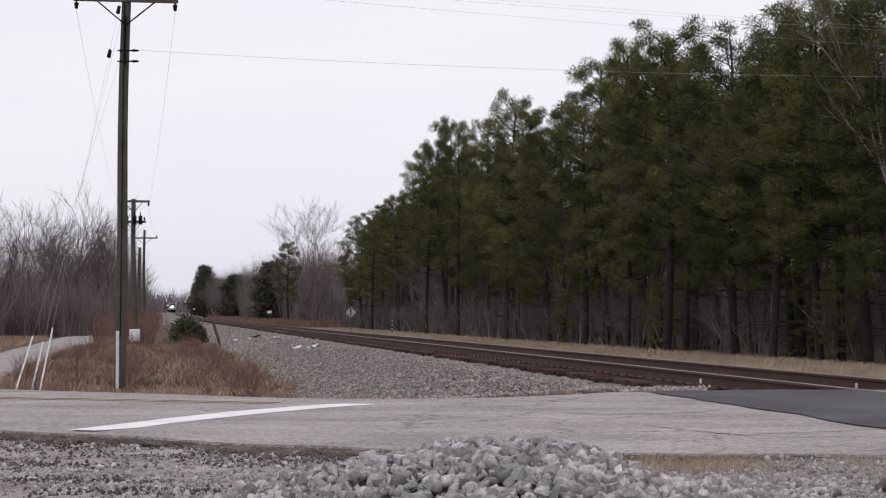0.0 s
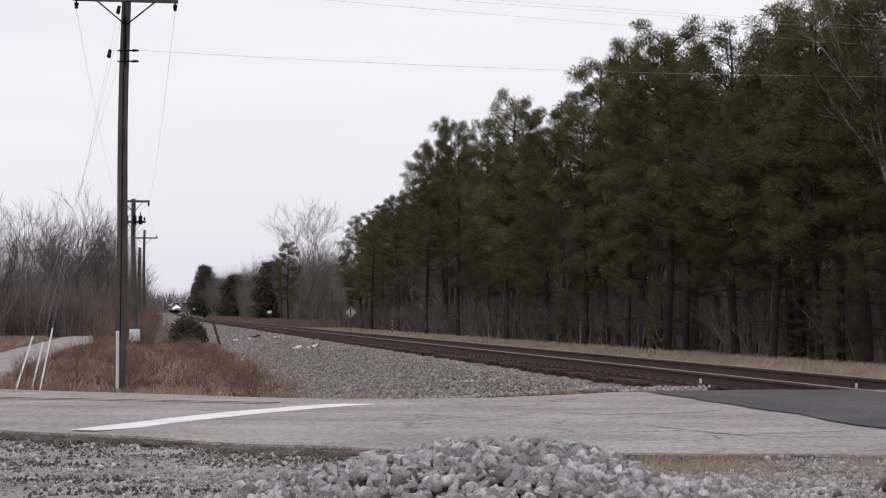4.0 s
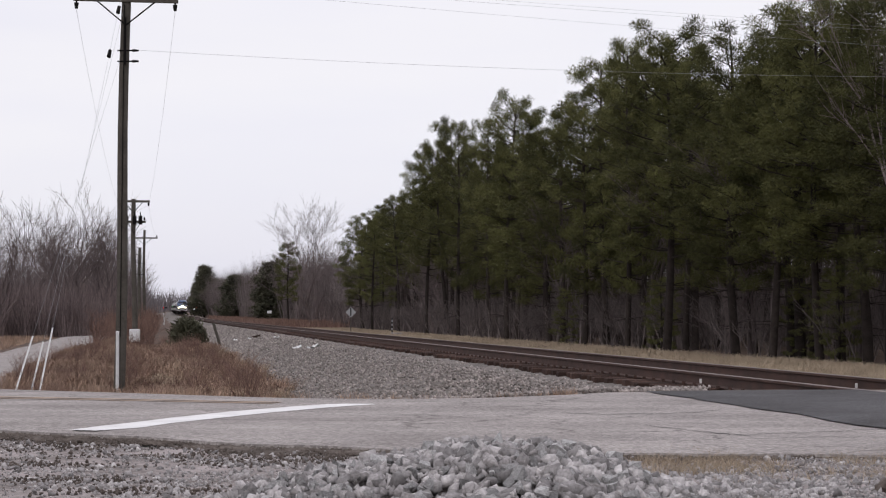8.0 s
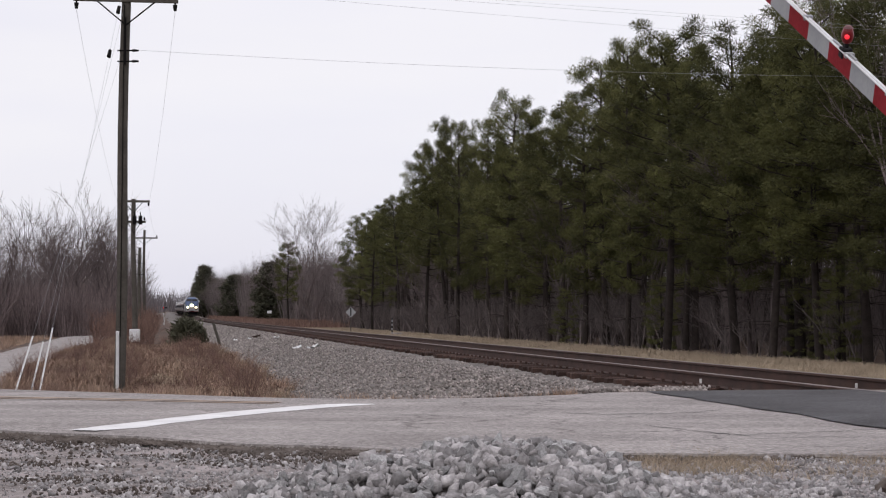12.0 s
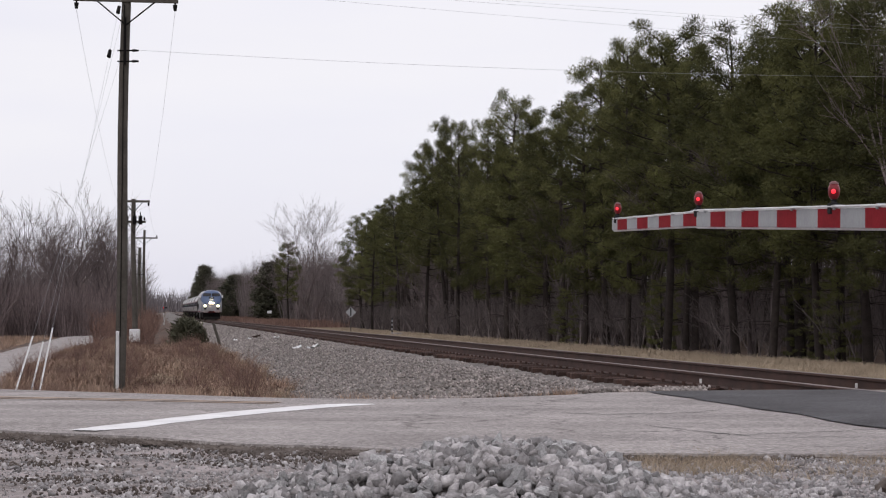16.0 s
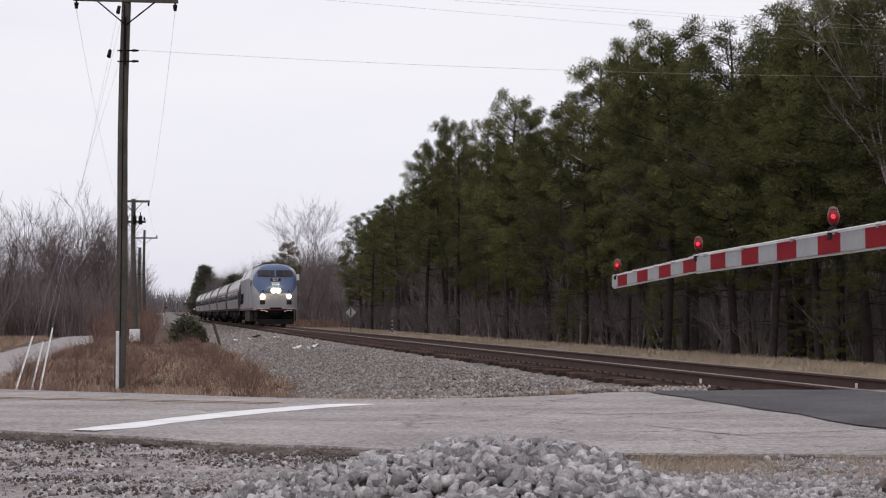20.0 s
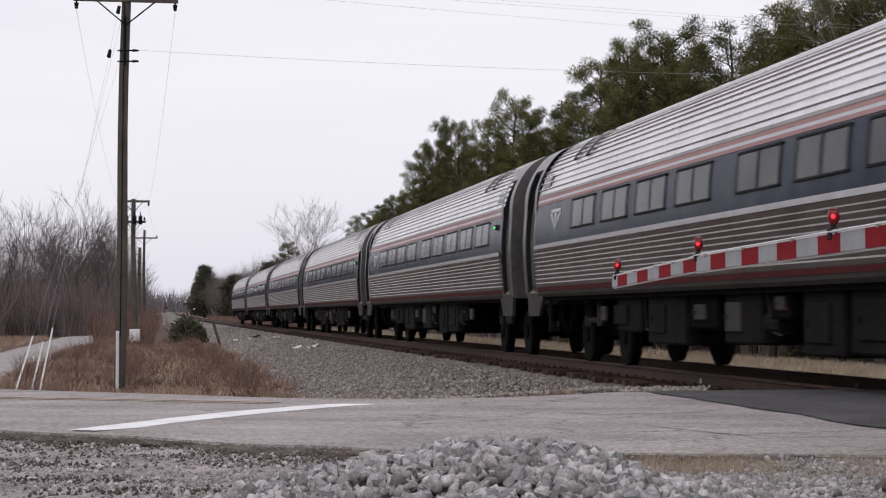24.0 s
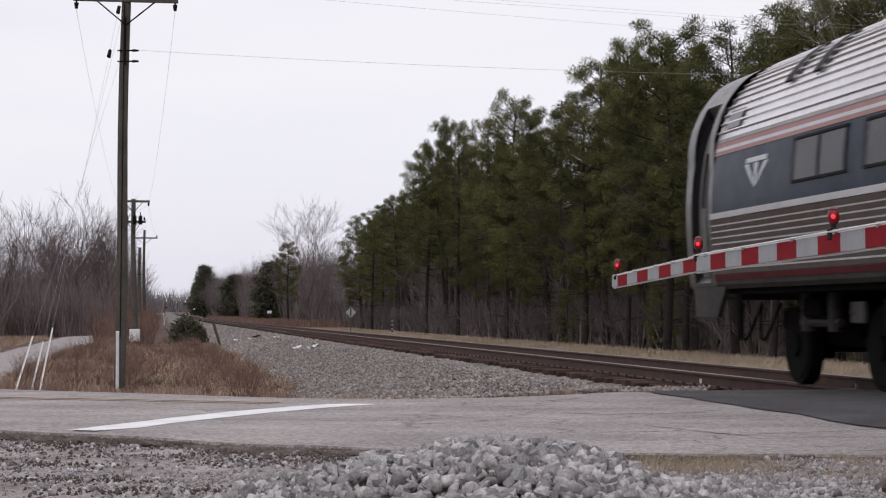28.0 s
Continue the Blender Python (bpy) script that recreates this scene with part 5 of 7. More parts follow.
    for side in (-1, 1):
        bm = bmesh.new()
        box(bm, XR + 0.05, 9.0, side * 1.52, side * 1.535, 1.2, 1.255)
        part("stripe", bm, M_GATE_R, loco, "red stripe along the sill")
        # louvred grilles
        for x0, x1 in ((-8.65, -7.02), (-6.85, -5.12)):
            bm = bmesh.new()
            box(bm, x0, x1, side * 1.50, side * 1.53, 1.6, 2.4)
            gr = part("grille", bm, M_DARK, loco, "dark louvred air intake")
            bm = bmesh.new()
            for k in range(12):
                z = 1.63 + 0.064 * k
                box(bm, x0 + 0.03, x1 - 0.03, side * 1.53, side * 1.548, z, z + 0.022)
            for k in range(4):
                x = x0 + 0.02 + (x1 - x0 - 0.06) * k / 3
                box(bm, x, x + 0.03, side * 1.53, side * 1.552, 1.6, 2.4)
            part("louvre", bm, M_BOX, gr)
        bm = bmesh.new()
        box(bm, -9.62, -8.95, side * 1.515, side * 1.53, 1.45, 3.3, 0.01)
        door = part("door", bm, M_DOOR, loco, "grey rear side door")
        bm = bmesh.new()
        box(bm, -9.55, -9.02, side * 1.53, side * 1.545, 2.55, 3.2, 0.01)
        part("door_window", bm, M_GLASS, door)
        for x in (-9.66, -8.92):
            bm = bmesh.new()
            tube(bm, (x, side * 1.57, 1.5), (x, side * 1.57, 2.7), 0.018, n=6)
            part("grab_rail", bm, M_BOX, door)
        # dark screens on the roof slope
        for x0, x1 in ((-5.25, -4.55), (3.4, 3.8), (5.6, 6.0), (6.3, 6.7)):
            bm = bmesh.new()
            f0, f1 = 0.08, 0.96
            ya, za, yb, zb = 1.48, 3.52, 1.17, 4.1
            q = []
            for f in (f0, f1):
                y, z = ya + (yb - ya) * f + 0.012, za + (zb - za) * f + 0.012
                q += [bm.verts.new((x0 + 0.1 * f, side * y, z)), bm.verts.new((x1 + 0.1 * f, side * y, z))]
            bm.faces.new((q[0], q[1], q[3], q[2]))
            r = bmesh.ops.extrude_face_region(bm, geom=list(bm.faces))
            bmesh.ops.translate(bm, vec=(0, -side * 0.02, -0.02), verts=[v for v in r["geom"] if isinstance(v, bmesh.types.BMVert)])
            part("roof_screen", bm, M_DARK, loco, "dark roof screen")
        bm = bmesh.new()
        box(bm, -3.3, -2.75, side * 1.52, side * 1.528, 2.9, 3.3, 0.004)
        part("access_plate", bm, M_SILVER, loco)
        # cab side window and mirror
        bm = bmesh.new()
        box(bm, 7.2, 8.1, side * 1.51, side * 1.535, 2.9, 3.38, 0.02)
        part("cab_window", bm, M_GLASS, loco, "dark cab side window")
        bm = bmesh.new()
        box(bm, 8.55, 8.62, side * 1.52, side * 1.72, 3.2, 3.62, 0.02)
        part("mirror", bm, M_PLASTIC, loco, "white side mirror")
        for x in (-8.8, -2.2, 0.4, 3.0, 5.7):
            bm = bmesh.new()
            box(bm, x - 0.008, x + 0.008, side * 1.518, side * 1.5235, 1.3, 3.4)
            part("panel_seam", bm, M_DOOR, loco)
        bm = bmesh.new()
        box(bm, 6.1, 6.85, side * 1.5, side * 1.532, 1.36, 3.36, 0.012)
        door = part("cab_door", bm, M_SILVER, loco, "silver cab side door")
        bm = bmesh.new()
        box(bm, 6.22, 6.73, side * 1.53, side * 1.542, 2.62, 3.2, 0.02)
        part("door_window", bm, M_GLASS, door)
        for x in (6.02, 6.93):
            bm = bmesh.new()
            tube(bm, (x, side * 1.58, 1.4), (x, side * 1.58, 2.75), 0.018, n=6)
            for z in (1.42, 2.73):
                tube(bm, (x, side * 1.51, z), (x, side * 1.58, z), 0.016, n=6)
            part("grab_rail", bm, M_BELT, loco, "thin steel grab rail")
        for x, z, w, h in ((-1.2, 1.5, 0.5, 0.4), (1.6, 1.5, 0.7, 0.5), (4.3, 1.5, 0.45, 0.35), (4.3, 2.7, 0.6, 0.5), (-6.0, 2.75, 0.7, 0.4)):
            bm = bmesh.new()
            box(bm, x - w / 2, x + w / 2, side * 1.515, side * 1.527, z, z + h, 0.005)
            box(bm, x - 0.04, x + 0.04, side * 1.52, side * 1.535, z + 0.05, z + 0.08, 0.004)
            part("hatch", bm, M_SILVER, loco, "flush access hatch")
        # low side skirt and fuel tank
        bm = bmesh.new()
        box(bm, -3.2, 3.4, side * 1.0, side * 1.47, 0.3, 1.12, 0.06)
        part("fuel_tank", bm, M_SKIRT, loco, "grey fuel tank side")
        for x in (-8.4, 8.8):
            bm = bmesh.new()
            for dx in (-0.18, 0.18):
                box(bm, x + dx - 0.02, x + dx + 0.02, side * 1.42, side * 1.46, 0.35, 1.12)
            for z in (0.4, 0.65, 0.9):
                box(bm, x - 0.18, x + 0.18, side * 1.4, side * 1.47, z, z + 0.03)
            part("ladder", bm, M_BOX, loco)
    lettering("207", 1.02, Matrix.Translation((-4.22, -1.524, 2.08)) @ Matrix(((0.95, 0, 0, 0), (0, 0, -1, 0), (0, 1, 0, 0), (0, 0, 0, 1))), M_NUMBER, loco, "number", "large dark grey fleet number")
    for x in (-7.5, -5.2, -2.9, -0.6, 1.7, 4.0):
        bm = bmesh.new()
        box(bm, x, x + 1.4, -0.75, 0.75, 4.25, 4.42, 0.04)
        part("roof_fan", bm, M_DARK, loco)
    bm = bmesh.new()
    box(bm, -9.9, 9.3, -1.2, 1.2, 0.95, 1.13)
    part("underframe", bm, M_UNDER, loco)
    for x in (-6.45, 6.45):
        truck(loco, x, 0.508, 2.74, True)
        for sg in (-1, 1):
            for dx in (-0.95, -0.45, 0.45, 0.95):
                V, F = [], []
                ring_tube(V, F, [Vector((x + dx, sg * 1.12, 0.6 + 0.03 * k)) for k in range(14)], [0.08 + 0.022 * (k % 2) for k in range(14)], 10)
                tri_mesh("spring", V, F, M_SKIRT, loco, "dusty coil spring of the truck")
            bm = bmesh.new()
            tube(bm, (x - 0.3, sg * 1.2, 0.42), (x + 0.3, sg * 1.2, 0.42), 0.1, n=10)
            tube(bm, (x + 0.3, sg * 1.2, 0.42), (x + 0.75, sg * 1.2, 0.42), 0.03, n=6)
            part("brake_cylinder", bm, M_SKIRT, loco)
    return loco


loco = tagged(locomotive(), "blue and silver diesel locomotive hauling the train", "locomotive")
first = tagged(coach(W_COACH), "fluted stainless steel passenger car with blue window band", "passenger car", "cars of the train")
cafe_car = tagged(coach(W_CAFE, True), "stainless steel cafe car with pale lettering on blue band", "passenger car", "cars of the train")
TRAIN = [loco, first] + [copy_thing(first, pose(0, 0, 0)) for _ in range(3)] + [cafe_car, copy_thing(first, pose(0, 0, 0))]
tagged(TRAIN[-1], "last fluted stainless steel passenger car of the train")
# ---- the crossing gate ----
def build_gate():
    gate_thing = tagged(new("crossing_gate"), "railway crossing gate with a red and white striped arm", "crossing gate")
    bm = bmesh.new()
    box(bm, 0.0, 8.3, -0.012, 0.012, -0.02, 0.03)
    arm = part("arm", bm, M_BOX, gate_thing, "red and white striped gate arm with lamps")
    tip, joint, lift_mid = 8.54, 5.51, 0.028

    def mid(r):
        return lift_mid * (r / joint if r < joint else (tip - r) / (tip - joint))

    cuts = [tip, tip - 0.24]
    while cuts[-1] - 0.4064 > 0.3:
        cuts.append(cuts[-1] - 0.4064)
    cuts.append(0.0)
    for k, (b, a) in enumerate(zip(cuts, cuts[1:])):
        h = 0.046 if (a + b) / 2 > joint else 0.053
        bm = bmesh.new()
        v = []
        for r in (a, b):
            for y in (-0.02, 0.02):
                for z in (-h, h):
                    v.append(bm.verts.new((r, y, mid(r) + z)))
        for f in ((0, 1, 3, 2), (4, 6, 7, 5), (0, 4, 5, 1), (2, 3, 7, 6), (1, 5, 7, 3), (0, 2, 6, 4)):
            bm.faces.new([v[i] for i in f])
        part("white_stripe" if k % 2 == 0 else "red_stripe", bm, M_GATE_W if k % 2 == 0 else M_GATE_R, arm)
    # thin metal edges
    for a, b, h in ((0, joint, 0.053), (joint, tip, 0.046)):
        for z in (-h - 0.004, h + 0.004):
            bm = bmesh.new()
            tube(bm, (a, 0, mid(a) + z), (b, 0, mid(b) + z), 0.009, n=6)
            part("edge_rail", bm, M_PLASTIC, arm, "pale metal edge")
    bm = bmesh.new()
    tube(bm, (0.3, 0.026, 0.066), (joint, 0.026, mid(joint) + 0.066), 0.006, n=6)
    tube(bm, (joint, 0.026, mid(joint) + 0.056), (tip - 0.1, 0.026, 0.056), 0.005, n=6)
    part("lamp_cable", bm, M_PLASTIC, arm)
    for r in (0.8, 1.6, 2.3, 3.1, 4.2, 5.2, 6.2, 6.8, 7.6):
        bm = bmesh.new()
        box(bm, r - 0.015, r + 0.015, -0.024, 0.03, mid(r) + 0.045, mid(r) + (0.075 if r < joint else 0.066), 0.004)
        part("cable_clip", bm, M_GATE_W, arm)
    for r, hh in ((8.39, 0.046), (5.47, 0.05), (2.38, 0.053)):
        z = mid(r) + hh
        bm = bmesh.new()
        box(bm, r - 0.03, r + 0.03, -0.03, 0.03, z - 0.03, z + 0.03, 0.006)
        box(bm, r - 0.015, r + 0.02, -0.012, 0.012, z + 0.02, z + 0.06, 0.004)
        tube(bm, (r - 0.045, 0.0, z + 0.022), (r - 0.05, 0.03, z + 0.03), 0.012, n=8)
        part("lamp_bracket", bm, M_RUBBER, arm, "black lamp bracket")
        bm = bmesh.new()
        bmesh.ops.create_uvsphere(bm, u_segments=16, v_segments=12, radius=1.0, matrix=Matrix.Translation((r, 0, z + 0.098)) @ Matrix.Diagonal((0.034, 0.034, 0.052, 1)))
        part("lens", bm, M_LENS, arm, "dark red egg-shaped lens")
        bm = bmesh.new()
        bmesh.ops.create_uvsphere(bm, u_segments=10, v_segments=8, radius=1.0, matrix=Matrix.Translation((r - 0.026, 0.010, z + 0.096)) @ Matrix.Diagonal((0.012, 0.014, 0.014, 1)))
        part("bulb", bm, M_REDLAMP, arm, "glowing red bulb")
        # paler cap over the top of the lens
        bm = bmesh.new()
        rings = []
        for k in range(5):
            q = math.pi / 2 * (0.5 + 0.5 * k / 4)
            rr, zz = 0.037 * math.cos(q) + 0.002, z + 0.098 + 0.056 * math.sin(q)
            rings.append([bm.verts.new((r + rr * math.cos(u * math.pi / 7), rr * math.sin(u * math.pi / 7), zz)) for u in range(14)])
        for lo, hi in zip(rings, rings[1:]):
            for u in range(14):
                bm.faces.new((lo[u], lo[(u + 1) % 14], hi[(u + 1) % 14], hi[u]))
        bm.faces.new(rings[-1])
        part("hood", bm, M_HOOD, arm, "pale reddish lamp cap")
        bm = bmesh.new()
        tube(bm, (r - 0.2, 0.0, z + 0.012), (r + 0.22, 0.0, z + 0.012), 0.008, n=6)
        part("mounting_rod", bm, M_GATE_W, arm)
    # counterweight end
    bm = bmesh.new()
    box(bm, -0.9, 0.05, -0.03, 0.03, -0.06, 0.06, 0.01)
    box(bm, -1.0, -0.6, -0.09, 0.09, -0.14, 0.14, 0.02)
    part("counterweight", bm, M_BOX, arm)
    return gate_thing, arm


crossing_gate, gate = build_gate()


def gate_stand():
    st = crossing_gate
    bm = bmesh.new()
    x, y = 2.4225 + 0.3, 7.937
    tube(bm, (x, y, -0.1), (x, y, 1.9), 0.06, n=12)
    part("mast", bm, M_BOX, st)
    bm = bmesh.new()
    box(bm, x - 0.2, x + 0.25, y - 0.25, y + 0.25, 0.95, 1.6, 0.03)
    part("mechanism_box", bm, M_SILVER, st)
    bm = bmesh.new()
    box(bm, x - 0.25, x + 0.25, y - 0.25, y + 0.25, -0.15, 0.08, 0.02)
    part("base", bm, M_BOX, st)


gate_stand()
# ---- brush, grass and the added closing woods ----
def stuff(ob, label, category):
    return tagged(ob, label, category, kind="stuff")


def build_grass():
    pts = scatter(13000, 3, 60, -12.5, -3.6, 21, lambda s, la, r: r.random() < 0.35 + 0.65 * (s < 40)) + scatter(8500, 60, 185, -12.8, -3.8, 22)
    stuff(blades("straw_grass", pts, 0.19, 0.011, 0.8, M_STRAW, 1, 6), "pale straw-coloured dead grass along the far side of the track", "grass")
    far = scatter(5000, 185, 420, -13, -4, 23)
    stuff(blades("roadside_weeds", far, 1.0, 0.03, 0.35, M_WEED, 2, 5), "reddish brown weeds beyond the pine wood", "weeds")
    def matted(z, low):
        return lambda s, la, r: la > 5.4 + 2.1 * smooth01(24, 4, s) + 1.2 * noise.noise((s * 0.25, 0, 7)) and noise.noise((s * 0.33, la * 0.6, z)) > low

    bank = scatter(900, 10, 80, 5.2, 12.2, 24, matted(3, -0.12))
    stuff(tussocks("broomsedge", bank, 0.46, M_SEDGE, 3), "matted brown broomsedge on the bank beside the ballast", "grass")
    bank = scatter(650, 10, 80, 5.4, 12.2, 28, matted(17, -0.1))
    stuff(tussocks("russet_weeds", bank, 0.42, M_WEED, 8), "low russet weeds matted on the bank", "weeds")
    bank = scatter(300, 10, 76, 5.2, 12.0, 27, matted(13, 0.12))
    stuff(tussocks("pale_bank_grass", bank, 0.4, M_STRAW, 9), "pale dead grass among the broomsedge", "grass")
    bank = scatter(5000, 8, 80, 5.3, 12.2, 29, lambda s, la, r: la > 5.4 + 2.1 * smooth01(24, 4, s))
    stuff(blades("bank_litter", bank, 0.16, 0.010, 1.2, M_SEDGE, 10, 5), "short flattened dead grass on the bank", "grass")
    pts = scatter(5000, 20, 130, 15.9, 30, 25) + scatter(2500, 20, 130, 9.5, 11.5, 26)
    stuff(blades("lane_grass", pts, 0.32, 0.018, 0.4, M_SEDGE, 4, 4), "dull brown grass along the side lane", "grass")
    # sparse tufts at the road's far edge
    rng = random.Random(8)
    pts = []
    for k in range(420):
        x = rng.uniform(-6.5, 1.4)
        y = edge_y(FAR_EDGE, x) + abs(rng.gauss(0.25, 0.35))
        if rng.random() < (0.9 if noise.noise((x * 0.9, 0, 4)) > 0.05 else 0.25):
            pts.append((x, y, ground_z(x, y)))
    stuff(blades("verge_grass", pts, 0.13, 0.004, 0.5, M_SEDGE, 5, 10), "thin dead grass on the road verge", "grass")
    pts = []
    for k in range(560):
        x, y = rng.uniform(0.95, 3.4), rng.gauss(10.35, 0.42)
        if noise.noise((x * 2.2, y * 1.5, 1)) > -0.12:
            pts.append((x, y, -0.05))
    stuff(blades("dry_grass", pts, 0.075, 0.0022, 1.3, M_STRAW, 6, 14), "short dry tan grass growing between loose stones", "grass")


build_grass()


def build_brush():
    shrubs = [bare_tree(500 + k, 3.0, 5, 2, "", 0.007) for k in range(6)]

    def mass(name, rows, lo, hi, label, seed, category="brush"):
        rng = random.Random(seed)
        stuff(twig_mass(name, shrubs, [(x, y, z, rng.uniform(lo, hi)) for x, y, z in rows], {"understory_brush": M_UNDERSTORY, "deep_brush": M_UNDERSTORY, "far_brush": M_UNDERSTORY, "pole_line_brush": M_WEED, "bank_brush": M_WEED}.get(name, M_BRUSH), seed), label, category)
    mass("understory_brush", scatter(360, 20, 185, -24, -13.0, 31) + scatter(150, 60, 185, -15.5, -12.8, 47), 0.6, 1.4, "tangled grey-brown brush under the pines", 11)
    mass("bank_brush", scatter(190, 14, 80, 6.2, 11.8, 51, lambda s, la, r: noise.noise((s * 0.2, la * 0.3, 31)) > 0.0), 0.16, 0.46, "low brown brambles on the bank", 19)
    mass("deep_brush", scatter(340, 24, 190, -46, -24, 36), 1.4, 2.8, "tall grey stems deep in the wood", 12)
    mass("hedge_brush", scatter(460, 75, 340, 20, 62, 32, lambda s, la, r: la > 20 + max(0, 130 - s) * 0.12) + scatter(300, 118, 300, 10.4, 22, 45, lambda s, la, r: la > 12.0 - s * 0.006 + 9 * smooth01(140, 118, s)), 0.8, 2.2, "dense grey-brown winter brush behind the lane", 13)
    mass("pole_line_brush", scatter(300, 92, 260, 8.5, 12.0, 33), 0.4, 1.15, "brown brush growing along the pole line", 14)
    mass("far_brush", scatter(480, 190, 560, -45, -12.3, 34), 1.4, 3.3, "grey-brown thicket beyond the pine wood", 15)
    a = scatter(1300, 24, 190, -48, -26, 38)
    stuff(blades("wood_floor_litter", a, 6.0, 0.04, 0.08, M_UNDERSTORY, 16, 5), "leaning grey stems at the back of the wood", "brush")
    a = scatter(3600, 186, 600, -50, -12.8, 39) + scatter(4500, 85, 400, 22, 62, 40) + scatter(4500, 125, 330, 11, 26, 46, lambda s, la, r: la > 12.4 - s * 0.006 + 9 * smooth01(140, 118, s))
    stuff(blades("thicket_stems", a, 5.0, 0.025, 0.2, M_BRUSH, 18, 7), "leaning grey thicket stems", "brush")
    a = scatter(3600, 255, 640, -24, -6.5, 44, lambda s, la, r: la < -7.0 - 5.0 * smooth01(520, 230, s))
    stuff(blades("edge_thicket", a, 12.0, 0.04, 0.12, M_UNDERSTORY, 22, 6), "tall grey thicket between the cedars", "brush")
    a = scatter(4200, 90, 330, 34, 78, 48, lambda s, la, r: la > 34 + max(0, 120 - s) * 0.3)
    stuff(blades("back_thicket", a, 8.2, 0.03, 0.16, M_BRUSH, 23, 8), "tall grey thicket at the back of the bare woods", "brush")
    a = scatter(2800, 186, 340, -52, -16, 49)
    stuff(blades("far_thicket", a, 8.0, 0.03, 0.2, M_UNDERSTORY, 24, 8), "tall grey thicket beyond the pine wood", "brush")
    a = scatter(5200, 340, 900, 12, 60, 35) + scatter(3200, 440, 900, -60, -11, 37)
    stuff(blades("distant_thicket", a, 10.0, 0.1, 0.25, M_FARWOOD, 15, 9), "distant woods along the railway, coloured grey for haze", "woods")
    # unseen woods added behind and beside the camera, to darken reflections and low skylight
    rng = random.Random(43)
    pts = []
    for k in range(2600):
        ang = radians(rng.uniform(100, 262))
        d = rng.uniform(42, 75)
        x, y = d * math.sin(ang), d * math.cos(ang)
        pts.append((x, y, ground_z(x, y)))
    for k in range(900):
        d = rng.uniform(30, 60)
        pts.append((-d - rng.uniform(0, 25), d * rng.uniform(-0.6, 0.75), -0.8))
    stuff(blades("surrounding_woods", pts, 13.0, 0.22, 0.10, M_BRUSH, 20, 6), "unseen grey-brown woods added to darken reflections and low skylight", "woods")
    rng = random.Random(41)
    pts = []
    for k in range(9000):
        ang = radians(rng.uniform(-75, 75))
        d = rng.uniform(1000, 1500)
        x, y = d * math.sin(ang), d * math.cos(ang)
        pts.append((x, y, ground_z(x, y)))
    stuff(blades("horizon_woods", pts, 14.0, 0.24, 0.3, M_FARWOOD, 17, 8), "low line of woods on the horizon, coloured grey for haze", "woods")


build_brush()


def build_evergreens():
    src = [cedar(3, 8.0, 2.0), cedar(5, 8.0, 2.6)]
    for k, (x, y, h, w) in enumerate((((480 - 784) / 3288 * 300, 300, 9.6, 2.4), ((417 - 784) / 3288 * 400, 400, 9.4, 2.6), ((362 - 784) / 3288 * 520, 520, 14.0, 3.1), ((505 - 784) / 3288 * 310, 310, 7.5, 1.0), ((345 - 784) / 3288 * 640, 640, 11.0, 1.5), ((430 - 784) / 3288 * 450, 450, 8.0, 1.2))):
        t = copy_thing(src[k % 2], pose(x, y, ground_z(x, y), 0, 0, 70 * k))
        t.scale = (w, w, h / 8.0)
        tagged(t, "dark evergreen cedar tree beside the railway", "tree", "cedars beside the railway")
    drop(src)
    bush = cedar(9, 1.5, 1.0)
    bush.name = "evergreen_bush"
    bush.children[1].name = "foliage"
    x, y = -13.35, 97.0
    z = ground_z(x, y)
    bush.matrix_basis = pose(x, y, z - 0.05)
    bush.scale = (0.95, 0.95, 0.82)
    bush.children[1].data.materials[0] = M_NEEDLE
    tagged(bush, "dark olive evergreen bush at the foot of the ballast", "bush")
    b2 = copy_thing(bush, pose(x + 0.55, y - 0.6, z, 0, 0, 90))
    b2.scale = (0.6, 0.6, 0.6)
    # the big leafless tree standing over the far thicket, and a ragged pine beside it
    big = bare_tree(77, 17.0, 2, 5)
    x, y = (553 - 784) / 3288 * 232, 232
    big.matrix_basis = pose(x, y, ground_z(x, y) - 0.1, 0, 0, 20)
    tagged(big, "large leafless spreading tree above the far thicket", "tree")
    p = pine(91, 11.0, 0.3, 2.0, 40)
    x, y = (512 - 784) / 3288 * 250, 250
    p.matrix_basis = pose(x, y, ground_z(x, y), 0, 0, 0)
    tagged(p, "ragged dark pine beside the large leafless tree", "tree")


build_evergreens()


# ---- loose stone ----
def hull(seed, n=9):
    """An angular stone about one unit across, as vertex and face lists."""
    rng = random.Random(seed)
    bm = bmesh.new()
    sx, sy, sz = rng.uniform(0.75, 1.15), rng.uniform(0.6, 0.95), rng.uniform(0.45, 0.8)
    if seed % 3:
        for k in range(8):
            c = Vector((k % 2 - 0.5, k // 2 % 2 - 0.5, k // 4 - 0.5)) * rng.uniform(0.4, 0.82)
            bm.verts.new((c.x * sx + rng.uniform(-.17, .17), c.y * sy + rng.uniform(-.17, .17), c.z * sz + rng.uniform(-.13, .13)))
    else:
        for _ in range(n):
            d = Vector((rng.gauss(0, 1), rng.gauss(0, 1), rng.gauss(0, 1))).normalized()
            bm.verts.new((d.x * 0.5 * sx, d.y * 0.5 * sy, d.z * 0.5 * sz))
    r = bmesh.ops.convex_hull(bm, input=bm.verts)
    bmesh.ops.delete(bm, geom=[g for g in r["geom_interior"] if isinstance(g, bmesh.types.BMVert)], context="VERTS")
    bmesh.ops.triangulate(bm, faces=bm.faces)
    return bm


STONES = []
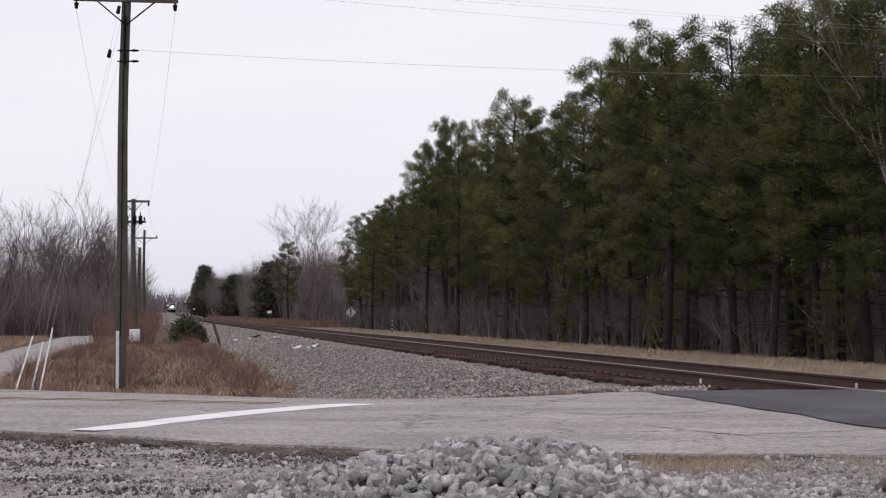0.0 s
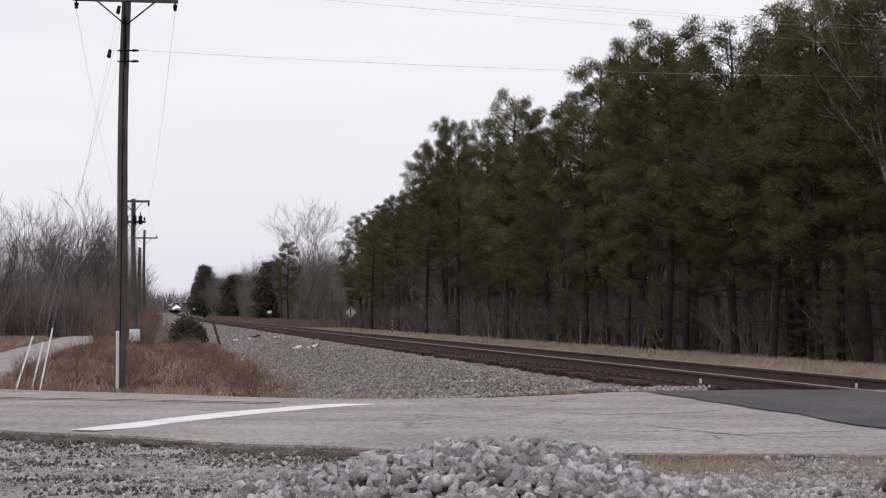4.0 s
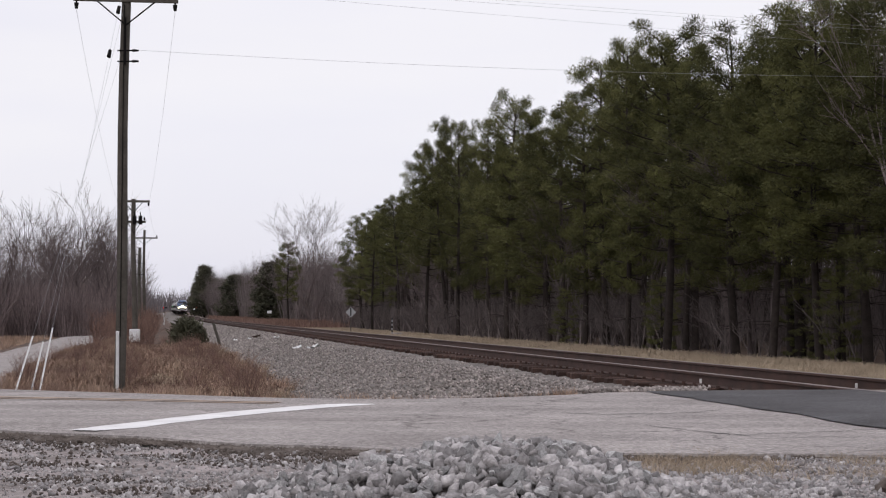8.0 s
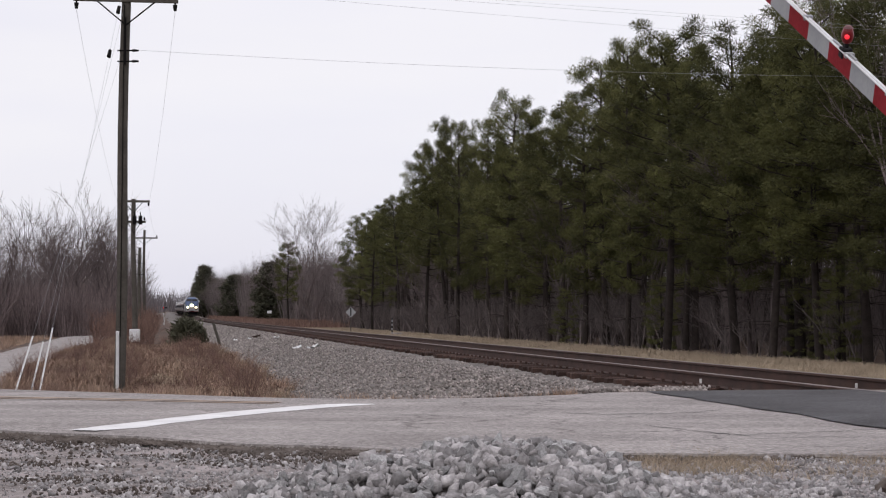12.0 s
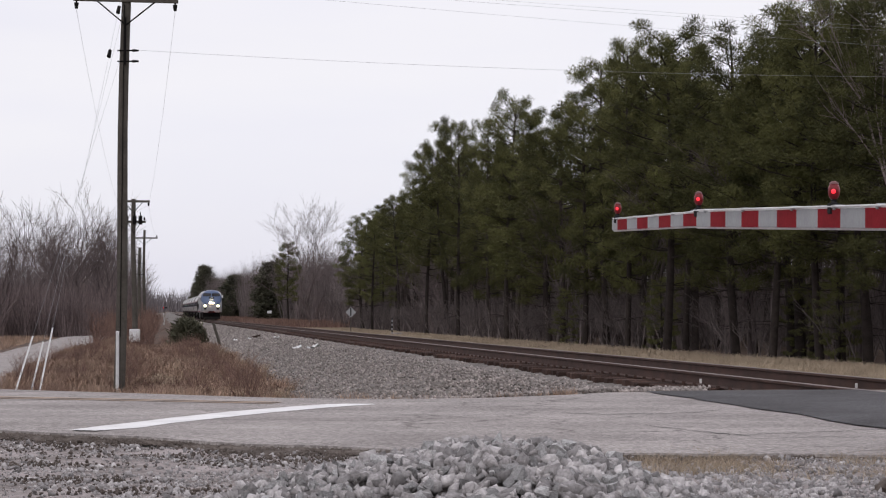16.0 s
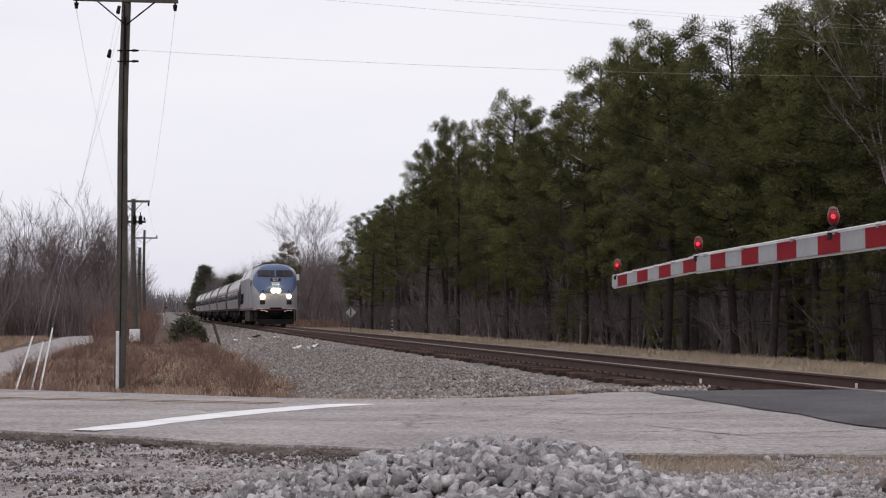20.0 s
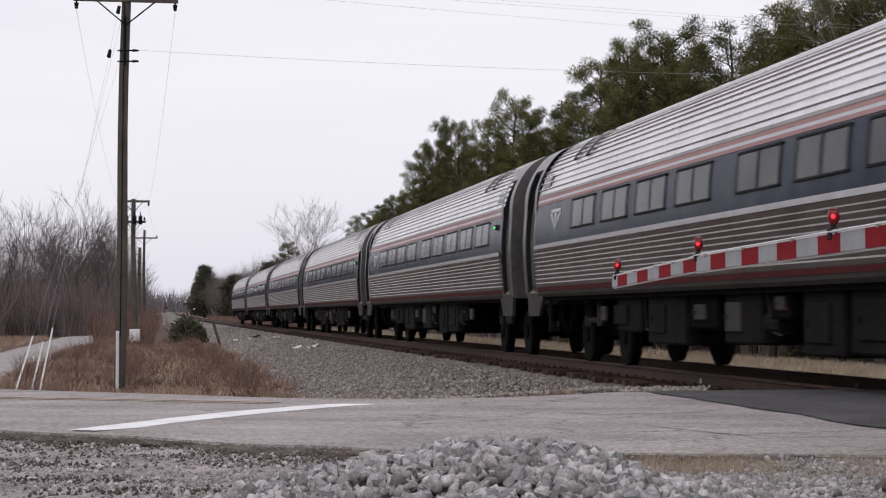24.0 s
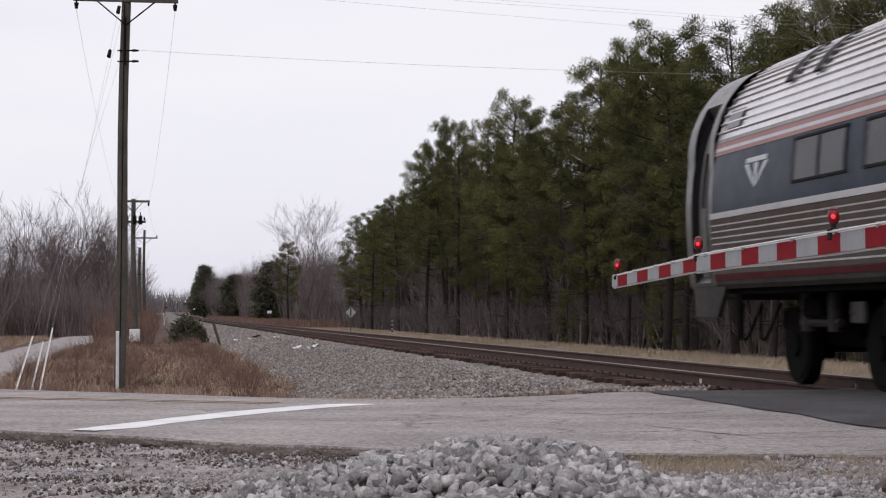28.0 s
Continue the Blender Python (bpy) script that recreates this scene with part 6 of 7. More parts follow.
for k in range(14):
    bm = hull(200 + k)
    bm.verts.index_update()
    STONES.append((np.array([v.co[:] for v in bm.verts]), np.array([[v.index for v in f.verts] for f in bm.faces])))
    bm.free()


def stone_heap(name, places, material, parent, label, category, seed):
    """Many stones joined into one mesh; places are rows of x, y, z, size."""
    g = np.random.RandomState(seed)
    Vs, Fs, base = [], [], 0
    P = np.asarray(places)
    kind = g.randint(0, len(STONES), len(P))
    for k, (V, F) in enumerate(STONES):
        Q = P[kind == k]
        if not len(Q):
            continue
        q = g.normal(size=(len(Q), 4))
        q /= np.linalg.norm(q, axis=1)[:, None]
        w, x, y, z = q.T
        R = np.stack([1 - 2 * (y * y + z * z), 2 * (x * y - z * w), 2 * (x * z + y * w), 2 * (x * y + z * w), 1 - 2 * (x * x + z * z), 2 * (y * z - x * w), 2 * (x * z - y * w), 2 * (y * z + x * w), 1 - 2 * (x * x + y * y)], axis=1).reshape(-1, 3, 3)
        W = np.einsum("nij,vj->nvi", R, V) * Q[:, 3][:, None, None] + Q[:, None, :3]
        n, v = W.shape[:2]
        Vs.append(W.reshape(-1, 3))
        Fs.append((F[None] + (np.arange(n) * v)[:, None, None] + base).reshape(-1, 3))
        base += n * v
    ob = tri_mesh(name, np.concatenate(Vs), np.concatenate(Fs), material, parent, label if parent else "")
    return tagged(ob, label, "" if parent else category, kind="stuff")


def bed_z(la):
    """Height of the ballast slope on the camera's side."""
    return profile(((0, -0.24), (1.25, -0.30), (2.2, -0.37), (3.5, -0.56), (5.0, -0.79), (7, -1.0)), la)


def mound(x, y):
    r2 = ((x - 0.24) / (0.98 if x < 0.24 else 0.86)) ** 2 + ((y - 6.7) / 0.85) ** 2
    r3 = ((x + 0.75) / 0.5) ** 2 + ((y - 6.6) / 0.6) ** 2
    return -0.06 + 0.40 * math.exp(-r2) + 0.07 * math.exp(-r3) + 0.02 * noise.noise((x * 3, y * 3, 8))


def apron_z(x, y):
    e = edge_y(NEAR_EDGE, x) + 0.25
    h = -0.052 + 0.018 * noise.noise((x * 1.6, y * 1.6, 2)) + 0.012 * noise.noise((x * 6, y * 6, 2)) - 0.035 * smooth01(0.6, 0.25, e - y - 0.1)
    return max(h, ground_z(x, y) + 0.004)


def build_stones():
    rng = random.Random(55)
    # ballast shoulders
    rows = []
    while len(rows) < 27000:
        s = 0.4 + 95 * rng.random() ** 2.1
        la = rng.uniform(1.4, 5.9)
        if la > 5.2 + 0.5 * noise.noise((s * 0.5, 1, 1)) and rng.random() < 0.75:
            continue
        p = at(s, la)
        z = bed_z(la)
        if s < 3 and la < 2.3:
            continue
        z = max(z, ground_z(p.x, p.y) + 0.02) if s > 2 else max(ground_z(p.x, p.y), -0.3)
        if s < 2.5 and p.y < edge_y(FAR_EDGE, p.x) + 0.12:
            continue
        rows.append((p.x, p.y, z + rng.uniform(-0.005, 0.03), rng.uniform(0.04, 0.085)))
    for k in range(2500):
        s, la = 0.4 + 40 * rng.random() ** 1.6, rng.uniform(-1.6, 1.2)
        p = at(s, la)
        rows.append((p.x, p.y, -0.245, rng.uniform(0.04, 0.07)))
    for k in range(9000):
        s, la = rng.uniform(55, 190), rng.uniform(1.35, 5.3)
        p = at(s, la)
        rows.append((p.x, p.y, max(bed_z(la), ground_z(p.x, p.y) + 0.02) + p.z + rng.uniform(0.0, 0.04), rng.uniform(0.07, 0.14)))
    stone_heap("ballast_stones", rows, M_STONE, None, "loose grey crushed ballast stones on the shoulder", "ballast", 1)
    # gravel apron on the camera's side of the road
    rows = []
    while len(rows) < 20000:
        y = 6.0 + 7.6 * rng.random()
        x = rng.uniform(-0.25, 0.26) * y + rng.uniform(-0.6, 0.6)
        if y > edge_y(NEAR_EDGE, x) - 0.05:
            continue
        if noise.noise((x * 1.1, y * 1.1, 20)) < -0.05 and rng.random() < 0.7:
            continue
        size = rng.uniform(0.028, 0.058) if rng.random() < 0.09 else rng.uniform(0.009, 0.026)
        rows.append((x, y, apron_z(x, y) + size * rng.uniform(0.0, 0.22), size))
    stone_heap("apron_gravel", rows, M_PILE_FAR, None, "scattered small grey gravel beside the road", "gravel", 2)
    # dark crumbs of soil along the road's edge
    rows = []
    while len(rows) < 9000:
        x = rng.uniform(-4.4, 2.2)
        q = abs(rng.gauss(0, 0.28)) * smooth01(2.6, 0.6, x) * (1.1 + noise.noise((x * 1.4, 3, 9)))
        y = edge_y(NEAR_EDGE, x) + 0.02 - q
        size = rng.uniform(0.010, 0.034)
        rows.append((x, y, max(apron_z(x, y), -0.045) + size * 0.2, size))
    for k in range(1900):
        c = rng.choice(((-2.6, 11.9, 0.7, 0.25), (-3.0, 11.0, 0.6, 0.2), (-1.4, 9.0, 0.6, 0.16), (-2.4, 8.4, 0.5, 0.14), (-1.05, 10.7, 0.5, 0.2), (-1.7, 11.3, 0.6, 0.2), (-2.3, 10.6, 0.4, 0.2), (-0.6, 10.9, 0.4, 0.15), (-1.9, 9.6, 0.4, 0.15)))
        x, y = c[0] + rng.gauss(0, c[2] * 0.6), c[1] + rng.gauss(0, c[3] * 0.7)
        size = rng.uniform(0.010, 0.03)
        rows.append((x, y, apron_z(x, y) + size * 0.25, size))
    stone_heap("soil_crumbs", rows, M_SOIL, None, "dark crumbled soil along the broken road edge", "soil", 5)
    rows = []
    for k in range(900):
        x, y = rng.uniform(0.9, 2.7), rng.gauss(9.2, 0.38)
        rows.append((x, y, -0.045, rng.uniform(0.025, 0.075)))
    stone_heap("loose_ballast", rows, M_PILE_FAR, None, "loose angular grey stones spilled from the pile", "gravel", 4)
    # the pile: a heap with its front stones each an object
    pile = tagged(new("gravel_pile"), "pile of angular grey crushed stone beside the road", "gravel pile")
    bm = bmesh.new()
    n = 40
    grid = [[bm.verts.new((-2.4 + 5.2 * i / n, 4.8 + 4.0 * j / n, mound(-2.4 + 5.2 * i / n, 4.8 + 4.0 * j / n) - 0.03)) for j in range(n + 1)] for i in range(n + 1)]
    for i in range(n):
        for j in range(n):
            bm.faces.new((grid[i][j], grid[i + 1][j], grid[i + 1][j + 1], grid[i][j + 1]))
    part("core", bm, M_APRON, pile)
    meshes = []
    for k, (V, F) in enumerate(STONES):
        me = bpy.data.meshes.new("stone")
        me.from_pydata(V.tolist(), [], F.tolist())
        me.materials.append(M_PILE)
        meshes.append(me)
    rows = []
    count = 0
    for k in range(8500):
        x, y = rng.gauss(0.2, 0.85), rng.gauss(6.55, 0.62)
        z = mound(x, y)
        if z < -0.035 and rng.random() < 0.5:
            continue
        size = rng.uniform(0.028, 0.066) if rng.random() < 0.82 else rng.uniform(0.066, 0.09)
        if count < 300 and 5.6 < y < 6.7 and z > 0.06 and size > 0.045:
            count += 1
            o = new("stone", meshes[rng.randrange(14)])
            o.parent = pile
            o.matrix_basis = Matrix.LocRotScale((x, y, z + size * 0.16), Euler((rng.uniform(0, 6.3), rng.uniform(0, 6.3), rng.uniform(0, 6.3))), (size, size, size))
        else:
            rows.append((x, y, z + size * rng.uniform(-0.1, 0.14), size))
    stone_heap("rubble", rows, M_PILE_FAR, pile, "", "", 3)


def build_apron():
    verts, faces = [], []
    nx, ny = 90, 60
    for i in range(nx + 1):
        x = -5.5 + 10.5 * i / nx
        e = edge_y(NEAR_EDGE, x) + 0.25
        for j in range(ny + 1):
            y = 2.0 + (e - 2.0) * j / ny
            verts.append((x, y, apron_z(x, y)))
    w = ny + 1
    for i in range(nx):
        for j in range(ny):
            a = i * w + j
            faces.append((a, a + w, a + w + 1, a + 1))
    tagged(data_part("gravel_apron", verts, faces, M_APRON), "grey gravel and dirt shoulder beside the road", "gravel shoulder", kind="structure")


def build_soil():
    """Dark broken soil along the road's ragged near edge."""
    g = random.Random(71)
    verts, faces = [], []
    xs = [-6 + 0.06 * i for i in range(170)]
    n = 7
    for x in xs:
        e = edge_y(NEAR_EDGE, x) + 0.12 * noise.noise((x * 1.7, 0, 0)) + 0.06 * noise.noise((x * 6, 4, 0))
        wid = (0.34 + 0.3 * noise.noise((x * 1.3, 6, 2)) + 0.12 * noise.noise((x * 5, 6, 2))) * smooth01(1.6, 0.2, x) + 0.03
        for j in range(n + 1):
            y = e + 0.05 - (wid + 0.05) * j / n
            h = -0.035 + 0.018 * noise.noise((x * 7, y * 7, 1)) + 0.012 * noise.noise((x * 19, y * 19, 1)) - 0.012 * (j == n) - 0.02 * (j == 0)
            verts.append((x, y, h))
    w = n + 1
    for i in range(len(xs) - 1):
        for j in range(n):
            a = i * w + j
            faces.append((a, a + w, a + w + 1, a + 1))
    tagged(data_part("soil_edge", verts, faces, M_SOIL), "dark crumbling soil along the road edge", "soil", kind="structure")


def crack(pts, width):
    """A sealed crack meandering over the road."""
    fine = []
    for a, b in zip(pts, pts[1:]):
        for k in range(10):
            t = k / 10
            x, y = a[0] + (b[0] - a[0]) * t, a[1] + (b[1] - a[1]) * t
            fine.append((x + 0.05 * noise.noise((x * 5, y * 5, 1)), y + 0.12 * noise.noise((x * 4, y * 4, 7))))
    verts, faces = [], []
    for i, (x, y) in enumerate(fine):
        w = width * (0.35 + 0.9 * abs(noise.noise((x * 6, y * 6, 12))))
        verts += [(x, y - w, lift(x, y) + 0.004), (x, y + w, lift(x, y) + 0.004)]
        if i:
            b = 2 * i
            faces.append((b - 2, b, b + 1, b - 1))
    data_part("crack", verts, faces, M_TAR, road, "dark sealed crack")


build_soil()
for pts, w in ((((0.98, 15.4), (1.4, 15.1), (1.9, 15.3), (2.4, 15.9)), 0.03), (((1.5, 13.7), (1.75, 13.0), (2.1, 12.4)), 0.03), (((2.0, 12.6), (2.6, 12.9), (3.4, 13.4)), 0.02), (((1.3, 14.6), (1.6, 14.9), (1.75, 15.3)), 0.02), (((-1.3, 15.6), (-0.2, 15.0), (0.8, 15.0)), 0.012), (((1.0, 12.3), (2.0, 12.2), (3.0, 12.4)), 0.012)):
    crack(pts, w)
build_apron()
build_stones()


def clod():
    bm = bmesh.new()
    bmesh.ops.create_icosphere(bm, subdivisions=3, radius=0.13)
    for v in bm.verts:
        v.co *= 1 + 0.35 * noise.noise(v.co * 9) + 0.15 * noise.noise(v.co * 26)
        v.co.z *= 0.7
    o = part("dirt_clod", bm, M_SOIL)
    o.matrix_basis = pose(2.22, 8.95, -0.04)
    tagged(o, "dark clod of earth on the gravel", "dirt clod")


clod()


# ---- pole line ----
def cable(name, a, b, sag, r, parent=None, label="thin dark overhead wire", n=14):
    a, b = Vector(a), Vector(b)
    V, F = [], []
    pts = [a.lerp(b, i / n) - Vector((0, 0, sag * 4 * (i / n) * (1 - i / n))) for i in range(n + 1)]
    ring_tube(V, F, pts, [r] * (n + 1), 5)
    o = tri_mesh(name, V, F, M_WIRE, parent)
    if parent:
        return o
    return tagged(o, label, "wire", "overhead wires")


def crossarm(parent, x, y, z, half, hang, r=0.055):
    """A timber arm square to the line, with braces and insulators."""
    d = N.copy()
    bm = bmesh.new()
    c = Vector((x, y, z))
    m = Matrix.Translation(c) @ Matrix.Rotation(math.atan2(d.y, d.x), 4, "Z")
    bmesh.ops.create_cube(bm, size=1.0, matrix=m @ Matrix.Diagonal((half * 2, 0.09, 0.115, 1)))
    part("crossarm", bm, M_POLE, parent)
    for sg in (-1, 1):
        bm = bmesh.new()
        tube(bm, c + d * sg * half * 0.55 + Vector((0, 0, -0.05)), c + Vector((0, 0, -0.6)), 0.018, n=5)
        part("brace", bm, M_BOX, parent)
        e = c + d * sg * (half - 0.07)
        bm = bmesh.new()
        s = -1 if hang else 1
        tube(bm, e, e + Vector((0, 0, s * 0.14)), 0.02, n=6)
        tube(bm, e + Vector((0, 0, s * 0.10)), e + Vector((0, 0, s * 0.24)), 0.055, 0.035, 8)
        part("insulator", bm, M_BOX, parent)
    return [c + d * sg * (half - 0.07) + Vector((0, 0, -0.26 if hang else 0.24)) for sg in (-1, 1)]


def utility_pole(x, y, top, r0, r1, lean, label):
    p = tagged(new("utility_pole"), label, "utility pole", "poles along the railway")
    z = ground_z(x, y)
    V, F = [], []
    pts = [Vector((x + lean * t + 0.03 * math.sin(t * 7), y, z - 0.2 + (top - z + 0.2) * t)) for t in [i / 8 for i in range(9)]]
    ring_tube(V, F, pts, [r0 + (r1 - r0) * i / 8 for i in range(9)], 12)
    F.append((8 * 12, 8 * 12 + 3, 8 * 12 + 6, 8 * 12 + 9))
    tri_mesh("shaft", V, F, M_POLE, p)
    return p


def build_poles():
    near = utility_pole(-7.49, 43.0, 8.9, 0.132, 0.105, 0.13, "tall weathered wooden utility pole with a crossarm")
    ends1 = crossarm(near, -7.36, 42.9, 8.12, 1.2, True)
    bm = bmesh.new()
    box(bm, -7.53, -7.46, 42.78, 42.87, ground_z(-7.4, 43) - 0.1, 0.43, 0.015)
    part("cable_guard", bm, M_PLASTIC, near, "white plastic cable guard on the pole")
    bm = bmesh.new()
    tube(bm, (-7.44, 42.86, 0.3), (-7.39, 42.87, 8.0), 0.012, n=5)
    tube(bm, (-7.37, 42.87, 6.6), (-7.37, 42.87, 7.7), 0.03, n=6)
    part("ground_wire", bm, M_BOX, near)
    for z in (6.93, 6.68):
        bm = bmesh.new()
        tube(bm, (-7.55, 42.9, z), (-7.19, 42.9, z), 0.018, n=6)
        tube(bm, (-7.2, 42.9, z), (-7.06, 42.9, z), 0.035, 0.02, 8)
        part("bracket", bm, M_BOX, near)
    mid = utility_pole(-16.08, 97.0, 6.85, 0.15, 0.11, -0.12, "weathered wooden utility pole with transformers and a meter box")
    ends2 = crossarm(mid, -16.17, 96.9, 6.72, 0.85, True)
    crossarm(mid, -16.13, 96.9, 5.65, 0.6, False)
    for dx in (-0.38, 0.05, 0.35):
        bm = bmesh.new()
        tube(bm, (-16.13 + dx, 96.75, 5.5), (-16.13 + dx, 96.75, 5.95), 0.10, n=10)
        tube(bm, (-16.13 + dx, 96.75, 5.95), (-16.13 + dx, 96.75, 6.15), 0.03, n=6)
        part("fuse_cutout", bm, M_BOX, mid)
    bm = bmesh.new()
    box(bm, -16.03 - 0.27, -16.03 + 0.27, 96.55, 96.8, -0.6, 0.05, 0.03)
    part("meter_box", bm, M_PLASTIC, mid, "pale grey meter box")
    far = utility_pole(-25.75, 160.0, 8.1, 0.15, 0.10, 0.0, "distant wooden utility pole with a crossarm")
    ends3 = crossarm(far, -25.75, 159.9, 7.4, 1.15, False)
    plainer = utility_pole(-21.25, 130.0, 5.5, 0.14, 0.10, 0.0, "short weathered wooden utility pole")
    for z in (4.4, 3.6):
        bm = bmesh.new()
        tube(bm, (-21.3, 129.9, z), (-20.85, 129.9, z), 0.03, n=6)
        part("bracket", bm, M_BOX, plainer)
    for k in (0, 1):
        cable("conductor_wire", ends1[k], ends2[k] + Vector((0, 0, 0.1)), 0.5, 0.003)
        cable("conductor_wire", ends2[k] + Vector((0, 0, 0.1)), ends3[k], 0.5, 0.003)
    # wires across the railway to a pole out of view
    cable("span_wire", (-7.1, 42.9, 6.94), (14.0, 47.5, 6.9), 0.16, 0.003)
    cable("span_wire", (-7.36, 43, 8.55), (14.0, 47.5, 7.5), 0.05, 0.0024)
    cable("span_wire", (-7.36, 43, 8.72), (14.0, 47.5, 7.93), 0.05, 0.0024)
    cable("span_wire", (-7.36, 43, 8.80), (14.0, 47.5, 8.02), 0.05, 0.0024)
    other = utility_pole(14.0, 47.5, 9.0, 0.135, 0.105, 0.0, "wooden utility pole across the railway")
    # guys with plastic guards at their feet
    for (ax, ay, px, top_z, guard) in ((-8.29, 38.0, -7.42, 8.5, 1.75), (-8.81, 38.0, -7.5, 6.72, 1.65), (-8.47, 38.0, -7.42, 7.9, 1.45)):
        a, b = Vector((ax, ay, ground_z(ax, ay))), Vector((px, 42.95, top_z))
        guy = tagged(new("guy_wire"), "steel guy wire with a peeling white plastic guard", "guy wire", "guys of the pole")
        cable("strand", a, b, 0.0, 0.0026, guy, n=2)
        d = (b - a).normalized()
        bm = bmesh.new()
        tube(bm, a + d * 0.02, a + d * guard, 0.021, 0.018, 8)
        part("guard", bm, M_PLASTIC, guy, "white plastic guy guard")
        if top_z > 8:
            for t in (0.815, 0.93):
                bm = bmesh.new()
                c = a.lerp(b, t)
                tube(bm, c - d * 0.09, c + d * 0.09, 0.05, 0.04, 8)
                part("strain_insulator", bm, M_BOX, guy)


build_poles()


# ---- small things along the line ----
def signs():
    def post_sign(name, x, y, z, w, h, turn, label, bars=0):
        s = tagged(new(name), label, "sign")
        g = ground_z(x, y)
        bm = bmesh.new()
        tube(bm, (x, y, g - 0.2), (x, y, z + h * 0.3), 0.035, n=6)
        part("post", bm, M_POLE, s)
        bm = bmesh.new()
        m = Matrix.Translation((x, y - 0.06, z)) @ Matrix.Rotation(radians(turn), 4, "Y") @ Matrix.Diagonal((w, 0.012, h, 1))
        bmesh.ops.create_cube(bm, size=1.0, matrix=m)
        plate = part("plate", bm, M_PLASTIC if not bars else M_GATE_W, s)
        if bars:
            bm = bmesh.new()
            box(bm, x - 0.05, x + 0.05, y - 0.074, y - 0.068, z - 0.32, z + 0.32)
            part("bar", bm, M_BOX, plate)
        return s
    post_sign("diamond_sign", (621 - 784) / 3288 * 150, 150, 1.0, 0.6, 0.6, 45, "grey diamond-shaped sign on a post beside the track", 1)
    post_sign("small_sign", (477 - 784) / 3288 * 290, 290, 1.2, 0.7, 0.42, 0, "small blank white sign on a post")
    x, y = (694 - 784) / 3288 * 135, 135.0
    m = tagged(new("marker_post"), "slim black and white striped marker post in dead grass", "marker post")
    g = ground_z(x, y)
    for k in range(9):
        bm = bmesh.new()
        tube(bm, (x, y, g - 0.05 + 0.15 * k), (x, y, g + 0.1 + 0.15 * k), 0.05, n=8)
        part("stripe", bm, M_GATE_W if k % 2 else M_DARK, m)
    bm = bmesh.new()
    box(bm, x - 0.1, x + 0.75, y - 0.3, y + 0.3, g - 0.1, g + 0.22, 0.06)
    tagged(part("concrete_block", bm, M_STONE), "pale concrete block in the dead grass", "concrete block")
    # leaning timber post on the ballast
    bm = bmesh.new()
    x, y, z = ground_at(72.5, 5.0)
    tube(bm, (x, y, z - 0.2), (x - 0.42, y, z + 1.2), 0.075, 0.07, 8)
    tagged(part("leaning_post", bm, M_POLE), "leaning grey timber post beside the ballast", "post")
    bm = bmesh.new()
    x, y = -45.0, 300.0
    tube(bm, (x, y, ground_z(x, y) - 0.1), (x, y, 1.0), 0.1, n=8)
    tagged(part("white_post", bm, M_PLASTIC), "slim white marker post in the brush", "post")
    # litter on the ballast
    rng = random.Random(6)
    for k, (s, la, w) in enumerate(((51.0, 2.95, 0.42), (48.3, 2.55, 0.5), (73, 2.3, 0.34), (82, 3.9, 0.34), (80.5, 3.2, 0.2))):
        x, y, _ = at(s, la)
        z = bed_z(la) + 0.06
        bm = bmesh.new()
        bmesh.ops.create_grid(bm, x_segments=8, y_segments=6, size=0.5)
        for v in bm.verts:
            v.co.z = 0.22 * noise.noise(v.co * 3 + Vector((k, 0, 0))) + 0.08 * noise.noise(v.co * 9)
            v.co.x *= 1 + 0.4 * noise.noise((v.co.y * 4, k, 0))
        bmesh.ops.solidify(bm, geom=list(bm.faces), thickness=0.02)
        o = part("litter", bm, M_PLASTIC)
        o.matrix_basis = Matrix.LocRotScale((x, y, z), Euler((0.3, 0, rng.uniform(0, 6))), (w, w * 0.8, w))
        tagged(o, "crumpled white plastic litter on the ballast", "litter", "litter on the ballast")
    bm = bmesh.new()
    x, y, _ = at(81.5, 2.9)
    box(bm, -0.3, 0.3, -0.06, 0.06, -0.05, 0.05, 0.01)
    o = part("broken_tie", bm, M_TIE)
    o.matrix_basis = pose(x, y, bed_z(2.9) + 0.08, 12, -14, 15)
    tagged(o, "broken piece of dark timber lying on the ballast", "timber")
    # marks on the rails
    for s, la in ((5.45, 0.83), (3.55, -0.69)):
        p = at(s, la, -0.1)
        bm = bmesh.new()
        box(bm, p.x - 0.015, p.x + 0.015, p.y - 0.01, p.y + 0.01, p.z - 0.045, p.z + 0.02)
        part("paint_mark", bm, M_WHITE, railway_track, "white paint mark on the rail")


signs()


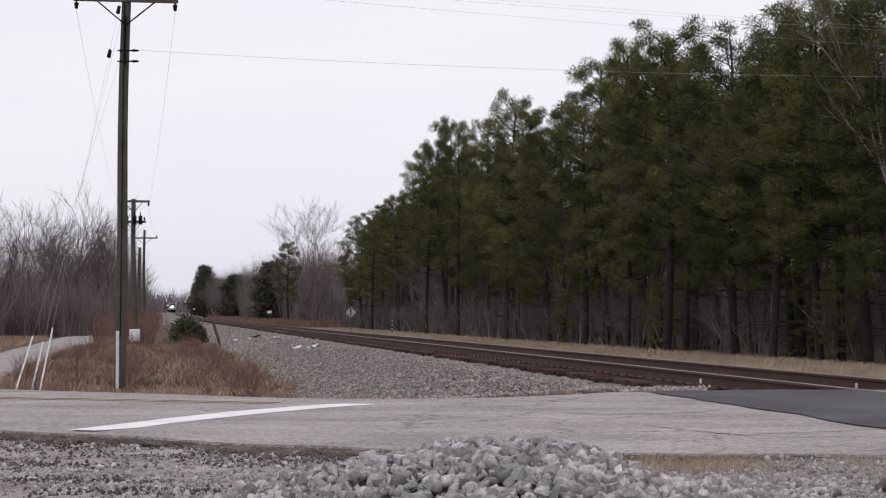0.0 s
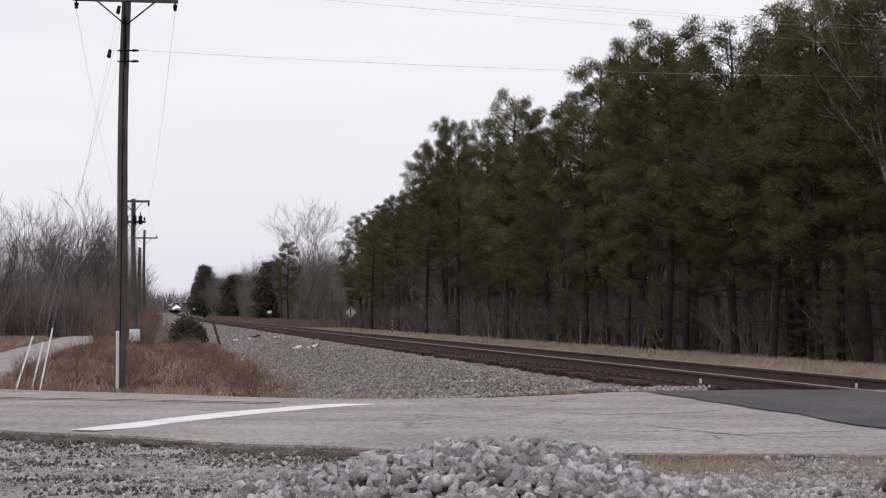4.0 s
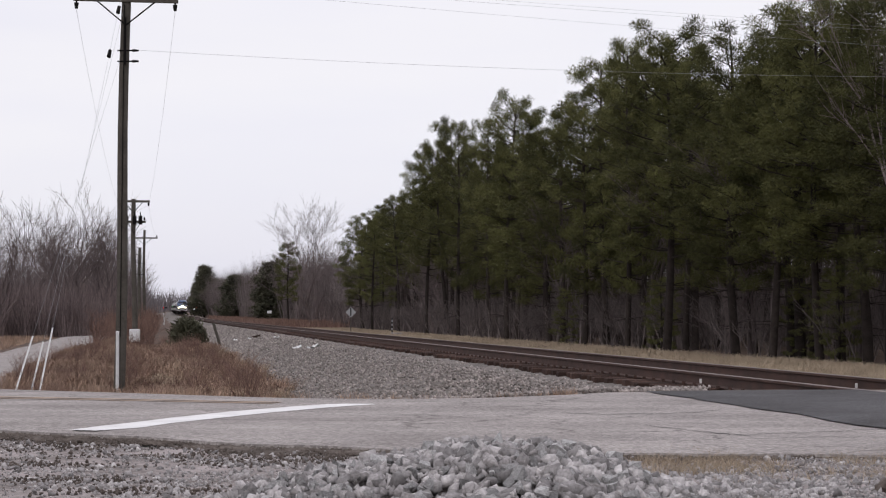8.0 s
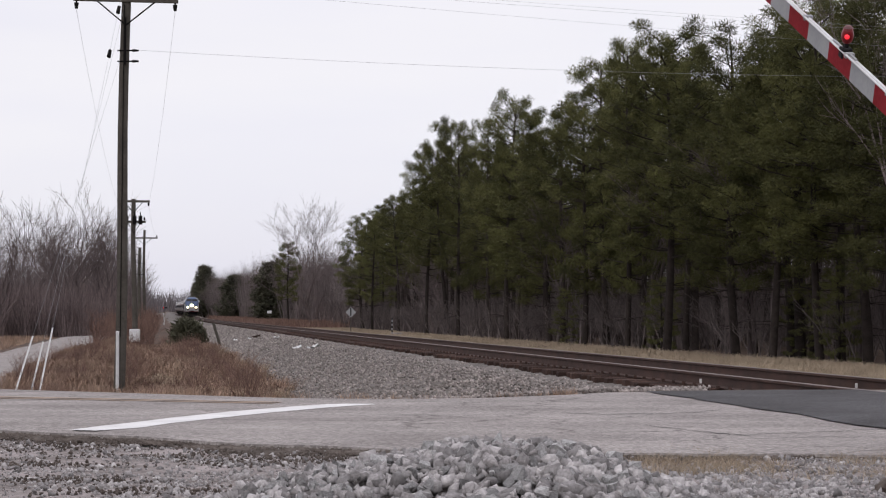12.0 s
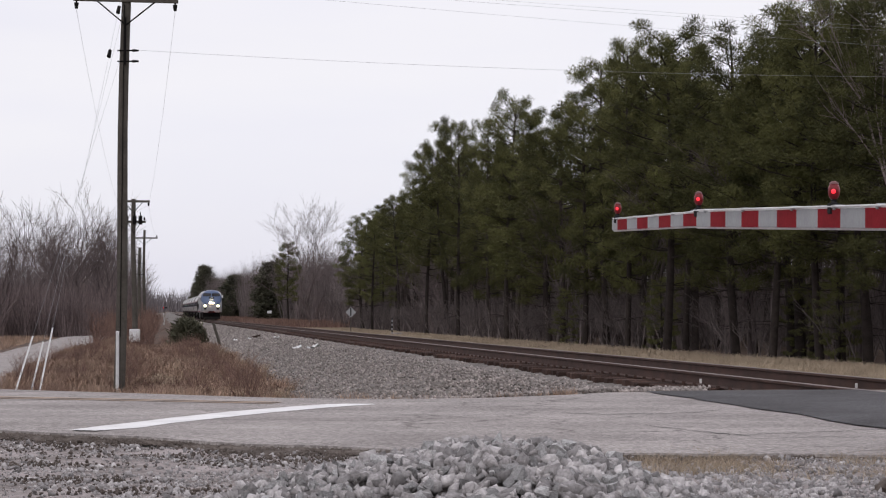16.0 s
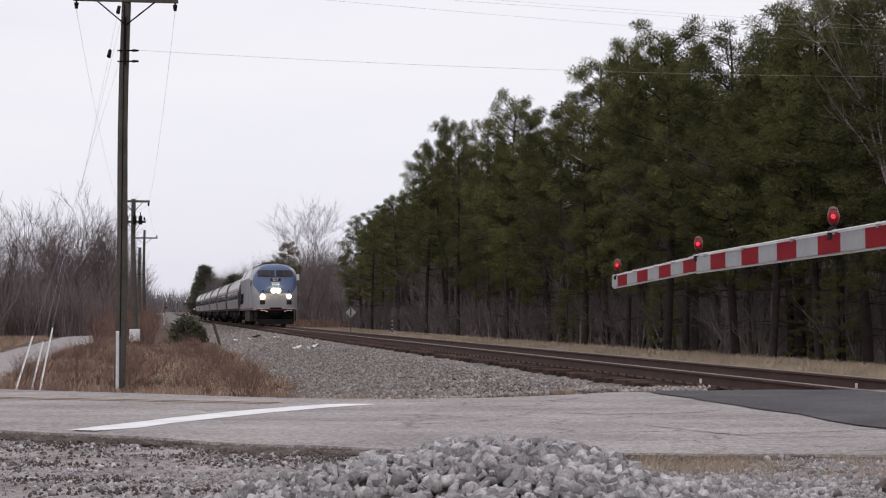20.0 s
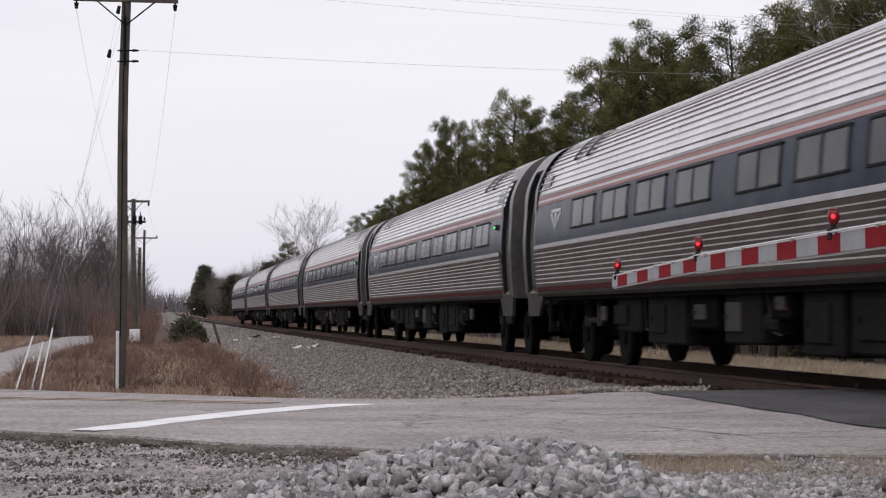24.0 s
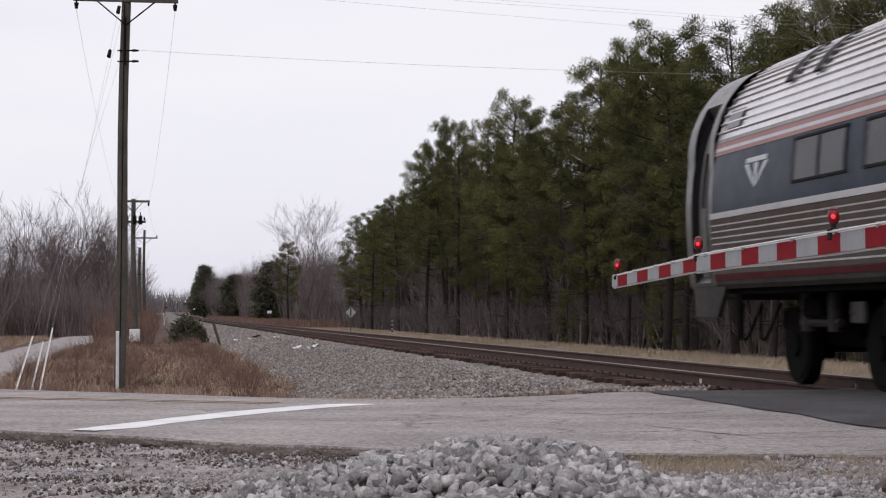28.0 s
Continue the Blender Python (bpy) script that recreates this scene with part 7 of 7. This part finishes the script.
def far_crossing():
    """Warning lamps at the next crossing, far down the line."""
    for s, la in ((560, 5.0), (575, -5.5)):
        p = at(s, la)
        g = ground_z(p.x, p.y)
        m = tagged(new("crossing_signal"), "distant crossing signal mast with warning lamps", "crossing signal", "signals at the far crossing")
        bm = bmesh.new()
        tube(bm, (p.x, p.y, g - 0.2), (p.x, p.y, g + 4.6), 0.08, n=8)
        part("mast", bm, M_BOX, m)
        for dx in (-0.45, 0.45):
            bm = bmesh.new()
            tube(bm, (p.x + dx, p.y - 0.15, g + 2.9), (p.x + dx, p.y + 0.1, g + 2.9), 0.28, n=12)
            part("lamp_disc", bm, M_DARK, m)
        bm = bmesh.new()
        tube(bm, (p.x - 0.45, p.y - 0.2, g + 2.9), (p.x - 0.45, p.y - 0.15, g + 2.9), 0.13, n=10)
        part("red_lamp", bm, M_REDLAMP, m, "lit red lamp")
    p = at(520, -3.0)
    g = ground_z(p.x, p.y)
    m = tagged(new("track_signal"), "distant lineside signal with a white lamp", "signal")
    bm = bmesh.new()
    tube(bm, (p.x, p.y, g - 0.2), (p.x, p.y, g + 3.6), 0.07, n=8)
    part("mast", bm, M_BOX, m)
    for z in (2.2, 3.2):
        bm = bmesh.new()
        tube(bm, (p.x, p.y - 0.25, g + z), (p.x, p.y, g + z), 0.2, n=10)
        part("lamp", bm, M_WHITELAMP, m, "lit white lamp")


far_crossing()
# ---- what moves ----
def nose(t):
    """Where the train's nose is along the railway."""
    return -172.9 + 35.16 * (28.0 - t) + 0.9 * max(0.0, 20.0 - t)


def motions():
    offset = 0.0
    for k, v in enumerate(TRAIN):
        length = 21.0 if k == 0 else 26.0
        mid = offset + length / 2
        offset += length
        rows = []
        for i in range(57):
            t = i * 0.5
            s = nose(t) + mid
            p, q = at(s - length * 0.35), at(s + length * 0.35)
            d = p - q
            m = Matrix.Translation((p + q) / 2) @ pose(0, 0, 0, 0, -math.degrees(math.atan2(d.z, d.to_2d().length)), math.degrees(math.atan2(d.y, d.x)))
            rows.append((t, m))
        walk(v, rows)
    swing = ((0, 82), (2.5, 70), (5, 58), (7.5, 45.8), (10, 33.46), (10.5, 31.03), (11, 28.7), (11.5, 26.2), (12, 23.5), (12.5, 20.75), (13.5, 15.01), (14.5, 9.6), (15, 7.26), (15.5, 4.82), (16, 2.5), (16.5, 0.09), (16.8, -0.95), (17.2, -0.89), (18, -0.89), (28, -0.89))
    walk(gate, [(t, GATE_BASE @ pose(0, 0, 0, 0, -a, 0)) for t, a in swing])


GATE_BASE = pose(2.4225, 7.937, 1.228, 0, 0, 96.1)
motions()
